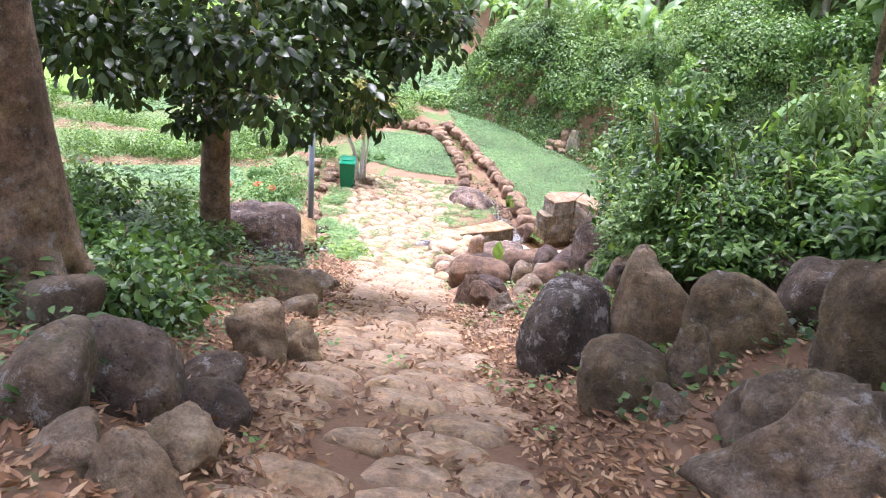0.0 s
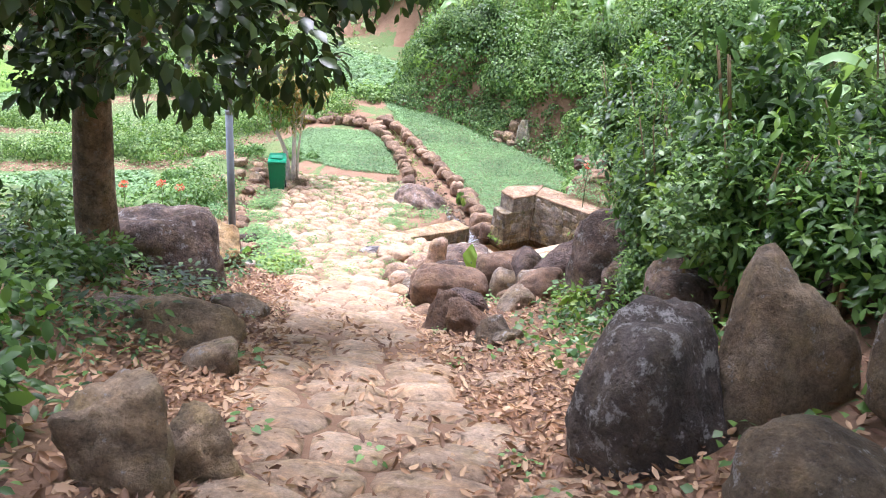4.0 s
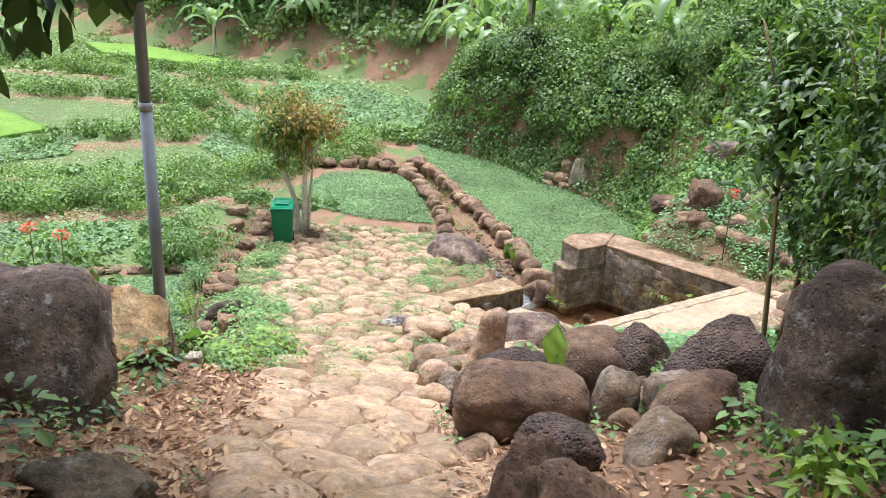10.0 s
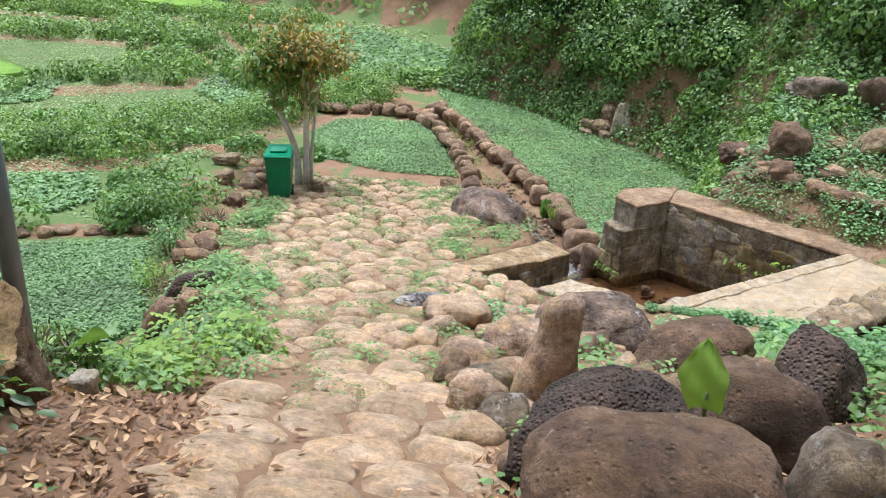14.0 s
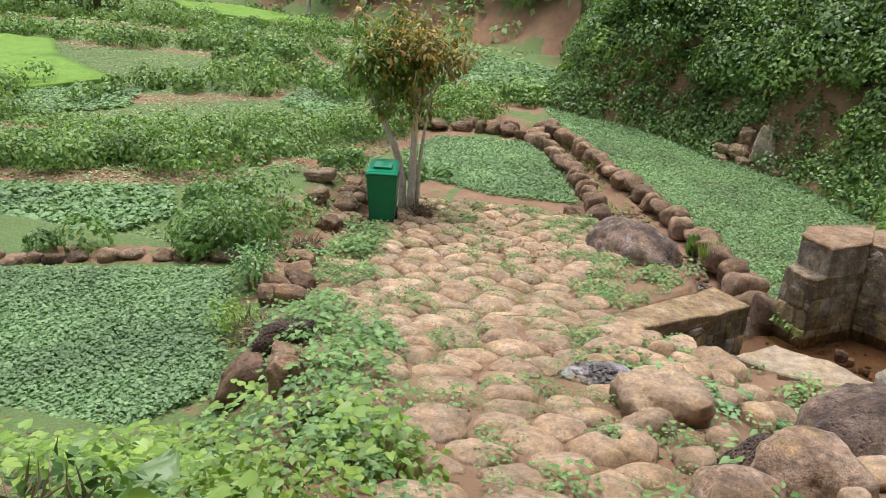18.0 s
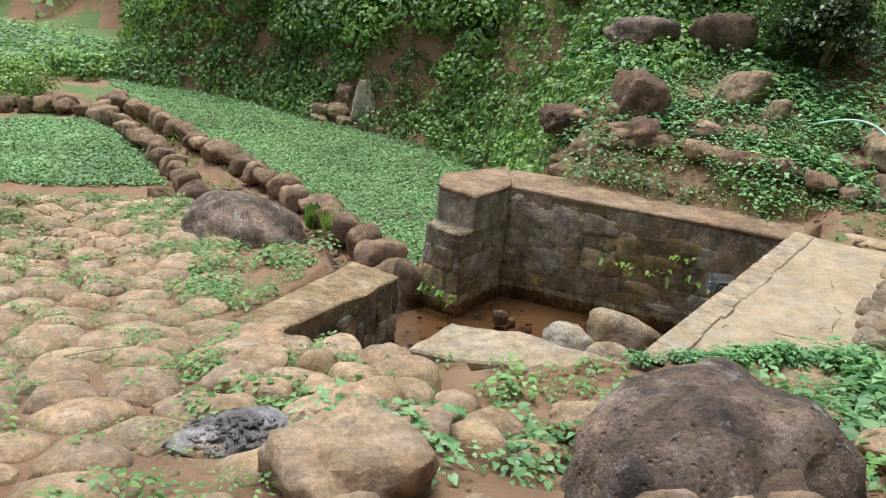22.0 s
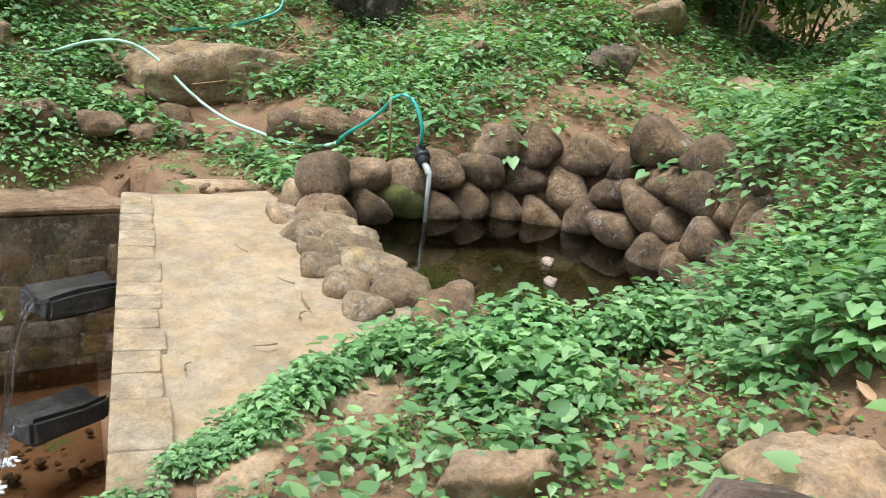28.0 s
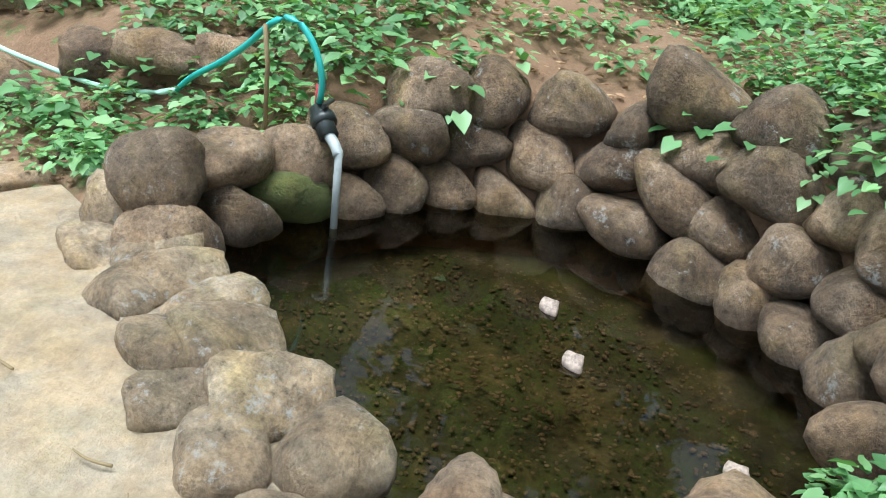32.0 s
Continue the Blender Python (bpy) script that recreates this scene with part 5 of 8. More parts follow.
def carpet(name, n, region, size, mat, label, category, height=0.15, shape="heart", seed=0, tilt=0.35, clump=0.0, level=None, ratio=0.85):
    """Low leafy growth over the ground: region(x, y) gives the density, 0 to 1, within its box."""
    g = np.random.default_rng(seed)
    (x0, x1, y0, y1), dens = region
    x, y = g.uniform(x0, x1, n), g.uniform(y0, y1, n)
    keep = g.random(n) < dens(x, y)
    if level is not None:
        keep &= ground_z(x, y) < level + 0.12
    x, y = x[keep], y[keep]
    if clump:
        wob = np.array([noise.noise(Vector((a * 1.1, b * 1.1, seed))) + 0.6 * noise.noise(Vector((a * 3.1, b * 3.1, seed))) for a, b in zip(x, y)])
        k2 = wob > g.uniform(-0.15, 0.15, len(x)) + clump - 0.5
        x, y, lift = x[k2], y[k2], np.clip(wob[k2] + 0.5, 0.15, 1.4)
    else:
        lift = np.ones(len(x))
    m = len(x)
    z = (ground_z(x, y) if level is None else np.full(m, level)) + height * lift * g.random(m) ** 0.7
    a = g.uniform(0, 2 * math.pi, m)
    axis = np.stack([np.cos(a), np.sin(a), g.normal(-0.15, tilt, m)], 1)
    up = np.array((0, 0, 1.0)) + g.normal(scale=tilt, size=(m, 3))
    s = size * g.uniform(0.55, 1.25, m)
    return tagged(piece(name, leaves(name, np.stack([x, y, z], 1), axis, up, s, s * ratio, mat, shape)), label, category, kind="stuff")


def herbs(name, n, region, leaf, mat, label, category, height=0.25, radius=0.2, per=12, seed=0, clump=0.4, shape="heart", ratio=0.82, lobe=1.1, level=None):
    """Many small plants, each a mound of leaves spreading from its stem; clump above 0.5 leaves bare gaps."""
    g = np.random.default_rng(seed)
    (x0, x1, y0, y1), dens = region
    x, y = g.uniform(x0, x1, n), g.uniform(y0, y1, n)
    wob = np.array([noise.noise(Vector((a * lobe, b * lobe, seed))) + 0.5 * noise.noise(Vector((a * 2.7 * lobe, b * 2.7 * lobe, seed))) for a, b in zip(x, y)])
    keep = (g.random(n) < dens(x, y)) & (wob > clump - 0.5 + g.uniform(-0.12, 0.12, n))
    x, y, wob = x[keep], y[keep], wob[keep]
    m = len(x)
    grow = np.clip(0.65 + 0.6 * wob + g.normal(0, 0.18, m), 0.35, 1.5)
    base = ground_z(x, y) if level is None else np.full(m, level)
    k = np.tile(np.arange(per), m)
    grow, bx, by, bz = (np.repeat(v, per) for v in (grow, x, y, base))
    u = np.sqrt((k + g.random(m * per)) / per)
    a = k * 2.399 + np.repeat(g.uniform(0, 6.28, m), per) + g.normal(0, 0.25, m * per)
    rr = radius * grow * u
    px, py = bx + rr * np.cos(a), by + rr * np.sin(a)
    pz = bz + height * grow * (1.0 - 0.75 * u ** 1.6) + g.normal(0, 0.06, m * per) * height + 0.02
    axis = np.stack([np.cos(a), np.sin(a), 0.12 - 0.42 * u + g.normal(0, 0.2, m * per)], 1)
    up = np.stack([0.25 * u * np.cos(a), 0.25 * u * np.sin(a), np.ones(m * per)], 1) + g.normal(0, 0.2, (m * per, 3))
    s = leaf * np.clip(grow, 0.6, 1.2) * g.uniform(0.6, 1.2, m * per)
    return tagged(piece(name, leaves(name, np.stack([px, py, pz], 1), axis, up, s, s * ratio, mat, shape)), label, category, kind="stuff")


def hedge(name, n, region, radius, leaf, per, mat, label, category, seed, rise=0.5):
    """Rounded mounds of leaves facing outward, piled along a strip."""
    g = np.random.default_rng(seed)
    (x0, x1, y0, y1), dens = region
    x, y = g.uniform(x0, x1, n), g.uniform(y0, y1, n)
    k = g.random(n) < dens(x, y)
    x, y = x[k], y[k]
    m = len(x)
    r = radius * g.uniform(0.45, 1.25, m)
    c = np.repeat(np.stack([x, y, ground_z(x, y) + rise * r], 1), per, 0)
    d = g.normal(size=(m * per, 3))
    d[:, 2] = np.abs(d[:, 2]) - 0.25
    d /= np.linalg.norm(d, axis=1, keepdims=True)
    p = c + d * np.repeat(r, per)[:, None] * g.uniform(0.75, 1.08, (m * per, 1))
    axis = np.cross(d, g.normal(size=d.shape)) + d * 0.35 + (0, 0, -0.35)
    s = leaf * g.uniform(0.6, 1.3, m * per)
    return tagged(piece(name, leaves(name, p, axis, d + (0, 0, 0.35) + g.normal(0, 0.3, d.shape), s, s * 0.6, mat, "blade")), label, category, kind="stuff")


def inside(poly):
    def f(x, y):
        r = np.full(np.shape(x), 1e9)
        for (ax, ay), (bx, by) in zip(poly, poly[1:] + poly[:1]):
            r = np.minimum(r, -side(x, y, ax, ay, bx, by))
        return r
    return f


def field(poly, n, **kw):
    kw.setdefault("shape", "blade")
    kw.setdefault("ratio", 0.9)
    xs, ys = [p[0] for p in poly], [p[1] for p in poly]
    d = inside(poly)
    return carpet(region=((min(xs), max(xs), min(ys), max(ys)), lambda x, y: np.clip(d(x, y) * 6, 0, 1)), n=n, **kw)


# watercress fields, counter-clockwise plans
CRESS_L = [(-3.1, 30.0), (-4.1, 33.2), (-5.2, 35.1), (-7.8, 34.6), (-8.2, 32.6), (-7.2, 30.6), (-5.2, 29.9)]
CRESS_R = [(0.3, 25.4), (2.3, 26.0), (3.6, 30.6), (2.5, 33.2), (-0.4, 36.2), (-4.6, 40.2), (-5.8, 40.2), (-5.0, 37.0), (-2.0, 31.0)]
FAR_POND = [(-7.0, 43.6), (-6.3, 44.2), (-5.7, 53.2), (-13.5, 58.5), (-18, 58), (-12, 48)]
POND_C = [(-22.1, 34.2), (-19.5, 31.3), (-17.2, 33.8), (-18.2, 36.3)]
POND_D = [(-12.6, 25.2), (-10.7, 25.9), (-9.9, 27.5), (-11.6, 27.2)]
POND_E = [(-13.6, 36.6), (-11.6, 34.8), (-10.6, 36.6), (-13.2, 42.5), (-14.4, 44)]
POND_A = [(-5.6, 18.3), (-6.9, 21.0), (-9.6, 20.0), (-12, 18), (-10, 15.4), (-6.5, 16.2)]
POND_B = [(-9.0, 23.2), (-9.9, 24.4), (-13, 23.2), (-16, 21), (-14, 18.8), (-10, 20.7)]
field(CRESS_L, 46000, name="watercress_plants", size=0.066, mat=CRESS, label="low bright green watercress filling a small flooded field", category="watercress", height=0.10, level=CRESS_Z - 0.02, seed=1)
field(CRESS_R, 230000, name="watercress_plants", size=0.06, mat=CRESS, label="green watercress covering the field below the bank", category="watercress", height=0.10, level=CRESS_Z - 0.02, seed=2)
field(FAR_POND, 36000, name="watercress_plants", size=0.2, mat=CRESS, label="distant green watercress terrace", category="watercress", height=0.14, level=-2.55, seed=3)
field(POND_A, 160000, name="watercress_plants", size=0.052, mat=CRESS, label="watercress growing in the terrace beside the path", category="watercress", height=0.10, level=0.16, seed=4, tilt=0.3)
field(POND_B, 30000, name="watercress_plants", size=0.10, mat=CRESS, label="watercress in a walled terrace", category="watercress", height=0.10, level=-0.09, seed=5)

for plan, z, count in ((POND_C, -1.3, 9000), (POND_D, -0.06, 8000), (POND_E, -1.3, 12000)):
    field(plan, count, name="watercress_plants", size=0.12, mat=CRESS, label="low green watercress in a terrace between leafy bunds", category="watercress", height=0.08, level=z, seed=int(count / 100), tilt=0.3)

# large dark-leaved tree over the path
t = thing("tree", pose(-3.6, 9.7, gz(-3.6, 9.7) - 0.1), "dark-leaved broad tree leaning over the path, forked bark trunk", "tree")
part("trunk", tube(smooth_line([(0.0, 0, 0), (-0.03, 0, 1.0), (0.06, 0.0, 2.2), (0.1, 0, 3.4)], 14), 0.25, 14, 0.17), BARK, t, "split brown bark trunk")
for k, (dx, dy, dz) in enumerate([(1.9, -0.9, 1.0), (2.4, 0.3, 1.5), (0.9, -1.6, 1.5), (-1.5, -0.8, 1.6), (-1.9, 0.6, 1.4), (0.4, 1.5, 1.7), (1.4, -0.2, 2.2)]):
    part("branch", branch_bm([(0.05, 0, 2.1 + 0.12 * k), (dx * 0.5, dy * 0.5, 2.7 + dz * 0.5), (dx, dy, 2.6 + dz)], 0.075, 0.02), BARK, t)
g = np.random.default_rng(21)
P, D = [], []
for k in range(108):
    c = g.normal(size=3)
    c /= np.linalg.norm(c)
    c = c * (3.4, 2.9, 1.6) * g.uniform(0.5, 1.0) + (0.4, -0.7, 4.1)
    if c[0] > 0.9:
        c[2] = max(c[2], 2.9 + 0.12 * c[0])
    c[2] = max(c[2], 2.6)
    p, d = lump(c, g.uniform(0.35, 0.62), 130, g, 0.8, 0.3)
    P.append(p)
    D.append(d)
for c in [(2.0, -1.2, 3.0), (1.7, -1.35, 2.9), (1.3, 0.1, 2.35), (1.8, 0.2, 2.6), (2.35, -0.1, 2.75), (1.85, -0.4, 2.6), (2.6, 0.0, 2.8), (1.0, 0.3, 2.4)]:
    p, d = lump(c, 0.24, 26, g, 0.9, 0.2)
    P.append(p)
    D.append(d)
P, D = np.vstack(P), np.vstack(D)
n = len(P)
s = g.uniform(0.11, 0.22, n)
axis = D * 0.9 + g.normal(scale=0.4, size=(n, 3)) + (0, 0, -0.5)
piece("crown", leaves("crown", P, axis, D * 0.5 + (0, 0, 0.9) + g.normal(scale=0.4, size=(n, 3)), s, s * 0.5, CANOPY, "long"), t)

# old tree with spreading roots at the top of the path
t = thing("tree", pose(-2.35, 3.75, gz(-2.35, 3.75) - 0.1), "thick old tree with spreading buttress roots beside the path", "tree")
part("trunk", tube(smooth_line([(0.1, 0.05, 0.2), (0.0, 0, 1.0), (-0.1, 0, 2.5), (-0.15, 0, 6.5)], 16), 0.38, 18, 0.27), BARK, t, "furrowed reddish-brown trunk")
for k, (dx, dy, drop) in enumerate([(0.58, -0.3, 0.1), (0.4, -0.6, -0.05), (-0.1, -0.8, 0.0), (0.62, 0.15, 0.0), (-0.7, -0.3, 0), (-0.2, 0.8, 0)]):
    part("root", branch_bm([(0.1 * dx, 0.1 * dy, 1.25), (0.35 * dx, 0.35 * dy, 0.75), (0.7 * dx, 0.7 * dy, 0.3 + drop), (1.15 * dx, 1.15 * dy, -0.05)], 0.19, 0.06, 10), BARK, t)
# crown out of view, spread wide and dense to shade the upper path
P, D = [], []
for k in range(96):
    c = g.normal(size=3)
    c = c / np.linalg.norm(c) * (4.6, 4.6, 1.5) * g.uniform(0.3, 1) + (1.0, 0, 8.2)
    p, d = lump(c, 0.85, 60, g, 0.7, 0.3)
    P.append(p)
    D.append(d)
P, D = np.vstack(P), np.vstack(D)
s = g.uniform(0.2, 0.36, len(P))
piece("crown", leaves("crown", P, D + g.normal(scale=0.4, size=P.shape) + (0, 0, -0.4), D * 0.5 + (0, 0, 0.9), s, s * 0.5, CANOPY, "long"), t)

# tall slender trees of the right bank, their crowns high above the path
# unseen crowns and the whole second tree are added to shade the bank
for x, y, trunk_to, (cx, cy, cz), (rx, ry, rz), count in [(5.2, 7.6, (0.2, -0.3, 6.0), (-1.5, -2.7, 6.6), (3.0, 3.6, 1.0), 100), (5.6, 11.2, (-0.2, 0.1, 6.0), (-2.4, 0.3, 6.6), (2.8, 3.2, 1.0), 84)]:
    t = thing("tree", pose(x, y, gz(x, y) - 0.1), "thin-trunked tree in the bank shrubs, its unseen crown added to shade the bank", "tree", "bank trees")
    part("trunk", branch_bm([(0, 0, 0), (0.05, 0.03, 2.5), trunk_to], 0.075, 0.045, 10), BARK, t, "thin dark trunk")
    P, D = [], []
    for k in range(count):
        c = g.normal(size=3)
        c = c / np.linalg.norm(c) * (rx, ry, rz) * g.uniform(0.3, 1) + (cx, cy, cz)
        if k % 6 == 0:
            part("branch", branch_bm([trunk_to, ((trunk_to[0] + c[0]) / 2, (trunk_to[1] + c[1]) / 2, cz - 0.2), tuple(c)], 0.04, 0.012, 6), BARK, t)
        p, d = lump(c, 0.6, 46, g, 0.7, 0.3)
        P.append(p)
        D.append(d)
    P, D = np.vstack(P), np.vstack(D)
    s = g.uniform(0.2, 0.36, len(P))
    piece("crown", leaves("crown", P, D + g.normal(scale=0.4, size=P.shape) + (0, 0, -0.4), D * 0.5 + (0, 0, 0.9), s, s * 0.5, CANOPY, "long"), t)

# slender tree behind the bin
t = thing("tree", pose(-6.15, 26.3, gz(-6.15, 26.3) - 0.05), "small tree with yellowing leaves and pale twin trunks behind the bin", "tree")
part("trunk", branch_bm([(0.1, 0, 0), (0.12, 0, 0.9), (0.12, 0.05, 1.8), (0.22, 0.0, 3.0)], 0.085, 0.04, 10), PALEBARK, t, "pale grey straight trunk")
part("trunk", branch_bm([(-0.06, -0.03, 0), (-0.04, -0.02, 0.8), (-0.2, 0.0, 1.25), (-0.7, 0.0, 2.1), (-0.85, 0.1, 2.9)], 0.085, 0.035, 10), PALEBARK, t, "pale grey leaning trunk")
part("trunk", branch_bm([(0.2, 0.08, 0), (0.22, 0.08, 1.0), (0.4, 0.1, 2.4)], 0.05, 0.02, 8), PALEBARK, t, "thin pale grey trunk")
for dx, dy, z0, z1 in [(0.6, 0.3, 1.6, 2.7), (-1.2, 0.2, 1.9, 2.6), (0.3, -0.6, 1.9, 2.8), (-0.3, -0.5, 1.8, 3.0), (0.9, -0.1, 2.0, 3.0), (-0.9, -0.4, 2.0, 3.1)]:
    part("branch", branch_bm([(0.05 if dx > 0 else -0.35, 0, z0), (dx * 0.6, dy * 0.6, (z0 + z1) / 2), (dx, dy, z1)], 0.03, 0.008, 6), PALEBARK, t)
P, D = [], []
for k in range(92):
    c = g.normal(size=3)
    c = c / np.linalg.norm(c) * (1.2, 1.1, 1.0) * g.uniform(0.3, 1) + (-0.1, 0, 2.9)
    p, d = lump(c, g.uniform(0.18, 0.34), 60, g, 0.9, 0.3)
    P.append(p)
    D.append(d)
P, D = np.vstack(P), np.vstack(D)
s = g.uniform(0.09, 0.17, len(P))
warm = (P[:, 0] * 0.5 + P[:, 2] * 0.35 + g.normal(scale=0.45, size=len(P))) > 0.95
for mask, mat, lab in ((~warm, BUND, "green leaves"), (warm, YELLOWED, "yellow and orange leaves")):
    a = D[mask] + g.normal(scale=0.5, size=(mask.sum(), 3)) + (0, 0, -0.55)
    piece("crown", leaves("crown", P[mask], a, (0, 0, 1) + 0.4 * D[mask], s[mask], s[mask] * 0.38, mat, "long"), t, lab)


# banana plants: a few built, then copied
def banana_plant(seed, height, fronds, foot=0.6, thick=0.13):
    g = random.Random(seed)
    t = thing("banana_plant", pose(0, 0, 0), "tall banana plant with arching torn leaves on the bank", "banana plant", "banana plants")
    part("stem", branch_bm([(0, 0, -0.1), (0.03, 0.02, height * foot * 0.66), (0.06, 0.0, height * (foot + 0.02))], thick, thick * 0.55, 10), PALEBARK if seed % 2 else STEM, t, "layered pale green-brown stem")
    for k in range(fronds):
        a = 2.4 * k + g.uniform(-0.3, 0.3)
        L, rise = height * g.uniform(0.6, 0.85), g.uniform(0.5, 1.3)
        n, V, F = 14, [], []
        for i in range(n + 1):
            u = i / n
            r, z = L * (u * 0.85), height * foot + L * (rise * 1.5 * u - 1.1 * rise * u * u - 0.35 * u ** 3)
            w = 0.25 * math.sin(math.pi * min(1, 0.08 + u * 0.95)) ** 0.7 * (0.0 if i in (0,) else 1)
            for sgn, dip in ((-1, 0.10), (0, 0.0), (1, 0.10)):
                lag = g.uniform(-0.06, 0.06) if sgn else 0
                V.append(((r + lag) * math.cos(a) - sgn * w * math.sin(a), (r + lag) * math.sin(a) + sgn * w * math.cos(a), z - dip * abs(sgn) + g.uniform(-0.04, 0.02) * abs(sgn)))
        for i in range(n):
            b = 3 * i
            if g.random() > 0.12:
                F.append((b, b + 1, b + 4, b + 3))
            if g.random() > 0.12:
                F.append((b + 1, b + 2, b + 5, b + 4))
        piece("frond", fast_mesh("frond", V, F, BANANA if g.random() > 0.04 else DRY, smooth=True), t)
    for k in range(2):
        a = g.uniform(0, 6.28)
        V = [(0.12 * math.cos(a) + sx * 0.1 * math.sin(a), 0.12 * math.sin(a) - sx * 0.1 * math.cos(a), z) for z in (height * foot, height * foot * 0.66, height * foot * 0.33) for sx in (-1, 1)]
        piece("dead_frond", fast_mesh("dead_frond", V, [(0, 1, 3, 2), (2, 3, 5, 4)], DRY), t, "hanging dry brown leaf")
    return t


ban = [banana_plant(31, 3.4, 9), banana_plant(32, 2.8, 8), banana_plant(33, 4.2, 10)]


def on_bank(along, back):
    y = 30.3 + 0.935 * along + 0.35 * back
    return float(0.3 + back / 0.75 - bank_side(0.0, y) / 0.75), y


spots = [(on_bank(a, b), s) for a, b, s in [(6, 3.6, 1.0), (8, 4.6, 0.9), (10.5, 3.2, 1.1), (12.5, 4.4, 1.0), (14.5, 2.6, 1.0), (16, 4.8, 1.2), (18, 3.0, 1.0), (20, 4.5, 1.1), (23, 3.4, 1.1), (26, 5, 1.2), (3, 5.2, 1.1), (4.5, 7.0, 1.2), (1, 7.5, 1.0), (29, 4, 1.2), (12, 7.5, 1.3), (18, 8, 1.3), (8, 8, 1.2), (22, 8.5, 1.3)]]
spots += [((x, y), s) for x, y, s in [(-27, 70, 1.2), (-29, 71.5, 1.1), (-25, 71, 1.0), (-38, 82, 1.3), (-18, 74, 1.2), (-12, 71, 1.2), (-15, 76, 1.3), (-8, 69, 1.2), (-14, 66.5, 1.1), (-17, 67.5, 1.2), (-20, 69, 1.1), (-22, 70, 1.2), (-24.5, 71.5, 1.1), (-28, 73, 1.2), (-31, 74, 1.1), (-34, 76, 1.2), (-37, 77, 1.2), (-41, 79, 1.2), (-46, 81, 1.2), (-51, 84, 1.2), (-10, 65, 1.5), (-6.5, 60, 1.4), (-5, 57, 1.4), (-4.2, 53, 1.3), (-3, 50, 1.2), (7.5, 12.5, 1.0), (8.5, 9.0, 1.1), (7.0, 15.0, 1.0), (9.5, 6.0, 1.0)]]
spots = [((x + 1.3, y + 2.8), s) if -1.5 < side(x, y, -14, 66, -70, 92) < 2.5 else ((x, y), s) for (x, y), s in spots]
for i, ((x, y), s) in enumerate(spots):
    m = Matrix.Translation((x, y, gz(x, y))) @ Matrix.Rotation(i * 1.7, 4, "Z") @ Matrix.Diagonal((s, s, s, 1))
    if i < 3:
        ban[i].matrix_basis = m
    else:
        c = copy_thing(ban[i % 3], Matrix.Identity(4))
        c.matrix_basis = m

# low clump of bananas on the terraces
low = banana_plant(34, 2.3, 15, 0.22, 0.08)
for i, (x, y, s) in enumerate([(-39, 58.5, 1.9), (-41.5, 60.5, 2.2), (-43, 59, 1.9), (-37.5, 60.5, 2.0), (-40, 62.5, 2.3), (-52, 66, 2.0), (-55, 68, 2.3), (-33, 77.5, 1.8), (-26, 74, 1.8), (-20, 71, 1.8)]):
    m = Matrix.Translation((x, y, gz(x, y))) @ Matrix.Rotation(i * 1.3, 4, "Z") @ Matrix.Diagonal((s, s, s, 1))
    if i:
        low = copy_thing(low, Matrix.Identity(4))
    low.matrix_basis = m

# far trees closing the valley
def far_tree(seed, h):
    t = thing("far_tree", pose(0, 0, 0), "distant dense green tree at the edge of the valley", "tree", "far trees")
    part("trunk", branch_bm([(0, 0, -0.2), (0.1, 0, h * 0.35), (0.0, 0.1, h * 0.7)], 0.16, 0.06, 8), PALEBARK, t)
    piece("crown", bush_mesh("crown", seed, h * 0.62, h * 0.95, 1350, 0.6, FARLEAF, "blade", 14, 0.3), t)
    return t


ft = [far_tree(41, 7.5), far_tree(42, 9.0), far_tree(43, 6.5)]
far_spots = [(x + 1.9, y + 4.1) if -2 < side(x, y, -14, 66, -70, 92) < 4 else (x, y) for x, y in [(-13, 67.5), (-18.5, 70), (-23, 72.5), (-26, 74), (-29.5, 75.5), (-33, 77), (-36, 78.5), (-39.5, 80), (-43.5, 81.5), (-48, 84), (-53, 86), (-58, 88), (-64, 90), (-9, 64.5), (-6, 66), (-10, 72), (-16, 70), (-20, 76), (-24, 80), (-30, 78), (-35, 84), (-42, 86), (-48, 92), (-56, 96), (-64, 98), (-14, 80), (-22, 88), (-32, 92), (-44, 98), (-2, 62), (2, 56), (4, 50), (7, 45), (9, 40), (10, 35), (12, 31), (13, 27), (-72, 96), (-80, 92), (8, 52), (13, 44), (15, 36), (11, 14), (12, 9), (10, 3), (14, 19), (-88, 86), (-3, 72)]]
for i, (x, y) in enumerate(far_spots):
    m = Matrix.Translation((x, y, gz(x, y))) @ Matrix.Rotation(i * 2.1, 4, "Z") @ Matrix.Diagonal((1 + 0.1 * (i % 4),) * 3 + (1,))
    if i < 3:
        ft[i].matrix_basis = m
    else:
        c = copy_thing(ft[i % 3], Matrix.Identity(4))
        c.matrix_basis = m
# forest behind the walker and above the path
for i, (x, y) in enumerate([(-8, -6), (-2, -9), (5, -8), (9, -3), (-12, 0), (-13, 6)]):
    c = copy_thing(ft[i % 3], Matrix.Identity(4))
    c.matrix_basis = Matrix.Translation((x, y, gz(x, y))) @ Matrix.Rotation(i * 2.1, 4, "Z")

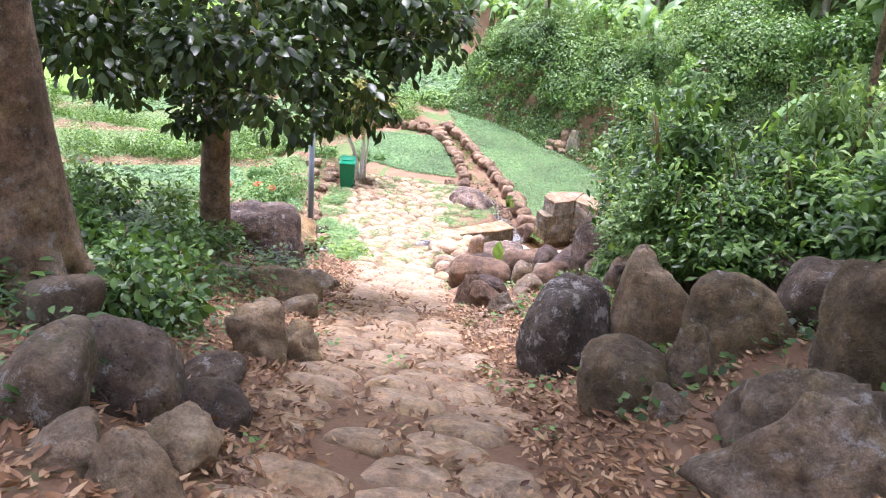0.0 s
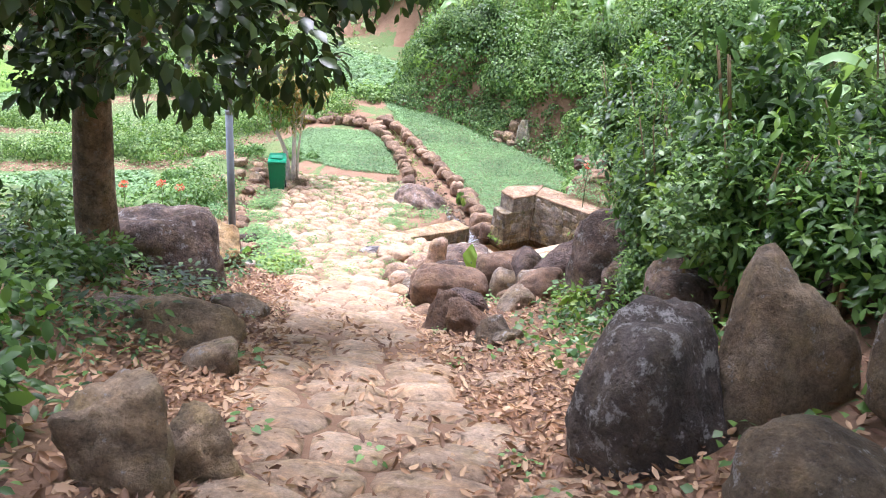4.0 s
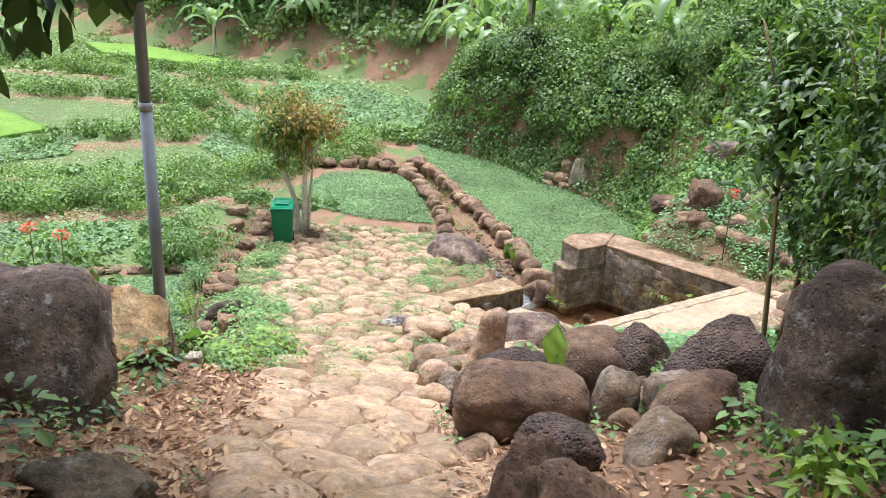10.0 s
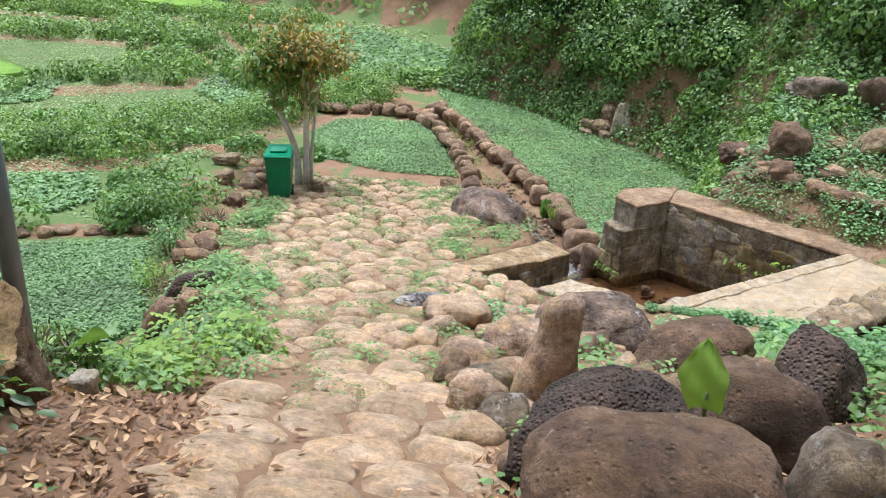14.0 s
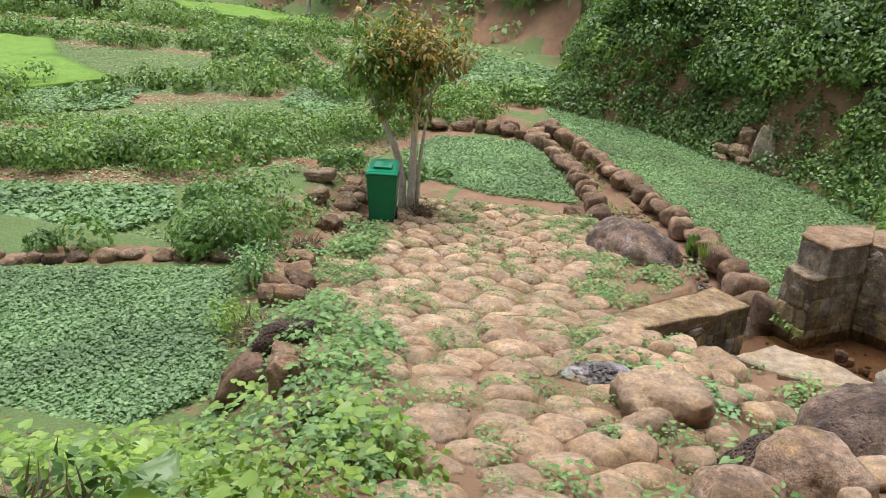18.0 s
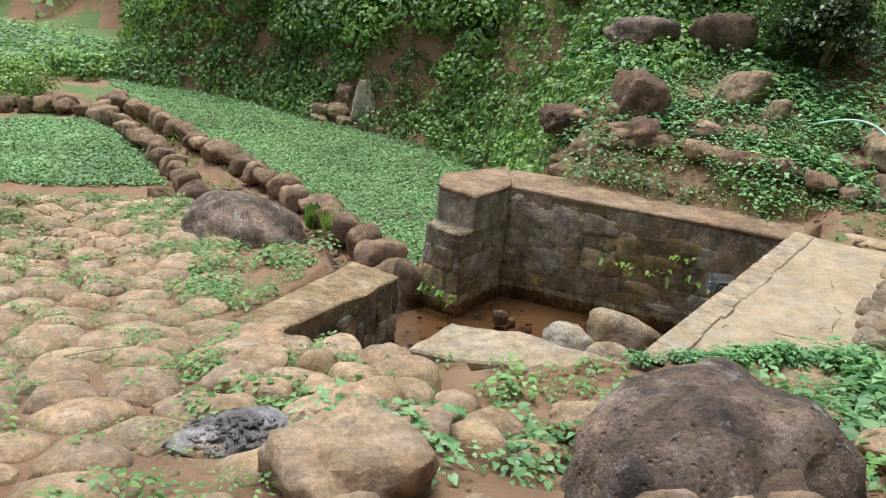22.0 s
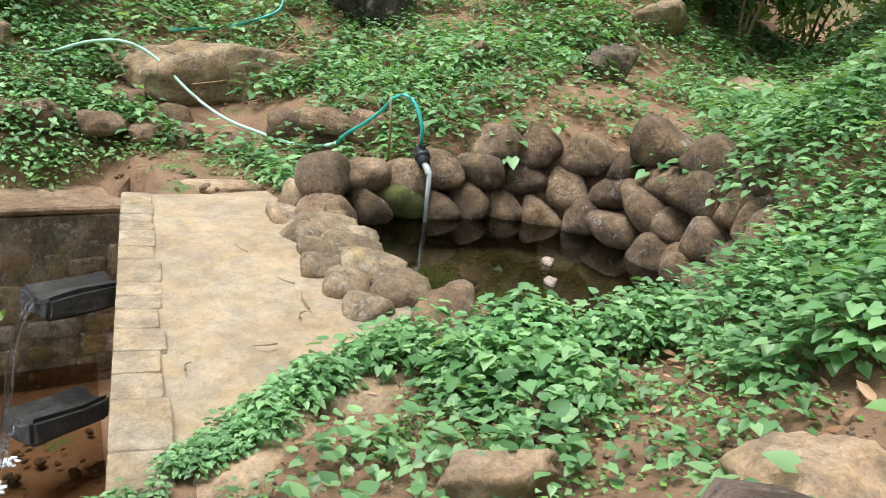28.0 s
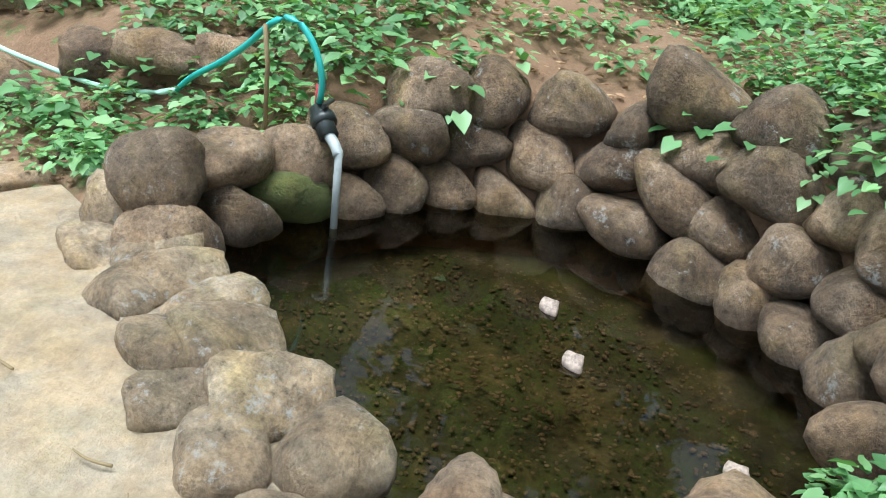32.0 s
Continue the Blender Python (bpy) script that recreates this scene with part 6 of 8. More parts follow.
# bushes on the bank right of the upper path
for i, (x, y, w, h, c, s) in enumerate([(2.95, 9.4, 1.7, 2.0, 1500, 0.17), (3.4, 12.3, 1.8, 2.2, 1700, 0.15), (4.2, 13.9, 2.0, 2.2, 1700, 0.14), (4.0, 10.9, 2.4, 2.7, 2000, 0.16), (4.1, 8.2, 2.2, 2.2, 1900, 0.15), (3.5, 7.0, 1.6, 1.5, 1300, 0.15), (5.2, 9.6, 2.8, 3.0, 2200, 0.17), (5.2, 13.0, 2.8, 3.0, 2200, 0.16), (4.4, 14.9, 2.2, 3.0, 1700, 0.16), (2.65, 9.6, 1.5, 2.3, 1000, 0.22), (2.95, 11.6, 1.7, 2.6, 1100, 0.22), (3.0, 8.2, 1.6, 2.6, 1000, 0.22)]):
    leafy_shrub(x, y, w * 1.12, h, i, "dense green broad-leaved shrub on the bank above the path", "bank shrubs", 0.5 if x < 3.2 else 0.2)
for i, (x, y, w, h, c, s) in enumerate([(4.9, 6.6, 2.0, 1.7, 1600, 0.13), (5.7, 5.0, 2.2, 1.7, 1700, 0.13), (5.4, 3.4, 2.0, 1.5, 1500, 0.13), (4.5, 15.5, 1.8, 1.8, 1400, 0.12), (6.5, 7.6, 2.6, 2.6, 1700, 0.16), (7.2, 4.4, 2.8, 2.4, 1700, 0.16), (6.8, 11.5, 3.0, 3.2, 1900, 0.17), (6.2, 16.5, 2.2, 2.0, 1400, 0.13), (5.3, 1.4, 2.2, 1.8, 1500, 0.13)]):
    leafy_shrub(x, y, w * 1.15, h * 1.15, i + 1, "tangled green shrub on the bank", "bank shrubs", 0.1, (SHRUB, CREEPER)[i % 2])
for i, (x, y, w, h, n, s) in enumerate([(2.9, 7.5, 1.3, 1.9, 700, 0.16), (3.1, 8.6, 1.4, 2.1, 750, 0.17), (2.7, 10.4, 1.0, 1.4, 480, 0.16)]):
    leafy_shrub(x, y, w, h, 3, "young tree with big glossy green leaves beside the path", "saplings", 0.25, stems=5)
shrub(2.75, 8.5, 1.0, 1.6, 70, 0.19, YOUNG, "young plant with big bright lime-green leaves", "saplings", "long", 181, 4, gz(2.75, 8.5) + 0.1)
shrub(1.9, 9.9, 0.5, 0.45, 90, 0.10, LIME, "light green herb with large soft leaves", "", "heart", 99, 2)
shrub(2.35, 9.3, 0.55, 0.5, 90, 0.11, LIME, "light green herb with large soft leaves", "", "heart", 98, 2)

for x, y, w, h, v, lift in [(2.75, 14.5, 2.3, 2.5, 1, 1.7), (3.5, 15.2, 2.4, 2.6, 3, 1.2), (2.9, 12.9, 1.7, 2.1, 0, 1.4)]:
    leafy_shrub(x, y, w, h, v, "tall leafy sapling leaning out over the boulder pile", "saplings", lift, stems=5)
# shrubs left of the path
for i, (x, y) in enumerate([(-1.69, 3.92), (-2.02, 5.35), (-2.88, 5.75), (-3.16, 7.69), (-1.39, 4.05)]):
    shrub(x, y, 0.95, 0.6, 420, 0.11, SHRUB, "dark green leafy shrub under the old tree", "undergrowth", "long", 160 + i, 3)
shrub(-4.1, 12.7, 1.5, 1.3, 1700, 0.085, WEED, "flowering shrub with small green leaves", "", "blade", 120)
for x, y, z in [(-4.0, 12.25, 4.5), (-3.75, 12.3, 4.45), (-4.6, 12.3, 4.4), (2.2, 14.9, 4.6)]:
    f = thing("flower_cluster", pose(x, y, z - 0.35), "cluster of bright red flowers on the shrub", "flower", "red flowers")
    p, d = lump((0, 0, 0.35), 0.06, 50, g, 0.5)
    piece("blossom", leaves("blossom", p, d, np.tile((0.1, 0, 1.0), (50, 1)), np.full(50, 0.032), np.full(50, 0.028), PETAL), f)
    part("stem", tube([(0, 0, -0.4), (0, 0, 0.32)], 0.006, 5), STEM, f)
for i, (x, y, w, h) in enumerate([(-4.9, 10.6, 1.5, 1.0), (-5.2, 8.8, 1.6, 0.9), (-4.4, 7.2, 1.5, 0.8), (-3.7, 6.0, 1.3, 0.7), (-6.5, 10.2, 2.0, 1.1), (-5.8, 6.8, 2.0, 1.1), (-3.4, 8.8, 1.2, 0.6), (-6.2, 12.6, 2.0, 0.9)]):
    shrub(x, y, w, h, 900, 0.12, SHRUB if i % 2 else CREEPER, "low leafy undergrowth under the trees", "undergrowth", "blade", 130 + i, 3)
shrub(-7.4, 21.7, 1.3, 1.0, 1300, 0.075, CREEPER, "rounded green bush at the corner of a terrace", "", "blade", 150)
shrub(-6.4, 20.6, 0.8, 0.7, 500, 0.06, HERB, "weedy green bush with tiny white flowers", "", "blade", 151)
shrub(-6.0, 19.4, 0.7, 0.55, 400, 0.06, LIME, "bright green weed clump at the edge of the paving", "", "blade", 152)
shrub(-3.35, 14.8, 0.85, 0.4, 420, 0.075, LIME, "bright yellow-green low bush beside the path", "", "blade", 153)
shrub(-2.95, 15.6, 0.6, 0.3, 300, 0.07, LIME, "bright yellow-green low bush beside the path", "", "blade", 154)
# fuller growth on the bank above the pile, under the bananas and along the valley's far edge
for i, (x, y, w, h) in enumerate([(2.75, 7.7, 1.7, 1.5), (2.85, 10.4, 1.6, 1.7), (3.05, 13.4, 1.9, 1.9), (2.5, 9.1, 1.0, 0.9), (3.3, 10.2, 1.6, 1.7), (3.3, 13.4, 1.3, 1.2), (4.6, 12.0, 2.2, 2.4), (4.4, 7.4, 2.0, 1.8), (5.6, 8.2, 2.4, 2.4)]):
    leafy_shrub(x, y, w, h, i + 2, "leafy green bush leaning over the boulders", "bank shrubs", 0.55 if i < 3 else 0.2, CREEPER if i in (0, 3) else None, 3)
for i in range(26):
    x, y = on_bank(1.5 + 1.15 * i, 2.9 + 0.9 * ((i * 7) % 5))
    w = 2.0 + 0.35 * ((i * 3) % 5)
    shrub(x, y, w, w * 0.85, 1500, 0.2, (FARLEAF, CREEPER, FARLEAF)[i % 3], "dense green bush on top of the steep bank", "bank top bushes", "blade", 330 + i, 3)
for i in range(22):
    u = i / 21
    x, y = -10.5 - 44 * u, 70.8 + 20 * u + 1.5 * ((i * 5) % 3)
    shrub(x, y, 4.2, 3.4, 900, 0.42, FARLEAF, "distant green thicket at the foot of the slope", "far thickets", "blade", 360 + i, 2)
leafy_shrub(6.95, 26.35, 2.7, 2.4, 2, "dense dark green bush on the slope above the pool", "hill bushes", 0.0, CANOPY, 4, False)
leafy_shrub(8.6, 26.2, 2.2, 2.2, 0, "dense dark green bush on the slope above the pool", "hill bushes", 0.0, CANOPY, 4, False)
for i, (a, b, w, h) in enumerate([(0.5, 2.3, 2.6, 2.2), (1.6, 1.5, 1.8, 1.6), (2.6, 2.4, 2.8, 2.6), (3.6, 1.4, 1.7, 1.5), (4.6, 2.6, 2.6, 2.4), (5.6, 1.5, 2.0, 1.7), (6.6, 2.6, 3.0, 2.6), (7.6, 1.6, 2.0, 1.6), (8.8, 2.5, 2.8, 2.6), (9.8, 1.7, 2.2, 1.8), (11.0, 2.8, 3.0, 2.8), (13.0, 2.4, 3.0, 2.6), (15.5, 2.6, 3.0, 2.6)]):
    x, y = on_bank(a, b)
    leafy_shrub(x, y, w, h, i, "leafy green bush hanging over the steep bank", "bank top bushes", 0.1, (SHRUB, CREEPER, BUND, SHRUB)[i % 4], 3, i % 3 == 0)
# dry brush heaps beside the paving
for i, (x, y, w) in enumerate([(-5.55, 19.0, 0.75), (-6.5, 22.5, 0.55), (-3.55, 13.45, 0.75), (-5.7, 25.9, 0.6)]):
    t = thing("dry_brush", pose(x, y, gz(x, y)), "tangle of dry dark brown stalks beside the paving", "brush", "dry brush")
    p, d = lump((0, 0, 0.08), w * 0.42, 420, g, 0.55, 0.1)
    p[:, 2] = np.abs(p[:, 2])
    piece("bramble", leaves("bramble", p, d * 0.5 + g.normal(scale=0.8, size=p.shape) + (0, 0, 0.05), g.normal(size=p.shape), g.uniform(0.08, 0.2, len(p)), np.full(len(p), 0.012), DRY), t)
for i, (x, y) in enumerate([(12.5, 16), (13, 18.5), (13.5, 21), (13, 23.5), (12, 26), (15, 20), (15.5, 17.5), (15, 24), (11.5, 28), (10, 30)]):
    shrub(x, y, 3.2, 2.6, 1500, 0.2, (FARLEAF, SHRUB)[i % 2], "green bush above the herb slope", "hill bushes", "blade", 390 + i, 3)
for i, (x, y, w, h) in enumerate([(4.6, 9.2, 2.2, 3.2), (5.6, 11.4, 2.4, 3.6), (6.4, 9.0, 2.6, 3.6), (6.2, 6.2, 2.4, 3.0), (7.0, 13.4, 2.6, 3.6), (5.4, 7.4, 2.0, 2.8)]):
    leafy_shrub(x, y, w, h, 1 + 2 * (i % 2), "tall loose sapling with light green leaves on the bank", "bank saplings", 0.4, (FARLEAF, BANANA)[i % 2], 6)

# big-leaved plants hanging on the bank
def ear_plant(seed):
    t = thing("elephant_ear_plant", pose(0, 0, 0), "big-leaved light green plant growing from the bank", "plant", "bank ear plants")
    q = random.Random(seed)
    for k in range(6):
        a, tilt = k * 61 + q.uniform(-15, 15), q.uniform(80, 135)
        piece("leaf", broad_leaf("leaf", q.uniform(0.34, 0.55), q.uniform(0.24, 0.36), (BANANA, CREEPER, LIME)[k % 3], 0.9, seed + k), t, at=pose(0, 0, 0.15 + 0.5 * (k % 3) * 0.5, 0, tilt, a))
        part("stalk", tube([(0, 0, -0.1), (0.02, 0, 0.2 + 0.25 * (k % 3))], 0.014, 6), STEM, t)
    return t


ears = [ear_plant(501), ear_plant(502)]
ear_spots = [on_bank(a, b) for a, b in [(2.0, 1.6), (3.2, 2.2), (4.6, 1.5), (6.0, 2.3), (8.0, 1.4), (9.2, 1.8), (10.4, 1.3), (11.8, 2.1), (13.2, 1.2), (15.0, 1.8), (17.0, 1.6), (1.0, 2.6), (7.2, 2.6), (12.6, 2.7)]] + [(6.2, 28.6), (5.0, 30.4), (4.6, 31.2)]
for i, (x, y) in enumerate(ear_spots):
    m = Matrix.Translation((x, y, gz(x, y) + 0.1)) @ Matrix.Rotation(2.2 + i * 0.9, 4, "Z") @ Matrix.Diagonal((1 + 0.12 * (i % 4),) * 3 + (1,))
    if i < 2:
        ears[i].matrix_basis = m
    else:
        copy_thing(ears[i % 2], Matrix.Identity(4)).matrix_basis = m
for i, (x, y, w, h) in enumerate([(1.95, 7.3, 0.9, 0.6), (2.2, 8.4, 1.0, 0.8), (1.75, 9.0, 0.6, 0.45), (2.5, 6.7, 0.9, 0.7), (1.9, 10.2, 0.7, 0.5)]):
    shrub(x, y, w * 0.8, h * 0.7, 170, 0.08, SHRUB, "low dark green undergrowth below the bank shrubs", "bank undergrowth", "blade", 430 + i, 3)


# ---- bin, pole, hose, tap, spouts and other loose things ----
b = thing("wheelie_bin", pose(-6.2, 25.1, gz(-6.2, 25.1) + 0.01, 0, 0, 12) @ Matrix.Diagonal((1.1, 1.1, 1.13, 1)), "green plastic wheelie bin with closed lid by the path", "bin")
bm = box(-0.24, 0.24, -0.27, 0.27, 0.06, 0.84, 0.0)
for v in bm.verts:
    if v.co.z < 0.4:
        v.co.x *= 0.80
        v.co.y *= 0.76
bmesh.ops.bevel(bm, geom=bm.edges[:], offset=0.025, segments=2, affect="EDGES")
part("body", bm, BINGREEN, b, smooth=False)
bm = box(-0.25, 0.25, -0.29, 0.27, 0.80, 0.845, 0.012)
part("rim", bm, BINGREEN, b)
bm = box(-0.265, 0.265, -0.31, 0.29, 0.85, 0.90, 0.0)
for v in bm.verts:
    if v.co.y > 0:
        v.co.z += 0.06
    if v.co.z > 0.89:
        v.co.x *= 0.86
        v.co.y *= 0.9
bmesh.ops.bevel(bm, geom=bm.edges[:], offset=0.02, segments=2, affect="EDGES")
lid = part("lid", bm, LIDGREEN, b, "paler green closed lid")
part("panel", box(-0.15, 0.15, -0.18, 0.16, 0.925, 0.945, 0.01), LIDGREEN, lid)
part("handle", tube([(-0.2, 0.33, 0.88), (0.2, 0.33, 0.88)], 0.016, 8), BINGREEN, b)
for sx in (-1, 1):
    w = tube([(sx * 0.17, 0.2, 0.1), (sx * 0.22, 0.2, 0.1)], 0.1, 18)
    wheel = part("wheel", w, RUBBER, b, "black rubber wheel")
    part("hub", tube([(sx * 0.2, 0.2, 0.1), (sx * 0.225, 0.2, 0.1)], 0.05, 12), PVC, wheel)
    part("foot", box(sx * 0.15 - 0.03, sx * 0.15 + 0.03, -0.2, -0.12, 0.0, 0.07, 0.008), BINGREEN, b)

p = thing("pole", pose(-3.2, 12.89, gz(-3.2, 12.89) - 0.25), "grey painted steel pole with a bare band beside the path", "pole")
part("shaft", tube([(0, 0, 0), (0, 0, 2.68)], 0.055, 16), STEEL, p)
part("band", tube([(0, 0, 2.68), (0, 0, 2.75)], 0.0575, 16), STEELPALE, p, "paler bare steel joint")
part("shaft", tube([(0, 0, 2.75), (0, 0, 5.6)], 0.051, 16), STEEL, p)
part("cap", tube([(0, 0, 5.6), (0, 0, 5.63)], 0.06, 16), STEEL, p)

h = thing("garden_hose", pose(0, 0, 0), "long pale green garden hose over the stones to the tap", "hose")
pts = [(5.6, 25.6, gz(5.6, 25.6) + 0.08), (5.95, 24.9, 1.3), (6.1, 24.5, 1.5), (6.3, 24.15, 1.56), (6.4, 23.85, 1.42), (6.42, 23.5, 1.14), (6.4, 23.2, 0.99), (6.3, 22.85, 0.91), (6.17, 22.42, 0.89), (6.05, 22.0, 0.86), (5.95, 21.6, 0.92), (5.86, 21.42, 1.0)]
part("hose_run", tube(smooth_line(pts, 60), 0.017, 8), HOSE, h)
pts = [(5.86, 21.42, 1.0), (5.75, 21.29, 1.12), (5.68, 21.08, 1.25), (5.6, 20.89, 1.40), (5.52, 20.75, 1.55), (5.48, 20.63, 1.60), (5.44, 20.5, 1.49), (5.42, 20.43, 1.30), (5.45, 20.46, 1.2)]
part("hose_end", tube(smooth_line(pts, 30), 0.017, 8), HOSETEAL, h, "teal hose end bent down to the tap")
h2 = thing("garden_hose", pose(0, 0, 0), "teal garden hose lying through plants on the slope", "hose")
part("hose_run", tube(smooth_line([(7.6, 24.6, gz(7.6, 24.6) + 0.15), (8.4, 24.3, gz(8.4, 24.3) + 0.18), (8.9, 23.9, gz(8.9, 23.9) + 0.3), (9.2, 24.1, gz(9.2, 24.1) + 0.75), (10.2, 24.6, gz(10.2, 24.6) + 0.5)], 40), 0.017, 8), HOSETEAL, h2)
st = thing("support_stick", pose(5.52, 20.76, 1.02), "thin dry stick holding up the hose", "stick")
part("stick", tube([(0, 0, -0.1), (0.01, 0.01, 0.3), (0.0, 0.03, 0.5)], 0.012, 6), CANE, st)

tp = thing("water_tap", pose(5.42, 20.42, 1.10), "black plastic tap with grey pipe dripping into the pond", "tap")
part("valve", tube([(0.06, 0.05, 0.06), (-0.05, -0.05, -0.04)], 0.05, 12), TAPBLACK, tp)
part("collar", tube([(0.03, 0.02, 0.03), (0.0, -0.01, 0.0)], 0.065, 12), TAPBLACK, tp)
part("lever", box(-0.02, 0.12, -0.012, 0.012, 0.09, 0.11, 0.004), TAPBLACK, tp)
part("connector", tube([(0.06, 0.05, 0.06), (0.06, 0.05, 0.18)], 0.022, 10), plain("red_fitting", (0.4, 0.05, 0.06), 0.4), tp, "red hose fitting")
part("elbow", tube(smooth_line([(-0.04, -0.04, -0.03), (-0.10, -0.10, -0.06), (-0.13, -0.13, -0.10)], 8), 0.028, 10), PVC, tp, "grey elbow")
part("pipe", tube([(-0.13, -0.13, -0.07), (-0.13, -0.14, -0.53)], 0.019, 10), PVC, tp, "thin grey plastic pipe")

FOAM_BIT = rock_mesh("foam", 8, 1, FOAM, 3, 5, 0.1)
for i, (x, y, z, s) in enumerate([(3.28, 22.22, 0.10, 0.62), (2.98, 22.08, -0.66, 0.55)]):
    sp = thing("stone_spout", pose(x, y, z, 0, 4, -8), "dark wet slate spout sticking out over the pool", "spout", "pool spouts")
    bm = box(-0.1, s, -0.16, 0.16, -0.13, 0.06, 0.03)
    bmesh.ops.subdivide_edges(bm, edges=bm.edges[:], cuts=2, use_grid_fill=True)
    for v in bm.verts:
        v.co += noise.noise_vector(v.co * 5 + Vector((i, 0, 0))) * 0.02
        if v.co.z > 0.0 and abs(v.co.y) < 0.1:
            v.co.z -= 0.04
    part("slab", bm, stone("wet_slate_%s" % "ab"[i], (0.018, 0.019, 0.02), (0.045, 0.046, 0.047), (0.10, 0.10, 0.10), rough=0.3), sp)
    drop = [(-0.09, 0.0, 0.02), (-0.17, 0.0, -0.06), (-0.24, 0.01, -0.3), (-0.29, 0.0, (POOL_Z - z))]
    part("falling_water", tube(smooth_line(drop, 16), 0.022, 7, 0.035), FALL, sp, "thin thread of falling water").visible_shadow = False
    for q in range(26):
        a, r = RND.uniform(0, 6.28), 0.11 * math.sqrt(RND.random())
        piece("foam", FOAM_BIT, sp, at=Matrix.Translation((-0.29 + r * math.cos(a), r * math.sin(a), POOL_Z - z + 0.005)) @ Matrix.Diagonal((RND.uniform(0.01, 0.026), RND.uniform(0.01, 0.026), RND.uniform(0.006, 0.03) * (1.2 - 7 * r), 1)))

boulders([(1.95, 23.05, 0.66, 0.55, 0.36, 10)], PALE, "rounded pale cream boulder in the pool water", 4, "pool stones", base=-1.15, sink=0.3)
boulders([(2.72, 23.1, 0.9, 0.7, 0.5, 0), (2.3, 22.6, 0.66, 0.5, 0.32, 30)], EDGE, "rounded wet boulder in the pool water", 4, "pool stones", base=-1.15, sink=0.3)
boulders([(1.35, 23.9, 0.2, 0.16, 0.16, 0), (1.45, 23.75, 0.12, 0.1, 0.12, 0), (0.35, 24.75, 0.5, 0.45, 0.5, 0)], BROWN, "small stone standing in the pool water", 4, "pool stones", base=-1.15)

FRUIT = rock_mesh("fruit", 77, 3, FLOAT, 4, 6, 0.06)
CINDER = rock_mesh("cinder", 5, 2, ASHES, 9, 7, 0.1)
for x, y in [(4.89, 19.15), (4.45, 19.02), (3.94, 18.44)]:
    f = thing("floating_fruit", pose(x, y, POND_Z + 0.005), "pale fallen fruit floating on the pond", "fruit", "floating fruit")
    piece("fruit", FRUIT, f, at=Matrix.Diagonal((0.05, 0.045, 0.04, 1)))

a = thing("ash_heap", pose(-1.95, 18.55, gz(-1.95, 18.55)), "grey heap of ash and charcoal on the paving", "ash")
piece("ash_bed", CINDER, a, at=pose(0, 0, 0.05, 0, 0, 20) @ Matrix.Diagonal((0.36, 0.24, 0.06, 1)))
for k in range(150):
    q, r = RND.uniform(0, 6.28), 0.3 * math.sqrt(RND.random())
    piece("cinder", CINDER, a, at=pose(r * math.cos(q), 0.7 * r * math.sin(q), 0.115 - 0.4 * r * r, RND.uniform(-40, 40), 0, k * 50) @ Matrix.Diagonal((RND.uniform(0.008, 0.034), RND.uniform(0.008, 0.02), RND.uniform(0.006, 0.016), 1)))

k = thing("taro_plant", pose(0.55, 12.85, gz(0.55, 12.85) + 0.33, 0, 0, 240), "single big bright lime leaf between boulders", "plant")
part("stalk", tube(smooth_line([(0, 0, -0.4), (0.03, 0, 0.1), (0.06, 0, 0.28)], 8), 0.01, 6), STEM, k)
piece("leaf", broad_leaf("leaf", 0.33, 0.25, LIME, 0.8, 240), k, at=pose(0.06, 0, 0.2, 12, 0, 0))
piece("leaf", broad_leaf("leaf", 0.16, 0.11, LIME, 0.6, 3), k, at=pose(0.03, 0.05, 0.05, 0, 50, 60))
k = thing("taro_plant", pose(-3.45, 13.75, gz(-3.45, 13.75), 0, 0, -50), "broad torn green leaf drooping behind the split rock", "plant")
for q, (reach, rise, turn, size, tilt) in enumerate([(0.1, 0.36, 10, 0.34, 66), (0.2, 0.3, 130, 0.24, 110), (0.18, 0.26, -110, 0.22, 105)]):
    c, e = math.cos(radians(turn)), math.sin(radians(turn))
    part("stalk", tube(smooth_line([(0, 0, -0.1), (0.3 * reach * c, 0.3 * reach * e, 0.6 * rise), (reach * c, reach * e, rise)], 10), 0.009, 6), STEM, k)
    piece("leaf", broad_leaf("leaf", size, size * 0.8, BANANA if q else WEED, 0.9, 11 + q), k, at=pose(reach * c * 0.7, reach * e * 0.7, rise + 0.02, 0, tilt, turn + 8 * q))
shrub(-3.55, 13.6, 0.8, 0.5, 420, 0.075, SHRUB, "dark green tangle round the foot of the pole", "", "blade", 155, 3)
shrub(-3.15, 13.55, 0.5, 0.35, 220, 0.07, WEED, "leafy weed beside the split rock", "", "blade", 156, 2)
pl = thing("arum_plant", pose(-0.75, 27.6, -1.3), "leafy arum and grass clump beside the stream", "plant")
for q in range(7):
    piece("leaf", broad_leaf("leaf", 0.42, 0.24, WEED, 0.8, q), pl, at=pose(0, 0, 0.05, 0, 22 + 8 * (q % 3), q * 51))
tf = thing("grass_tuft", pose(-0.45, 27.1, -1.15), "bright green grass tuft growing on the stream kerb", "grass")
p, d = lump((0, 0, 0.0), 0.12, 160, g, 0.4)
piece("tuft", leaves("tuft", p, d * (0.6, 0.6, 0) + (0, 0, 1.0), d + (0.1, 0, 0), g.uniform(0.25, 0.5, 160), np.full(160, 0.016), GRASS), tf)
boulders([(-3.0, 13.05, 0.2, 0.18, 0.16, 0), (3.62, 18.05, 0.17, 0.16, 0.14, 0)], PALE, "small white lump of stone on the soil", 5, "white stones")
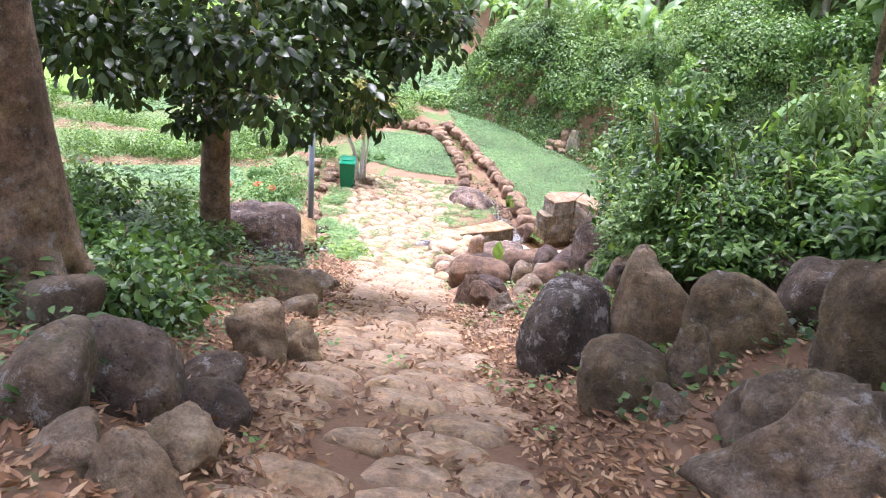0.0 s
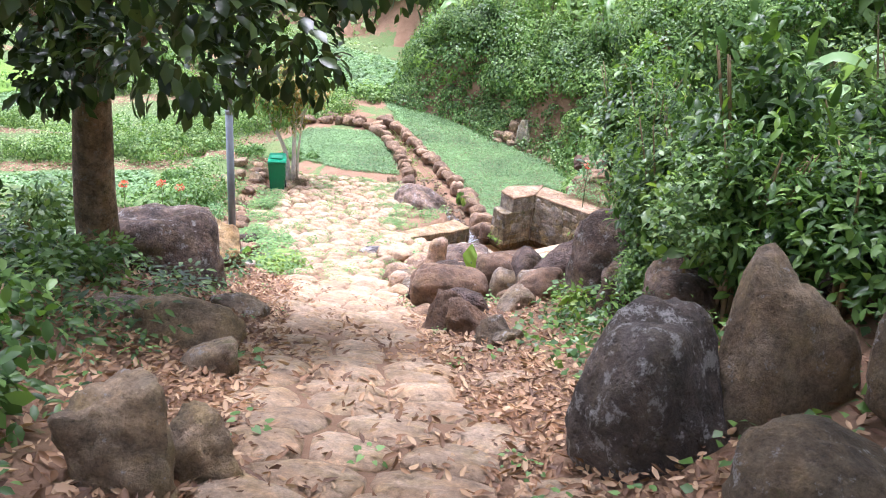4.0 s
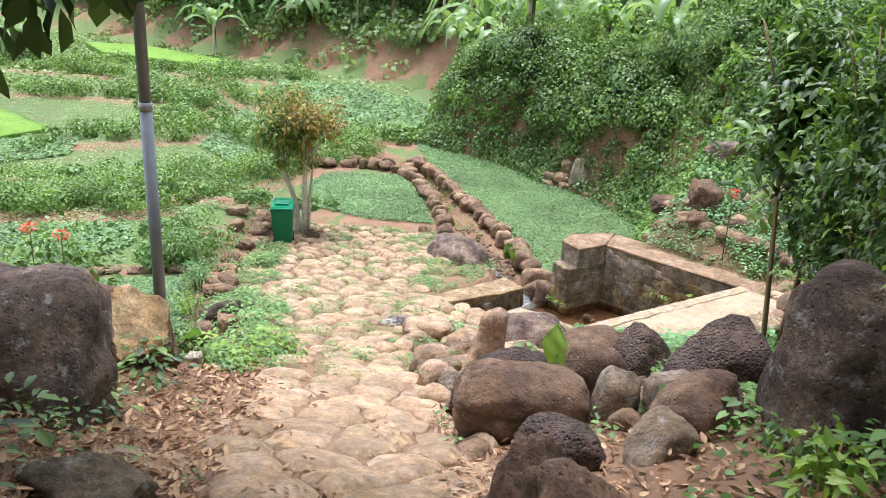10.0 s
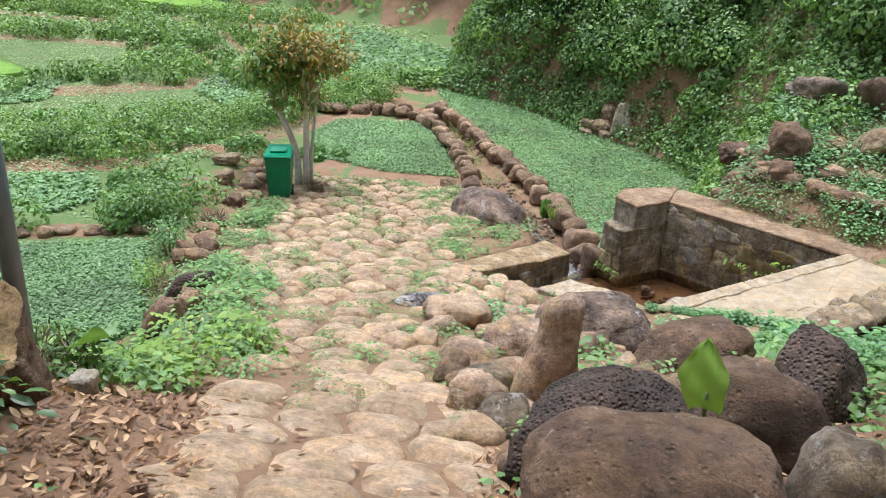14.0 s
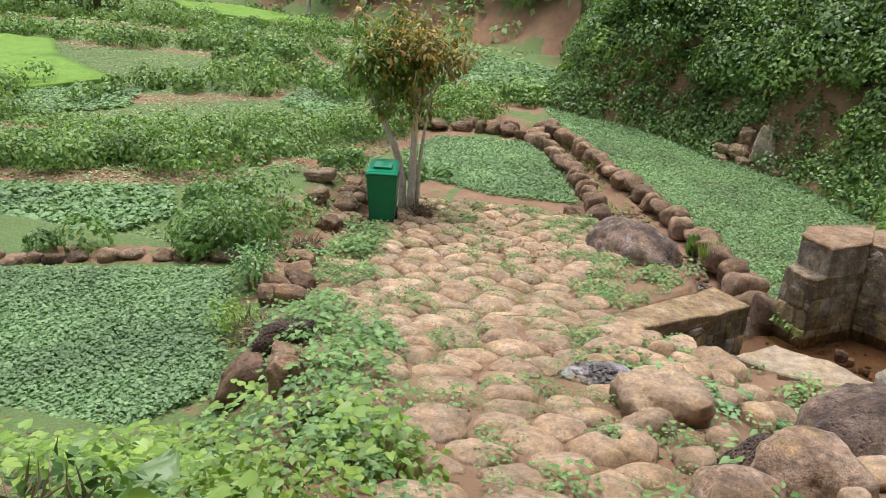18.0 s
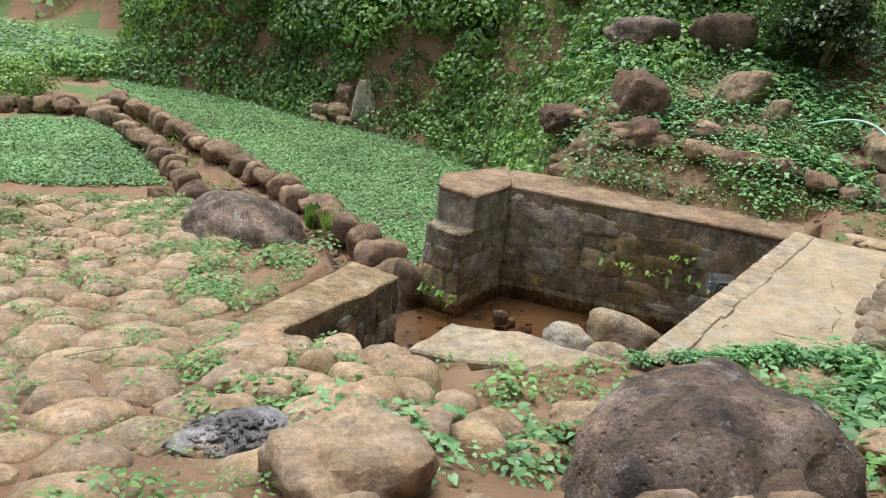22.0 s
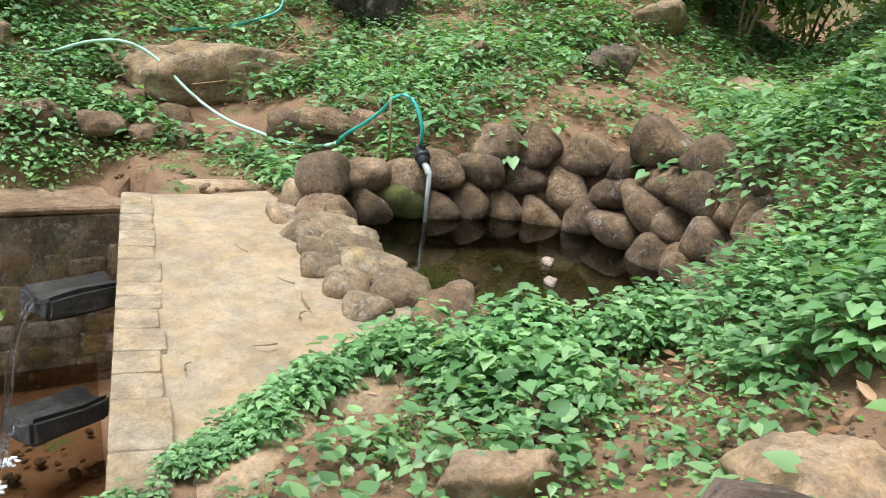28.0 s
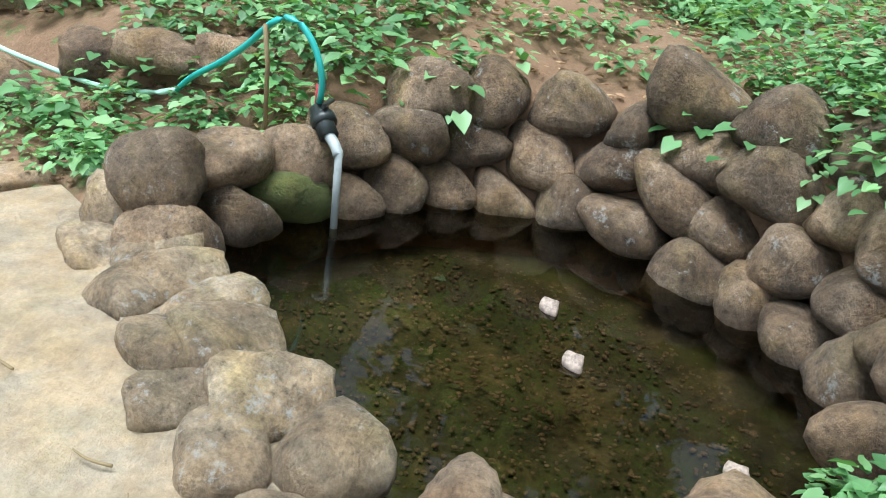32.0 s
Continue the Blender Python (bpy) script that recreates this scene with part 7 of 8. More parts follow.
tw = thing("dry_twig", pose(0, 0, 0), "dry forked twig lying over the flat boulder", "twig")
for q in ([(6.5, 23.9, 1.5), (6.95, 23.45, 1.3), (7.5, 23.0, 1.6)], [(6.95, 23.45, 1.3), (7.2, 23.1, 1.3)], [(6.4, 23.4, 1.2), (7.0, 23.2, 1.25), (7.6, 22.9, 1.8)]):
    part("twig", tube(smooth_line(q, 10), 0.009, 5), CANE, tw)

for q, (x, y, a, n) in enumerate([(3.05, 20.1, 40, 0.26), (3.25, 20.35, 80, 0.14), (2.85, 20.0, 10, 0.1), (2.4, 19.95, 140, 0.12), (3.6, 20.9, 60, 0.2), (2.0, 20.1, 20, 0.08), (-2.9, 20.4, 15, 0.5), (-3.4, 18.6, 70, 0.3)]):
    f = thing("dry_twig", pose(x, y, (0.668 if x > 0 else gz(x, y) + 0.1), 0, 0, a), "short dry straw-coloured twig lying on the ground", "twig", "twigs")
    part("twig", tube(smooth_line([(-n / 2, 0, 0.006), (0, 0.02, 0.012), (n / 2, 0, 0.008)], 8), 0.006, 6, 0.003), CANE, f)


# ---- leaf litter, creepers and low plants ----
def litter(name, n, region, size, label, seed, lift=0.0):
    g = np.random.default_rng(seed)
    (x0, x1, y0, y1), dens = region
    x, y = g.uniform(x0, x1, n), g.uniform(y0, y1, n)
    k = g.random(n) < dens(x, y)
    x, y = x[k], y[k]
    m = len(x)
    a = g.uniform(0, 6.28, m)
    axis = np.stack([np.cos(a), np.sin(a), g.normal(0, 0.25, m)], 1)
    s = size * g.uniform(0.5, 1.4, m)
    pos = np.stack([x, y, ground_z(x, y) + 0.02 + lift * g.random(m)], 1)
    return tagged(piece(name, leaves(name, pos, axis, (0, 0, 1) + g.normal(scale=0.38, size=(m, 3)), s, s * g.uniform(0.3, 0.5, m), LITTER, "curl")), label, "leaf litter", kind="stuff")


def upper_litter(x, y):
    off = np.abs(x - path_x(y)) / path_half(y)
    d = np.where(off < 0.8, (0.2 + 0.18 * np.sin(y * 3.1 + x * 5)) * (1 - 0.6 * ramp(y, 8, 11)), np.where(off < 1.7, 1.0, np.where(x > path_x(y), 0.35, 0.5)))
    return np.clip(d, 0, 1) * (1 - 0.35 * ramp(y, 9.5, 11.5) - 0.65 * ramp(y, 12.0, 14.5)) * (1 - 0.55 * ramp(off, 2.2, 4.0))


litter("fallen_leaves", 92000, ((-4.5, 5.5, -3, 15.5), upper_litter), 0.08, "carpet of curled dry brown leaves along the path", 1, 0.05)
litter("fallen_leaves", 1500, ((-0.9, 2.6, 11.5, 17.5), lambda x, y: ((x - path_x(y) - path_half(y)) > -0.1) * 0.8), 0.08, "dry leaves between the piled boulders", 5, 0.02)
litter("fallen_leaves", 1700, ((-7.5, -3.0, 23.5, 28.5), lambda x, y: 0.8 + 0 * x), 0.10, "dry brown leaves round the bin", 2, 0.03)
litter("fallen_leaves", 4200, ((-8.6, -1.3, 26, 30.6), lambda x, y: (ground_z(x, y) > -1.3) * 0.9), 0.08, "dry leaves and straw between the bin and the stream", 4, 0.03)

SPRING_IN = inside(SPRING)
WALK_IN = inside(WALKWAY)
SLAB_IN = inside(NEAR_SLAB)
POOL_IN = inside(POOL)


def free(x, y):
    hose_strip = (x > 5.95) & (x < 6.75) & (y > 22.1) & (y < 24.3)
    return ~hose_strip & (SPRING_IN(x, y) < -0.35) & (WALK_IN(x, y) < -0.02) & (SLAB_IN(x, y) < -0.03) & (POOL_IN(x, y) < -0.3)


litter("fallen_leaves", 7000, ((2.0, 9.0, 16.5, 27), lambda x, y: 0.8 * free(x, y) * (ground_z(x, y) > 0.68)), 0.055, "thin scatter of dry leaves on the slope", 3, 0.01)
# heart-leaved herbs round the spring
herbs("heart_leaf_herbs", 460, ((2.45, 4.1, 18.15, 19.42), lambda x, y: (SPRING_IN(x, y) < -0.16) * (WALK_IN(x, y) < -0.1) * ((x > 2.95) | (y > 18.6)) * (np.hypot(x - 3.12, y - 19.3) > 0.3) * (np.hypot(x - 2.25, y - 18.35) > 0.3) * 1.0), 0.072, HERB, "lush heart-leaved green herbs beside the pond", "herbs", 0.30, 0.16, 24, 11, 0.1, "ivy")
herbs("heart_leaf_herbs", 1800, ((1.95, 6.6, 14.8, 18.4), lambda x, y: (SPRING_IN(x, y) < -0.28) * (y < 17.75 + 0.3 * (x - 2.0)) * (x > 1.9 + 0.3 * (y - 16)) * 1.0), 0.08, HERB, "lush heart-leaved green herbs on the bank of the pond", "herbs", 0.34, 0.2, 22, 12, 0.1, "heart")
herbs("heart_leaf_herbs", 620, ((0.95, 2.9, 19.3, 19.82), lambda x, y: (y < 19.76 - 0.102 * (x - 1.08)) * (y > 19.52 - 0.102 * (x - 1.08)) * 1.0), 0.055, HERB, "narrow strip of small herbs along the walkway", "herbs", 0.15, 0.1, 14, 13, -0.4, "ivy")
herbs("heart_leaf_herbs", 120, ((1.6, 2.7, 18.3, 19.1), lambda x, y: 0.9 + 0 * x), 0.095, HERB, "herbs growing round the flat stones", "herbs", 0.2, 0.17, 12, 131, 0.4, "ivy")
herbs("heart_leaf_herbs", 5400, ((5.6, 15, 15.0, 30), lambda x, y: free(x, y) * (0.35 + 0.65 * ramp(x + 0.6 * (y - 20), 6.0, 8.5))), 0.115, HERB, "heart-leaved creeping herbs spread over the slope", "herbs", 0.34, 0.22, 13, 14, 0.2, lobe=0.75)
herbs("heart_leaf_herbs", 3000, ((1.9, 6.8, 23.6, 30), lambda x, y: free(x, y) * (ground_z(x, y) > 0.4) * 0.9), 0.075, HERB, "patchy green herbs between the stones of the slope", "herbs", 0.22, 0.2, 14, 15, 0.16)
herbs("heart_leaf_herbs", 420, ((-1.5, 2.6, 17.6, 19.9), lambda x, y: free(x, y) * (np.abs(x - path_x(y)) > path_half(y)) * ((y < 19.25) | (x > 1.5)) * 0.9), 0.075, HERB, "patchy herbs between the paving and the pool", "herbs", 0.16, 0.15, 12, 16, 0.5)
herbs("heart_leaf_herbs", 130, ((4.9, 6.3, 20.6, 22.3), lambda x, y: (WALK_IN(x, y) < -0.08) * (SPRING_IN(x, y) < -0.3) * (y < 21.9) * 0.9), 0.09, HERB, "herb clump growing between the pond stones", "herbs", 0.26, 0.18, 13, 17, 0.42, "ivy")
herbs("heart_leaf_herbs", 420, ((5.4, 7.5, 20.0, 24.4), lambda x, y: free(x, y) * 0.9), 0.09, HERB, "herbs among stones above the pond", "herbs", 0.2, 0.18, 12, 171, 0.4)
herbs("paving_weeds", 120, ((4.95, 6.2, 21.7, 24.2), lambda x, y: (WALK_IN(x, y) < -0.05) * 1.0), 0.045, WEED, "small weeds at the far end of the walkway", "weeds", 0.09, 0.12, 14, 172, 0.3)
herbs("slope_herbs", 900, ((1.8, 6.0, 23.0, 26.8), lambda x, y: (np.abs(side(x, y, 1.9, 25.95, 5.5, 23.55) - 0.1) < 0.32) * 1.0), 0.055, WEED, "low herbs and grass along the top of the pool wall", "herbs", 0.14, 0.14, 14, 173, 0.2)
# weeds in the joints of the paving
herbs("paving_weeds", 2600, ((-7.2, -0.8, 14.5, 27.5), lambda x, y: np.where(np.abs(x - path_x(y)) < path_half(y) * 0.6, 0.5, 0.9) * (x < path_x(y) + path_half(y) + 0.5) * (x > path_x(y) - path_half(y) - 0.4) * ~((x > -1.9) & (y > 20.7))), 0.046, WEED, "small green weeds in the joints of the paving", "weeds", 0.12, 0.14, 24, 18, 0.66, lobe=1.5)
herbs("paving_weeds", 2600, ((-8.5, -3.0, 14.0, 24.5), lambda x, y: (x < path_x(y) - path_half(y) + 0.35) * (x > path_x(y) - path_half(y) - 1.5) * 1.0), 0.07, WEED, "leafy weeds along the edge of the terrace", "weeds", 0.22, 0.17, 14, 19, 0.36)
herbs("paving_weeds", 260, ((-5.8, -2.9, 13.6, 17.2), lambda x, y: (x < path_x(y) - path_half(y) - 0.05) * 1.0), 0.10, LIME, "bright yellow-green herbs below the pole", "weeds", 0.3, 0.22, 14, 191, 0.35)
herbs("paving_weeds", 1500, ((-8.6, -1.6, 26.0, 30.4), lambda x, y: (ground_z(x, y) > -1.3) * 0.9), 0.06, WEED, "low weeds behind the bin", "weeds", 0.12, 0.16, 12, 192, 0.45)
herbs("path_weeds", 420, ((-2.6, 2.4, 2.0, 14.5), lambda x, y: np.where(np.abs(np.abs(x - path_x(y)) - path_half(y) - 0.15) < 0.3, 0.9, 0.02)), 0.065, WEED, "small seedlings along the sides of the path", "weeds", 0.14, 0.12, 9, 193, 0.5, lobe=1.7)
herbs("bank_herbs", 500, ((1.6, 4.2, 10.0, 17.6), lambda x, y: ((x - path_x(y) - path_half(y)) > 1.7) * 0.9), 0.085, WEED, "bright green herbs on the bank behind the boulders", "herbs", 0.26, 0.2, 13, 194, 0.4)
herbs("paving_weeds", 150, ((-2.4, -0.9, 22.2, 25.2), lambda x, y: (side(x, y, -1.95, 21.75, -0.62, 23.85) < -0.08) * 1.0), 0.075, WEED, "green weeds beside the ramp wall", "weeds", 0.14, 0.15, 13, 195, 0.3)
herbs("paving_weeds", 260, ((-2.2, 1.0, 18.6, 20.9), lambda x, y: free(x, y) * 1.0), 0.06, WEED, "weeds between the stones above the pool", "weeds", 0.12, 0.12, 12, 196, 0.5, lobe=2.0)
herbs("joint_weeds", 7000, ((-7.2, 1.0, 14.0, 27.5), lambda x, y: (x < path_x(y) + path_half(y) + 0.6) * (x > path_x(y) - path_half(y) - 0.2) * free(x, y) * 1.0), 0.026, WEED, "tiny weeds and moss in the joints between the stones", "weeds", 0.085, 0.08, 10, 199, 0.55, "blade", lobe=1.3)
STREAM = lambda x, y: np.abs(x - np.interp(y, [24.1, 27, 29.3, 31.5, 34, 36.5], [0.1, -1.15, -2.1, -2.95, -3.9, -5.2]))
carpet("stream_grass", 5200, ((-5.4, -1.2, 28.0, 36.0), lambda x, y: (STREAM(x, y) < 0.5) * ramp(y, 27.5, 30.0)), 0.2, GRASS, "pale green grass choking the upper stream", "grass", 0.16, "blade", 61, tilt=0.8, clump=0.35, ratio=0.16)
herbs("stream_weeds", 380, ((-5.4, -1.0, 27.6, 36.0), lambda x, y: (STREAM(x, y) < 0.5) * 1.0), 0.05, WEED, "low weeds along the upper stream", "weeds", 0.12, 0.13, 12, 62, 0.45)
herbs("paving_weeds", 420, ((1.2, 3.6, 17.4, 19.5), lambda x, y: (SPRING_IN(x, y) < -0.2) * (WALK_IN(x, y) < -0.05) * 1.0), 0.034, WEED, "tiny weeds on the bare soil by the pond", "weeds", 0.06, 0.08, 10, 198, 0.42, "blade", lobe=2.4)
litter("fallen_leaves", 500, ((1.2, 3.8, 16.8, 19.5), lambda x, y: (SPRING_IN(x, y) < -0.2) * (WALK_IN(x, y) < -0.05) * 0.8), 0.045, "dry leaf crumbs on the soil by the pond", 7, 0.01)
# small ferns on the pool wall and moss at the foot of the pier
for (ax, ay), (bx, by), z0, count, lab in [((2.7, 24.13), (3.9, 23.3), -0.38, 26, "row of small ferns growing from a joint of the pool wall"), ((0.46, 24.56), (0.82, 24.2), -0.9, 34, "moss and tiny ferns at the foot of the pier"), ((3.3, 23.72), (3.7, 23.44), -0.1, 8, "small seedlings on the pool wall")]:
    f = thing("wall_ferns", pose(0, 0, 0), lab, "ferns", "wall ferns")
    q = rng.random(count)
    P = np.stack([ax + (bx - ax) * q - 0.03, ay + (by - ay) * q - 0.05, z0 + rng.normal(0, 0.05, count)], 1)
    A = np.stack([rng.normal(-0.5, 0.4, count), rng.normal(-0.8, 0.3, count), rng.normal(0.0, 0.5, count)], 1)
    piece("fronds", leaves("fronds", P, A, np.tile((-0.3, -0.3, 1.0), (count, 1)), rng.uniform(0.06, 0.13, count), rng.uniform(0.035, 0.07, count), LIME, "heart"), f)
# creepers on the banks
carpet("bank_creepers", 14000, ((1.2, 6.0, 2.5, 14.5), lambda x, y: ((x - path_x(y) - path_half(y)) > 0.55) * 0.55), 0.085, SHRUB, "small green plants on the earth bank", "undergrowth", 0.25, "blade", 20, clump=0.5)
herbs("undergrowth_plants", 2600, ((-7.5, -0.6, 1.0, 12.5), lambda x, y: ((path_x(y) - path_half(y) - x) > 0.7) * np.where(path_x(y) - path_half(y) - x > 1.6, 0.95, 0.5)), 0.12, SHRUB, "green leafy undergrowth under the trees", "undergrowth", 0.34, 0.24, 14, 21, 0.34, "long", 0.42)


def cliff(x, y):
    b = bank_side(x, y)
    niche = np.hypot(x - 0.5, y - 35.35) < 0.6
    bare = np.sin(1.3 * x + 2.1 * y) + np.sin(2.9 * x - 1.2 * y + 1.0) > 1.6
    return ((b > 0.1) & (b < 4.5)) * ~niche * np.where(bare & (b < 1.2), 0.3, 1.0) * np.where((y > 49) & (b < 1.5), 0.35, 1.0)


hedge("bank_creepers", 9000, ((-8, 10, 28.5, 60), lambda x, y: cliff(x, y) * (y < 44) * 1.0), 0.36, 0.12, 60, CREEPER, "thick green creepers hanging over the steep bank", "creepers", 22, 0.1)
hedge("bank_creepers", 4200, ((-8, 10, 28.5, 60), lambda x, y: cliff(x, y) * (y >= 42) * 1.0), 0.6, 0.3, 36, SHRUB, "green growth over the far part of the bank", "creepers", 24, 0.1)
hedge("bank_creepers", 2200, ((-7.5, 1, 34.5, 45), lambda x, y: cliff(x, y) * (bank_side(x, y) < 2.6) * 1.0), 0.36, 0.13, 54, CREEPER, "thick green creepers hanging over the bend of the bank", "creepers", 28, 0.1)
for n, radius, leaf, per, mat, seed, lab in [(230, 0.9, 0.15, 400, SHRUB, 81, "dark rounded bushes billowing from the steep bank"), (420, 0.85, 0.13, 430, BUND, 82, "yellow-green rounded bushes on the steep bank"), (300, 0.8, 0.14, 380, CREEPER, 83, "mid-green rounded bushes on the steep bank"), (260, 0.6, 0.17, 130, YOUNG, 84, "pale young shoots over the bushes of the bank")]:
    hedge("bank_bushes", n, ((-7, 9, 29, 50), lambda x, y: cliff(x, y) * (bank_side(x, y) > 0.9) * (bank_side(x, y) < 3.6) * 0.9), radius, leaf, per, mat, lab, "bushes", seed, 0.8)
hedge("bank_creepers", 1000, ((1.6, 8.5, 26.8, 34), lambda x, y: (ground_z(x, y) > -1.1) * 0.8), 0.3, 0.12, 60, BUND, "bright green plants on the slope above the field", "creepers", 23, 0.1)
hedge("far_growth", 2600, ((-62, -4, 58, 92), lambda x, y: np.where(side(x, y, -14, 66, -70, 92) > 1.8, 1.0, 0.3) * (side(x, y, -14, 66, -70, 92) > 0.3) * (side(x, y, -14, 66, -70, 92) < 9)), 1.1, 0.5, 40, FARLEAF, "tangled green growth over the far slope", "thicket", 25, 0.2)
hedge("hill_growth", 1100, ((-10, 17, 28, 62), lambda x, y: (bank_side(x, y) > 4) * (bank_side(x, y) < 15) * 1.0), 1.0, 0.36, 44, FARLEAF, "light green growth over the hill above the bank", "thicket", 26, 0.2)
hedge("far_growth", 800, ((-17, 3, 56, 76), lambda x, y: (bank_side(x, y) > 1.5) * 1.0), 1.4, 0.55, 40, FARLEAF, "light green thicket closing the valley", "thicket", 27, 0.2)
herbs("pile_weeds", 230, ((-1.0, 2.4, 11.5, 17.4), lambda x, y: ((x - path_x(y) - path_half(y)) > -0.1) * 1.0), 0.075, WEED, "green weeds between the piled boulders", "weeds", 0.16, 0.15, 12, 197, 0.45, lobe=1.6)
# plants on the bunds between the terraces
PADDY_L = [(-21.4, 33.9), (-19.8, 37.0), (-24.0, 39.6), (-26.6, 42.6), (-30, 42.8), (-46, 41), (-40, 30)]
PADDY_R = [(-22.5, 63.4), (-23.6, 66.2), (-33.6, 71.0), (-38, 70.4), (-34, 66)]
def bund(ax, ay, bx, by, w):
    def f(x, y):
        n = math.hypot(bx - ax, by - ay)
        u = ((x - ax) * (bx - ax) + (y - ay) * (by - ay)) / n / n
        return (np.abs(side(x, y, ax, ay, bx, by)) < w * (0.75 + 0.35 * np.sin(u * 17) + 0.2 * np.sin(u * 41))) * ((u > 0) & (u < 1))
    return f


BUNDS = [(*line, *growth) for line, growth in zip(BUND_LINES, [(420, 0.55, BUND), (900, 0.75, BUND), (620, 0.7, BUND), (560, 0.75, BUND), (900, 0.8, BUND), (560, 0.9, CREEPER), (800, 1.0, BUND), (800, 1.0, BUND), (200, 0.4, WEED), (600, 0.9, WEED), (220, 0.3, WEED), (500, 0.9, BUND), (260, 0.5, WEED), (420, 0.6, WEED), (160, 0.35, WEED)])]
for i, (ax, ay, bx, by, w, n, hgt, mat) in enumerate(BUNDS):
    near = i in (0, 1, 2, 8, 10, 12, 14)
    hedge("bund_plants", int(n * (0.75 if near else 0.22)), ((min(ax, bx) - 2, max(ax, bx) + 2, min(ay, by) - 2, max(ay, by) + 2), bund(ax, ay, bx, by, w)), hgt * (0.85 if near else 0.7), 0.095 if near else 0.16, 210 if near else 140, mat, "leafy green growth along an earth bund", "plants", 30 + i)
FLATS = [inside(p) for p in (POND_B, POND_C, POND_D, POND_E, PADDY_L, PADDY_R, FAR_POND)]
open_ground = lambda x, y: 0.8 * (np.maximum.reduce([f(x, y) for f in FLATS]) < -0.15)
carpet("terrace_plants", 85000, ((-32, -8.5, 22, 47), open_ground), 0.085, MEADOW, "low pale green plants over the flooded terraces", "watercress", 0.035, "blade", 50, tilt=0.22, ratio=0.8)
carpet("terrace_plants", 30000, ((-75, -9, 44, 80), lambda x, y: open_ground(x, y) * (side(x, y, -14, 66, -70, 92) < -0.3)), 0.28, MEADOW, "pale green plants over the far terraces", "watercress", 0.10, "blade", 51, tilt=0.35, ratio=0.7)
hedge("far_growth", 420, ((-70, -22, 50, 80), open_ground), 0.55, 0.2, 60, BUND, "low weedy growth on the far terraces", "plants", 52, 0.2)
for plan, lift, lab in ((PADDY_L, 0.05, "bright green young rice in a flooded paddy"), (PADDY_R, 0.3, "bright green rice terrace at the foot of the far slope")):
    cx, cy = (sum(p[k] for p in plan) / len(plan) for k in (0, 1))
    top = gz(cx, cy) + lift + 0.12
    paddy = tagged(thing("rice_paddy", pose(0, 0, 0), lab, "rice", "rice paddies"), lab, "rice", "rice paddies")
    part("sward", prism(plan, top - 0.9, top, 0.05, 6, 0.04, 3), SWARD, paddy, "dense lime-green rice tops", smooth=True)


# loose pebbles on bare soil and on the bed of the pond
def pebbles(name, n, region, size, mat, label, seed, level=None):
    g = np.random.default_rng(seed)
    (x0, x1, y0, y1), dens = region
    x, y = g.uniform(x0, x1, n), g.uniform(y0, y1, n)
    k = g.random(n) < dens(x, y)
    x, y = x[k], y[k]
    z = ground_z(x, y) if level is None else np.full(len(x), level)
    v, f = sphere(1)
    m, q = len(x), len(v)
    s = size * g.uniform(0.4, 1.0, m) ** 1.5
    w = v[None] * (s[:, None] * g.uniform(0.6, 1.3, (m, 3)) * (1, 1, 0.6))[:, None, :] * g.uniform(0.8, 1.2, (m, q, 1))
    V = w + np.stack([x, y, z + 0.1 * s], 1)[:, None, :]
    F = (f[None] + (np.arange(m) * q)[:, None, None]).reshape(-1, 3)
    return tagged(piece(name, fast_mesh(name, V.reshape(-1, 3), F, mat, smooth=True)), label, "pebbles", kind="stuff")


pebbles("soil_pebbles", 1500, ((-7.5, -0.8, 14, 28), lambda x, y: ~((x > -1.9) & (y > 20.5)) * 1.0), 0.05, KERBSTONE, "small loose stones between the cobbles", 1)
pebbles("soil_pebbles", 3200, ((1.2, 4.0, 16.5, 19.5), lambda x, y: (SPRING_IN(x, y) < -0.2) * (WALK_IN(x, y) < -0.1) * 1.0), 0.019, EDGE, "gravel on bare soil beside the pond", 2)
pebbles("soil_clods", 5000, ((-4.6, -0.6, 6.0, 15.0), lambda x, y: ((path_x(y) - path_half(y) - x) > -0.15) * 1.0), 0.035, EARTH, "crumbled reddish-brown soil beside the path", 8)
pebbles("soil_clods", 3500, ((2, 9, 20.5, 29), lambda x, y: free(x, y) * (ground_z(x, y) > 0.4) * 0.9), 0.035, EARTH, "crumbled soil on the slope above the pool", 9)
pebbles("soil_pebbles", 900, ((2, 9, 21, 29), lambda x, y: free(x, y) * (ground_z(x, y) > 0.4) * 0.9), 0.07, KERBSTONE, "loose stones on the slope", 3)
pebbles("pond_pebbles", 5000, ((3.2, 6.1, 17.9, 20.8), lambda x, y: (SPRING_IN(x, y) > 0.02) * 1.0), 0.016, PEBBLE, "small brown pebbles on the bed of the pond", 4, 0.35)
pebbles("pool_pebbles", 500, ((-0.8, 4.0, 21, 24.8), lambda x, y: (POOL_IN(x, y) > 0.1) * 1.0), 0.05, PEBBLE, "dark pebbles on the bed of the pool", 5, -1.2)
pebbles("stream_pebbles", 1100, ((-2.4, 0.9, 24.3, 29.5), lambda x, y: (STREAM(x, y) < 0.45) * (ground_z(x, y) < -1.2) * 1.0), 0.075, PEBBLE, "brown stones in the stream", 6, -1.2)


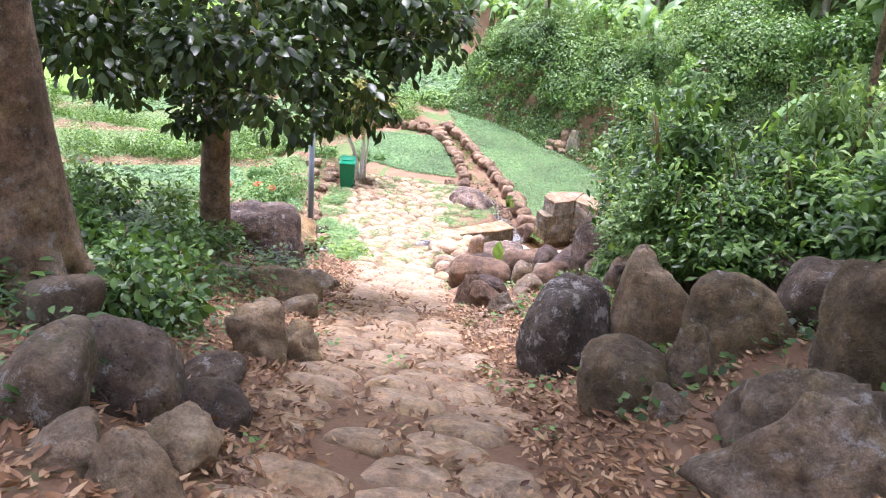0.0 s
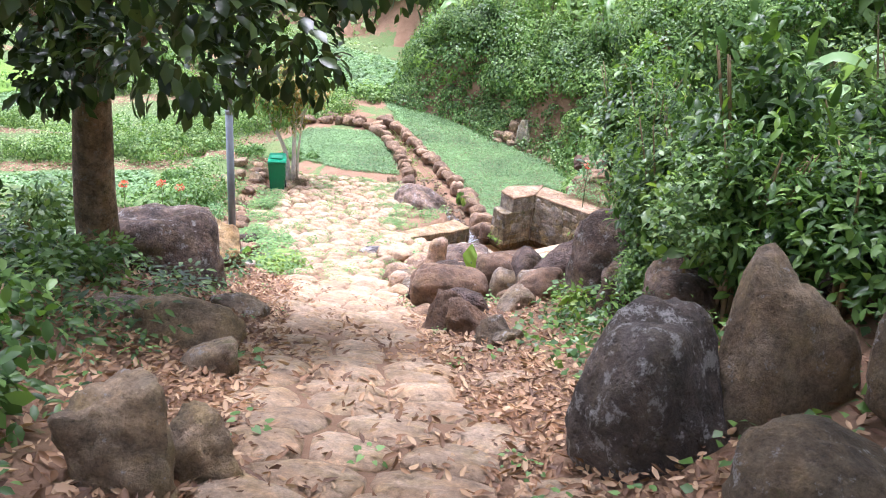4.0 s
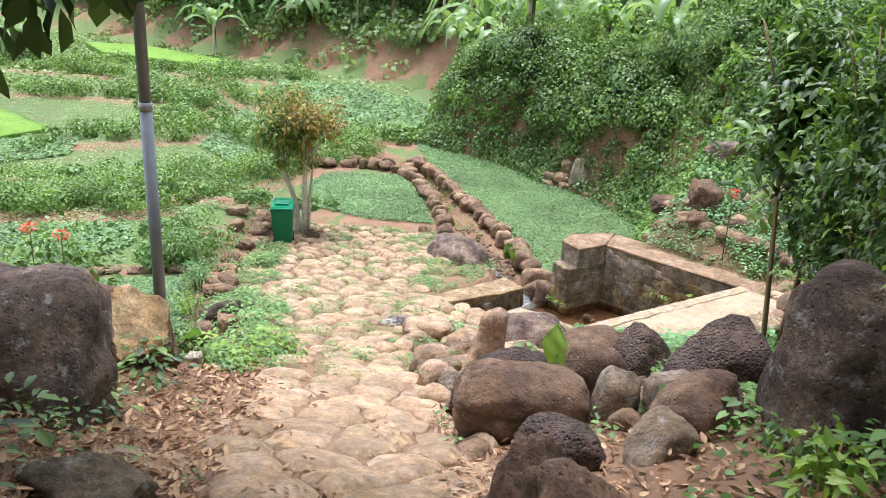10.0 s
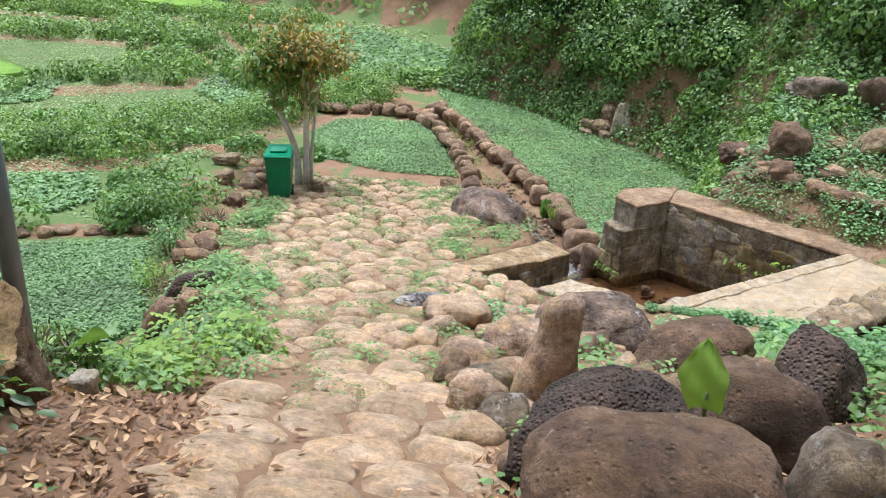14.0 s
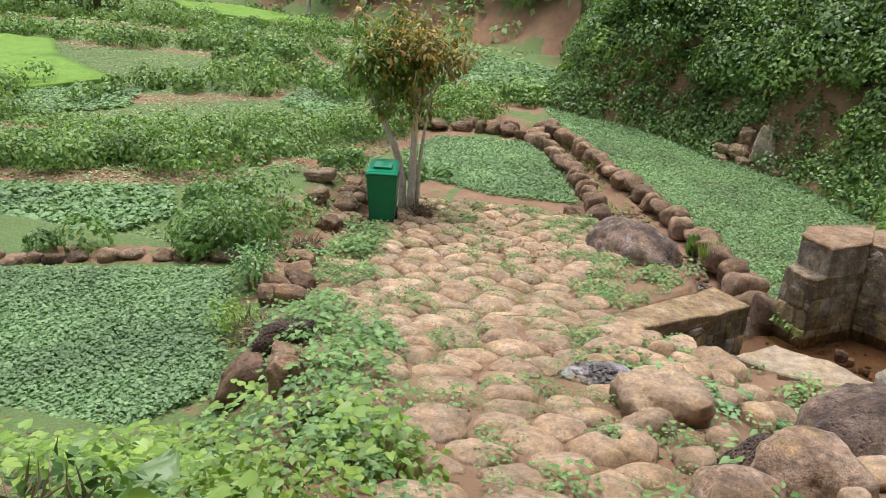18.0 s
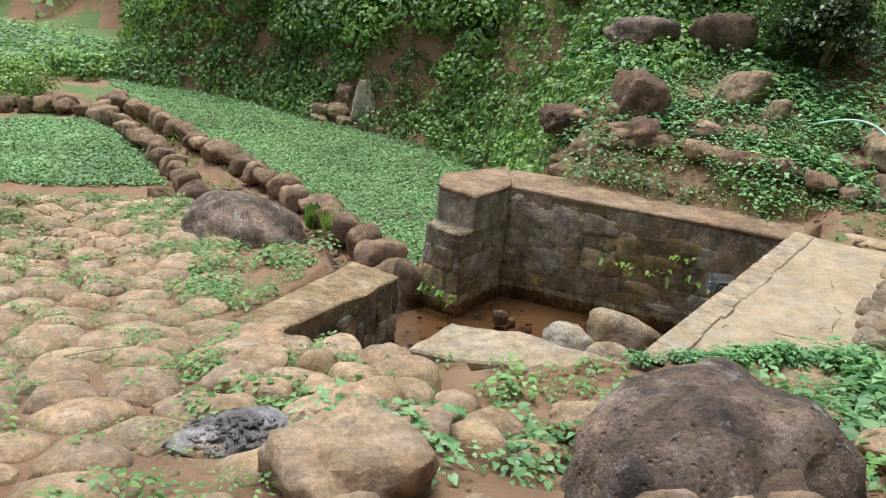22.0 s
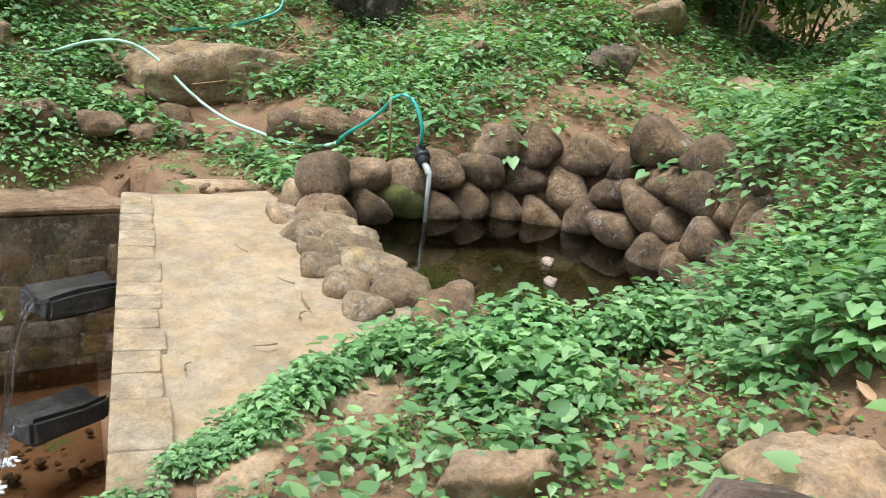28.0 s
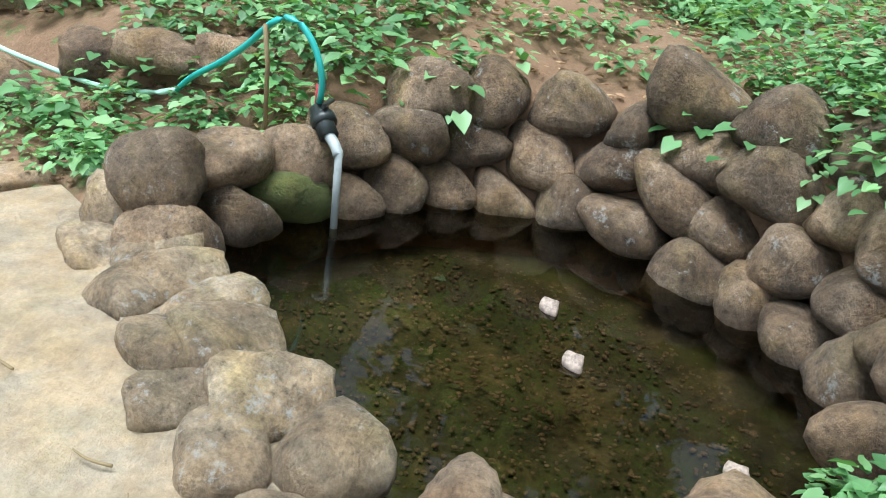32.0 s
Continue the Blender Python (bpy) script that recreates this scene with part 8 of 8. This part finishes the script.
# ---- stones of kerbs, walls and paving ----
ROUND = [rock_mesh("stone", 400 + i, 3, MOSSED if i == 6 else PONDSTONE, hard=2.7, facets=6, rough=0.035) for i in range(7)]
KERB = [rock_mesh("stone", 420 + i, 3, KERBSTONE, hard=6.0, facets=9, rough=0.07) for i in range(6)]
LIGHT = [rock_mesh("stone", 440 + i, 3, EDGE, hard=4.0, facets=7, rough=0.05) for i in range(5)]
FLAT = [rock_mesh("stone", 450 + i, 3, BORDER, hard=9.0, facets=5, rough=0.05) for i in range(5)]
SLABS = [rock_mesh("stone", 470 + i, 3, COBBLE, hard=14.0, facets=3, rough=0.03) for i in range(3)]
TANROUND = [rock_mesh("stone", 480 + i, 3, COBBLE, hard=3.4, facets=7, rough=0.05) for i in range(6)]


def line_at(points, s):
    d = [0.0]
    for a, b in zip(points, points[1:]):
        d.append(d[-1] + math.dist(a, b))
    q = s * d[-1]
    return float(np.interp(q, d, [p[0] for p in points])), float(np.interp(q, d, [p[1] for p in points])), d[-1]


def stone_row(parent, meshes, points, z, size, seed, gap=0.92, jitter=0.05, tall=0.8):
    g = random.Random(seed)
    length, s = line_at(points, 0)[2], 0.0
    while s < length:
        w = size * g.uniform(0.65, 1.4)
        x, y, _ = line_at(points, min(1, (s + w / 2) / length))
        x2, y2, _ = line_at(points, min(1, (s + w / 2 + 0.05) / length))
        turn = math.atan2(y2 - y, x2 - x) if (x2, y2) != (x, y) else 0
        zz = z(x, y) if callable(z) else z
        h = size * tall * g.uniform(0.8, 1.15)
        m = Matrix.Translation((x + g.uniform(-jitter, jitter), y + g.uniform(-jitter, jitter), zz + h * 0.25)) @ Matrix.Rotation(turn + g.uniform(-0.3, 0.3), 4, "Z") @ Matrix.Rotation(g.uniform(-0.25, 0.25), 4, "X") @ Matrix.Diagonal((w / 2 * 1.04, size / 2 * g.uniform(0.85, 1.15), h / 2, 1))
        piece("stone", g.choice(meshes), parent, at=m)
        s += w * gap


k = thing("stream_kerb_outer", pose(0, 0, 0), "row of rounded brown stones between stream and watercress", "kerb", kind="structure")
outer = [(0.25, 24.95), (-0.05, 26.2), (-0.45, 27.9), (-1.3, 29.7), (-2.25, 31.7), (-3.3, 33.85), (-4.35, 35.7), (-4.8, 36.3)]
stone_row(k, KERB, outer[2:], -1.25, 0.54, 1, 0.95, 0.09, 0.85)
stone_row(k, KERB, outer[:3], -1.2, 0.62, 37, 0.92, 0.05, 0.9)
stone_row(k, KERB, [(0.4, 24.8), (0.15, 25.4), (-0.1, 25.8)], -1.28, 0.3, 2, 1.3, 0.12)
k = thing("stream_kerb_inner", pose(0, 0, 0), "curved row of rounded brown stones along the stream and field", "kerb", kind="structure")
stone_row(k, KERB, [(-2.75, 29.5), (-3.3, 31.2), (-3.8, 32.6), (-4.4, 34.1), (-5.1, 35.3)], -1.28, 0.52, 3, 0.96, 0.09, 0.85)
stone_row(k, KERB, [(-5.2, 35.45), (-6.1, 35.8), (-7.4, 35.5), (-8.7, 35.2), (-9.6, 34.4)], -1.3, 0.5, 4, 1.0, 0.14, 0.8)
stone_row(k, KERB, [(-4.9, 36.3), (-6.0, 36.5), (-7.6, 36.2)], -1.3, 0.45, 5, 1.2, 0.2, 0.8)
k = thing("terrace_kerb", pose(0, 0, 0), "low stone kerb between two watercress terraces", "kerb", kind="structure")
stone_row(k, KERB, [(-7.0, 21.4), (-8.4, 20.9), (-10.0, 20.2), (-12.2, 18.9)], 0.12, 0.34, 6, 0.95, 0.08, 0.7)

# wall of rounded stones round the spring pond
k = thing("spring_pond_wall", pose(0, 0, 0), "curved wall of stacked round river stones holding the slope above the pond", "wall", kind="structure")
edge = SPRING[::-1]
mid = (4.65, 19.2)


def outset(points, d):
    return [(x + d * (x - mid[0]) / math.dist((x, y), mid), y + d * (y - mid[1]) / math.dist((x, y), mid)) for x, y in points]


back_edge = [(4.62, 20.72), (4.85, 20.62), (5.15, 20.46), (5.5, 20.22), (5.8, 19.95), (5.96, 19.6), (5.95, 19.2), (5.75, 18.86), (5.42, 18.55), (5.14, 18.22), (4.78, 18.04), (4.3, 18.05)]
g = random.Random(44)
for level, (points, out, size) in enumerate([(back_edge, 0.28, 0.38), (back_edge, 0.16, 0.40), (back_edge, 0.27, 0.40), (back_edge[4:], 0.38, 0.42), (back_edge[7:10], 0.52, 0.46)]):
    pts = outset(points, out)
    length, s = line_at(pts, 0)[2], g.uniform(-0.2, 0)
    while s < length:
        w = size * g.uniform(0.75, 1.35)
        x, y, _ = line_at(pts, min(1, max(0, (s + w / 2) / length)))
        hh = size * g.uniform(0.72, 0.92)
        m = Matrix.Translation((x + g.uniform(-0.03, 0.03), y + g.uniform(-0.03, 0.03), POND_Z - 0.17 + 0.245 * level + g.uniform(-0.04, 0.04))) @ Matrix.Rotation(math.atan2(y - mid[1], x - mid[0]) + 1.57 + g.uniform(-0.3, 0.3), 4, "Z") @ Matrix.Rotation(g.uniform(-0.3, 0.3), 4, "Y") @ Matrix.Diagonal((w / 2 * 1.06, size / 2 * 1.1, hh / 2 * 1.05, 1))
        piece("stone", ROUND[6] if level == 1 and 5.15 < x < 5.55 and y > 20.2 else g.choice(ROUND[:6]), k, at=m)
        s += w * g.uniform(0.86, 0.98)
k = thing("walkway_edge_stones", pose(0, 0, 0), "cemented row of pale rounded stones along the walkway", "kerb", kind="structure")
stone_row(k, LIGHT, [(3.32, 19.6), (3.7, 19.97), (4.25, 20.5), (4.72, 20.98), (4.9, 21.3)], 0.60, 0.40, 11, 0.88, 0.03, 0.75)
stone_row(k, LIGHT, [(3.02, 19.66), (3.45, 20.07), (4.0, 20.6), (4.5, 21.1)], 0.58, 0.33, 12, 1.0, 0.03, 0.75)
part("mortar", prism([(2.98, 19.6), (3.3, 19.52), (4.3, 20.42), (4.95, 21.2), (4.75, 21.45), (4.05, 20.75)], 0.5, 0.675, 0.03, 4, 0.03, 31), BORDER, k, "rough whitish cement bedding", smooth=True)
stone_row(k, KERB, [(3.2, 19.35), (3.4, 18.75), (3.8, 18.35)], 0.55, 0.42, 13, 0.95, 0.05, 0.8)
# rows of stones on the slope behind the pool
k = thing("slope_stone_rows", pose(0, 0, 0), "rough rows of brown stones set into the slope", "kerb", kind="structure")
stone_row(k, KERB, [(2.0, 26.25), (3.6, 25.2), (5.2, 24.05), (6.0, 23.0), (6.3, 22.0), (6.1, 21.2)], lambda x, y: gz(x, y), 0.48, 14, 1.08, 0.06, 0.6)
stone_row(k, KERB, [(2.2, 26.6), (3.0, 25.9), (4.2, 24.9), (5.4, 24.0)], lambda x, y: gz(x, y), 0.4, 15, 1.1, 0.12, 0.55)
stone_row(k, KERB, [(2.5, 27.2), (3.1, 26.4), (4.4, 25.5), (5.6, 24.6), (6.3, 23.4)], lambda x, y: gz(x, y), 0.38, 35, 1.3, 0.16, 0.55)
stone_row(k, KERB, [(2.6, 27.8), (3.6, 26.9), (4.6, 26.2)], lambda x, y: gz(x, y), 0.36, 36, 1.6, 0.2, 0.5)
stone_row(k, LIGHT, [(1.6, 26.2), (1.9, 27.2), (2.6, 28.4)], lambda x, y: gz(x, y), 0.38, 16, 1.1, 0.1, 0.5)
k = thing("flat_step_stones", pose(0, 0, 0), "flat worn stepping stones beside the walkway", "step", kind="structure")
for q, (x, y, w, d, turn) in enumerate([(1.55, 19.42, 0.86, 0.42, 8), (2.24, 19.34, 0.68, 0.40, -4), (5.0, 21.95, 0.8, 0.35, -35), (5.6, 21.55, 0.7, 0.3, -40)]):
    piece("stone", SLABS[q % 3], k, at=Matrix.Translation((x, y, gz(x, y) - 0.035)) @ Matrix.Rotation(radians(turn), 4, "Z") @ Matrix.Diagonal((w / 2, d / 2, 0.07, 1)))
# stones along the edges of the lower paving
k = thing("paving_edge_stones", pose(0, 0, 0), "loose brown stones along the edge of the paving", "kerb", kind="structure")
stone_row(k, KERB, [(-3.75, 16.3), (-4.6, 17.6), (-5.3, 19.0), (-6.0, 20.8), (-6.6, 22.6)], lambda x, y: gz(x, y), 0.42, 17, 1.9, 0.2, 0.7)
stone_row(k, LIGHT, [(-0.6, 20.62), (-1.15, 20.68), (-1.45, 21.0), (-1.75, 21.4)], lambda x, y: 0.20 - 0.55 * max(0, y - 20.65) - 0.08, 0.38, 18, 0.95, 0.04, 0.5)
g = random.Random(81)
SHELF = inside([(-2.1, 18.7), (-0.6, 18.45), (0.6, 18.55), (1.35, 18.8), (1.3, 19.5), (-0.45, 20.42), (-1.25, 20.62), (-2.0, 21.5)])
for row in range(9):
    for col in range(10):
        x, y = -2.15 + 0.41 * col + 0.2 * (row % 2) + g.uniform(-0.06, 0.06), 18.6 + 0.35 * row + g.uniform(-0.05, 0.05)
        if SHELF(x, y) > 0.02:
            w = 0.43 * g.uniform(0.8, 1.2)
            piece("stone", g.choice(TANROUND), k, at=Matrix.Translation((x, y, gz(x, y) + 0.03)) @ Matrix.Rotation(g.uniform(-0.5, 0.5), 4, "Z") @ Matrix.Rotation(g.uniform(-0.2, 0.2), 4, "X") @ Matrix.Diagonal((w / 2, 0.2 * g.uniform(0.85, 1.15), 0.15 * g.uniform(0.8, 1.15), 1)))
stone_row(k, KERB, [(-6.7, 24.2), (-7.0, 25.4), (-7.2, 26.6)], lambda x, y: gz(x, y), 0.45, 20, 1.2, 0.2, 0.5)
stone_row(k, KERB, [(-2.6, 27.9), (-3.6, 28.6), (-5.0, 29.0)], lambda x, y: gz(x, y), 0.42, 21, 1.2, 0.2, 0.5)


k = thing("pile_rubble", pose(0, 0, 0), "smaller brown stones wedged between the piled boulders", "rubble", kind="structure")
g = random.Random(91)
for q in range(95):
    y = g.uniform(11.6, 17.4)
    x = float(path_x(y) + path_half(y)) + g.uniform(-0.05, 2.3)
    w = g.uniform(0.16, 0.42)
    piece("stone", g.choice(KERB if q % 3 else TANROUND), k, at=Matrix.Translation((x, y, gz(x, y) + 0.12 * w)) @ Matrix.Rotation(g.uniform(0, 6), 4, "Z") @ Matrix.Rotation(g.uniform(-0.3, 0.3), 4, "X") @ Matrix.Diagonal((w / 2, w / 2 * g.uniform(0.7, 1.1), w / 2 * g.uniform(0.6, 0.85), 1)))


def paving(name, y0, y1, label, seed, step, wide, rise, bulge, joint):
    """Worn stones laid in rough courses across the path, each filling its place up to the earth joints."""
    g = random.Random(seed)
    top = thing(name, pose(0, 0, 0), label, "path", kind="structure")
    spots, y = [], y0 - 2 * step
    while y < y1 + 2 * step:
        row = step * g.uniform(0.85, 1.2)
        cx, hw = float(path_x(y)), float(path_half(y))
        x = cx - hw - wide * g.uniform(0.9, 1.5)
        while x < cx + hw + 1.2 * wide:
            w = wide * g.uniform(0.65, 1.4)
            spots.append((x + w / 2, y + g.uniform(-0.2, 0.2) * step + 0.12 * math.sin((x - cx) * 2.1)))
            x += w
        y += row
    P = np.array(spots)
    turns = np.arange(14) * 2 * math.pi / 14
    rays = np.stack([np.cos(turns), np.sin(turns)], 1)
    rings = (0.0, 0.42, 0.74, 0.93, 1.0, 1.03)
    for i, (px, py) in enumerate(spots):
        e = 0.1
        off = abs(px - float(path_x(py))) - float(path_half(py))
        sx, sy = (gz(px + e, py) - gz(px - e, py)) / (2 * e), (gz(px, py + e) - gz(px, py - e)) / (2 * e)
        if py < y0 or py > y1 or off > g.uniform(-0.05, 0.2) or abs(sx) > 0.8 or abs(sy) > 0.9 or (py > 21.5 and px > -2.0) or g.random() < 0.03:
            continue
        d = P - (px, py)
        r2 = np.hypot(d[:, 0], d[:, 1])
        near = (r2 > 1e-6) & (r2 < 2.2 * wide)
        n, reach = d[near] / r2[near][:, None], r2[near] / 2 - joint * g.uniform(0.3, 0.8)
        soft = 12.0
        r = (np.clip(rays @ n.T / np.maximum(reach, 0.05), 0, None) ** soft).sum(1) ** (-1 / soft)
        r = np.minimum(r, 0.72 * wide) * (1 + 0.04 * np.array([noise.noise(Vector((px + 3 * c, py + 3 * q, 0.7))) for c, q in rays]))
        h, tx, ty = rise * g.uniform(0.6, 1.35), g.uniform(-0.05, 0.05), g.uniform(-0.05, 0.05)
        V, F = [(0.0, 0.0, h)], []
        for k, s in enumerate(rings[1:]):
            for c, q, rr in zip(rays[:, 0], rays[:, 1], r):
                dx, dy = c * rr * s, q * rr * s
                z = (sx * 0.9 + tx) * dx + (sy * 0.85 + ty) * dy + (h * (1 - 0.9 * s ** bulge) if s <= 1 else -0.08)
                z += 0.016 * noise.noise(Vector((4.5 * (px + dx), 4.5 * (py + dy), seed))) + 0.008 * noise.noise(Vector((13 * (px + dx), 13 * (py + dy), seed)))
                V.append((dx, dy, z))
        for k in range(14):
            F.append((0, 1 + k, 1 + (k + 1) % 14))
            for j in range(len(rings) - 2):
                a, b = 1 + 14 * j + k, 1 + 14 * j + (k + 1) % 14
                F += [(a, a + 14, b + 14), (a, b + 14, b)]
        piece("cobble", fast_mesh("cobble", V, F, COBBLE, smooth=True), top, at=Matrix.Translation((px, py, gz(px, py) + 0.004)))
    return top


paving("stone_path_upper", -3.2, 15.6, "steep path of large worn tan stones with fallen leaves", 5, 0.46, 0.6, 0.065, 4.5, 0.03)
paving("stone_path_lower", 15.6, 27.6, "wide path of rounded tan cobbles with weeds in the joints", 6, 0.345, 0.52, 0.085, 4.2, 0.034)
